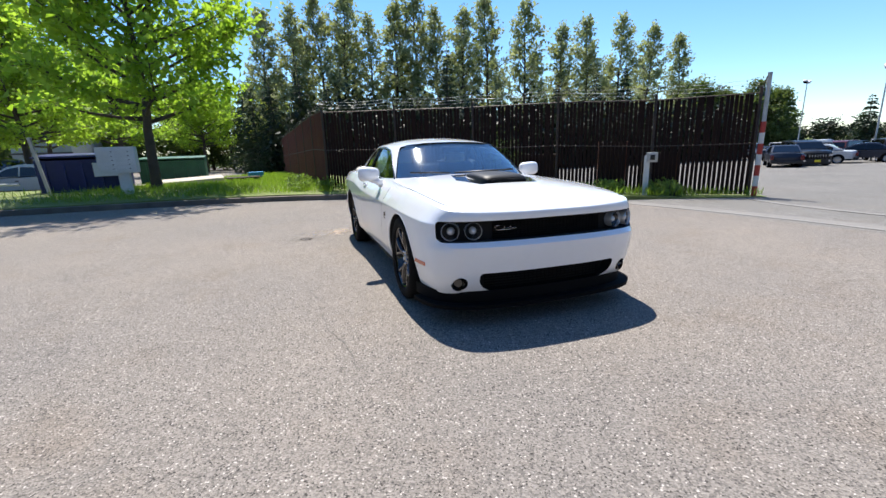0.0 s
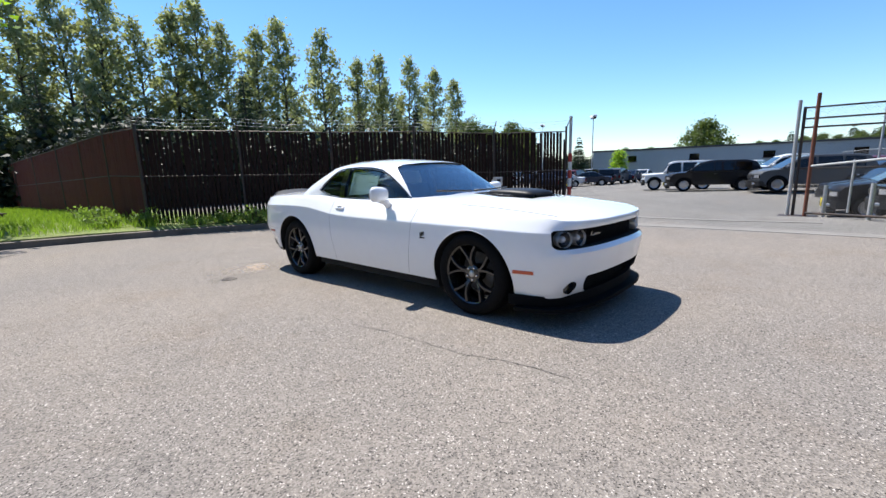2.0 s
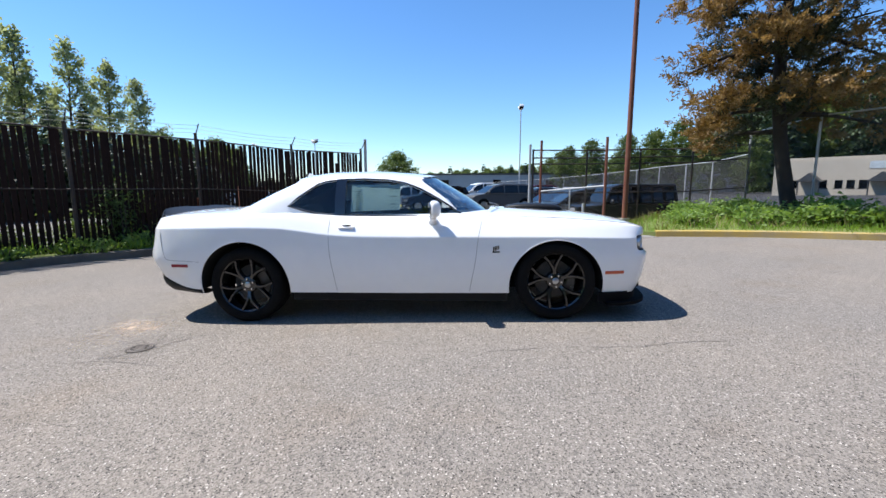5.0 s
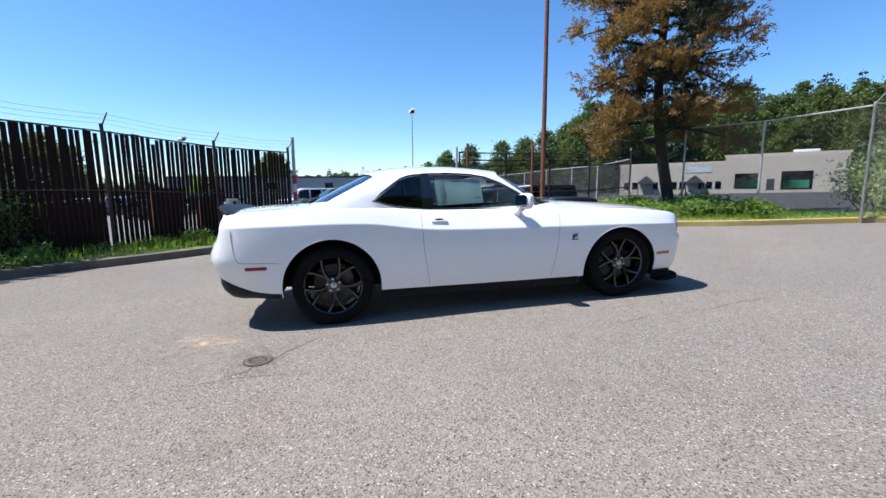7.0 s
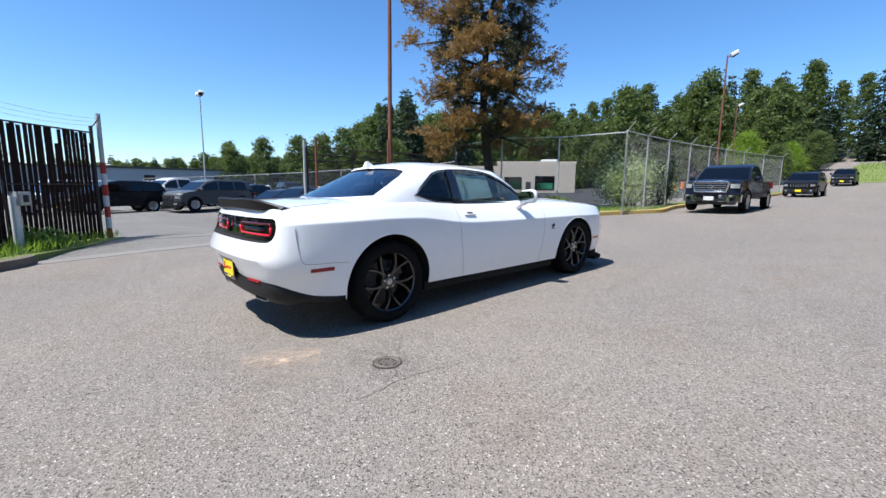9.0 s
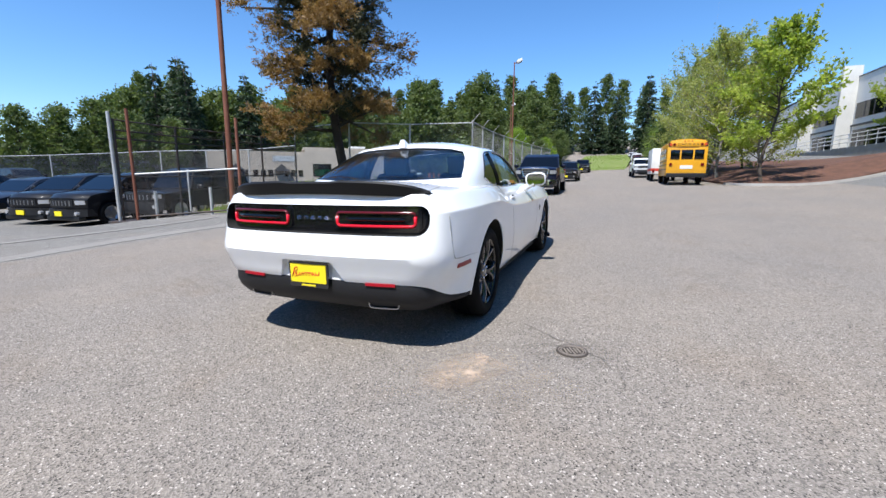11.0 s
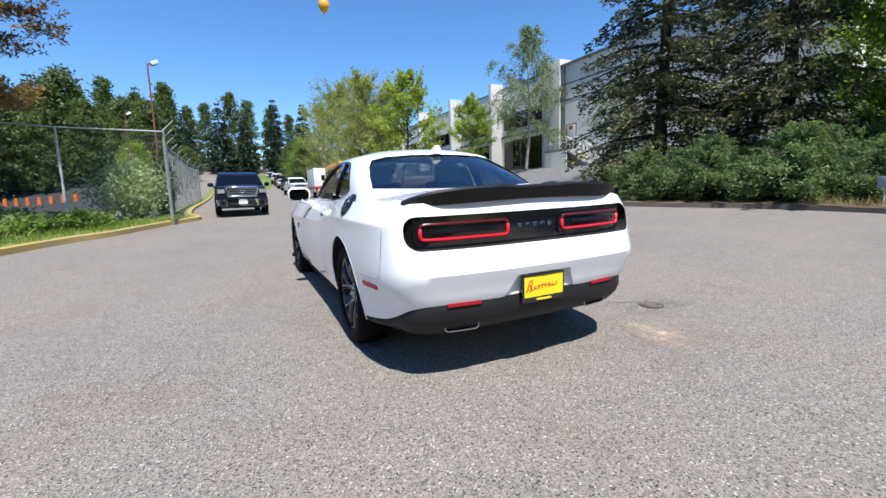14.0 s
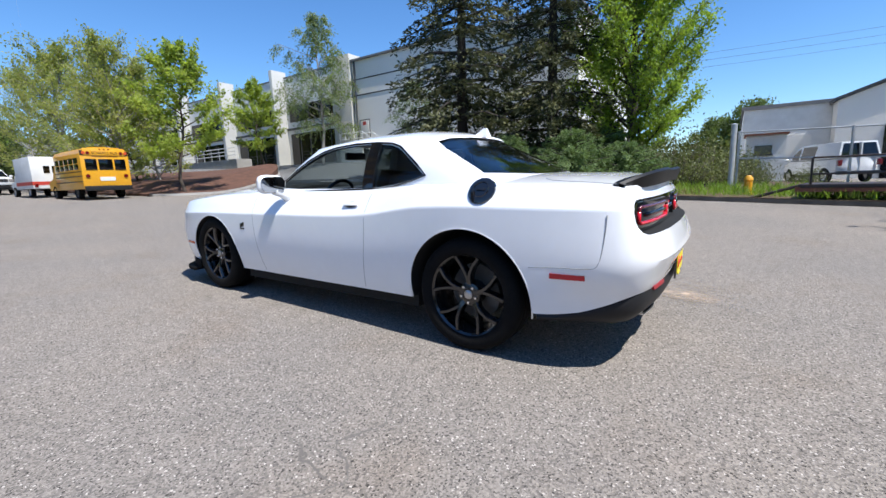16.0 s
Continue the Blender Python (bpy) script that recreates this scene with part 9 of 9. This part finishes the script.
# ---- on the asphalt ----
hole = thing("manhole_cover", "round cast-iron manhole cover set in the asphalt", "manhole cover", on(-1.62, 2.02, 0.004, 25) @ Matrix.Diagonal((0.43, 0.43, 0.6, 1)))
part("frame_ring", lathe(bmesh.new(), [(0.21, -0.02), (0.21, 0.006), (0.235, 0.006), (0.24, -0.02)], 40, "z"), CAST_IRON, hole, "", 40)
IRON_DARK = surface("dark_iron", (0.05, 0.04, 0.032), None, 0.8, 0.0, scale=9, fine=80, bump=0.4)
lid = part("lid", lathe(bmesh.new(), [(0.0, 0.001), (0.205, 0.001), (0.207, -0.02)], 40, "z"), IRON_DARK, hole, "ribbed iron lid", 40)
WORN_IRON = surface("worn_iron", (0.3, 0.255, 0.215), (0.2, 0.17, 0.145), 0.65, 0.2, scale=9, fine=80, bump=0.3)
for r in (0.158, 0.19):
    part("rib", lathe(bmesh.new(), [(r, 0.001), (r, 0.009), (r + 0.013, 0.009), (r + 0.013, 0.001)], 36, "z"), WORN_IRON, lid, "worn raised ring", 40)
for k in range(5):
    x = -0.1 + 0.05 * k
    w = math.sqrt(0.135**2 - x * x) * (0.95 if k % 2 == 0 else 0.7)
    part("rib", box(bmesh.new(), x - 0.011, x + 0.011, -w, w, 0.001, 0.009, 0.003), WORN_IRON, lid, "worn raised bar", 0)


def sheet_patch():
    """A flat disc of radius one."""
    bm = bmesh.new()
    bm.faces.new([bm.verts.new((math.cos(k * math.tau / 24), math.sin(k * math.tau / 24), 0)) for k in range(24)])
    return bm


def film(name, rgb, lo, hi, strength, grain=11.0):
    """A thin uneven layer of dirt that fades out to its rim."""
    m, nt, b = graph(name)
    b.inputs["Base Color"].default_value, b.inputs["Roughness"].default_value = (*rgb, 1), 0.95
    fade = node(nt, "ShaderNodeTexGradient")
    fade.gradient_type = "SPHERICAL"
    nt.links.new(nt.nodes.new("ShaderNodeTexCoord").outputs["Object"], fade.inputs["Vector"])
    thick = nt.nodes.new("ShaderNodeMath")
    thick.operation = "MULTIPLY"
    nt.links.new(ramp(nt, fade.outputs["Fac"], 0.0, strength), thick.inputs[0])
    nt.links.new(ramp(nt, cloud(nt, grain, 6.0, 0.72), lo, hi), thick.inputs[1])
    nt.links.new(thick.outputs[0], b.inputs["Alpha"])
    return m


MUD = film("dried_mud_film", (0.46, 0.35, 0.26), 0.36, 0.6, 0.7)
DUST = film("pale_dust_film", (0.34, 0.29, 0.24), 0.42, 0.72, 0.8, 6.0)
GRIME = film("dark_grime_film", (0.12, 0.1, 0.08), 0.48, 0.8, 1.0, 9.0)
for x, y, rx, ry, turn, lift, m, lab in ((-1.08, 2.45, 0.42, 0.2, 62, 0.005, MUD, "dried pinkish mud smeared on the asphalt"), (-1.3, 2.35, 0.9, 0.5, 40, 0.0035, DUST, "pale dust washed over the asphalt"), (-1.66, 1.98, 0.48, 0.34, 15, 0.0045, GRIME, "dark grime round the manhole cover")):
    patch = part("ground_stain", sheet_patch(), m, None, "", 0, "structure")
    patch.matrix_world = on(x, y, lift, turn) @ Matrix.Diagonal((rx, ry, 1, 1))
    tagged(patch, lab, "stain")
CRACK = surface("crack_filler", (0.125, 0.113, 0.1), (0.15, 0.135, 0.12), 0.95, scale=6, fine=60, bump=0.2)


def crack(points, seed, width=0.009):
    """A fine wandering crack in the asphalt."""
    rng = random.Random(seed)
    bm = bmesh.new()
    line = smooth_line(points, 9)
    pairs = []
    for k, (x, y) in enumerate(line):
        x, y = x + rng.uniform(-0.012, 0.012), y + rng.uniform(-0.012, 0.012)
        w = width * rng.uniform(0.25, 1.0)
        pairs.append([bm.verts.new((x + s * w * 0.5, y + s * w * 0.4, gz(x, y) + 0.0035)) for s in (-1, 1)])
    for p, q in zip(pairs, pairs[1:]):
        bm.faces.new((p[0], p[1], q[1], q[0]))
    return tagged(part("asphalt_crack", bm, CRACK, None, "", 0, "structure"), "fine dark crack in the asphalt", "crack")


crack([(-1.7, -0.8), (-1.63, -1.44), (-1.62, -1.91), (-1.53, -2.28), (-1.51, -2.69)], 1)
crack([(-0.2, -2.97), (-0.39, -3.36), (-0.57, -3.64)], 2)
crack([(-1.85, 2.19), (-1.77, 2.05), (-1.44, 1.79), (-1.25, 1.63)], 3)
crack([(-1.98, 1.56), (-1.9, 2.05), (-1.92, 2.3), (-1.93, 2.43)], 4)
balloon = thing("balloon", "orange-yellow advertising balloon on a tether high in the sky", "balloon", pose(-14.4, -70.5, 32.0))
ORANGE = plain("orange_balloon", (0.8, 0.36, 0.01), 0.35, 0.0, 0.4)
part("envelope", lathe(bmesh.new(), [(0.0, 1.05), (0.5, 0.92), (0.85, 0.55), (0.95, 0.1), (0.8, -0.4), (0.45, -0.85), (0.12, -1.15), (0.1, -1.3), (0.0, -1.3)], 28, "z"), ORANGE, balloon, "orange-yellow skin", 60)
part("tether", rod(bmesh.new(), (0, 0, -1.3), (0.0, 0.0, -28.5), 0.004, None, 4), STEEL, balloon, "thin tether", 50)
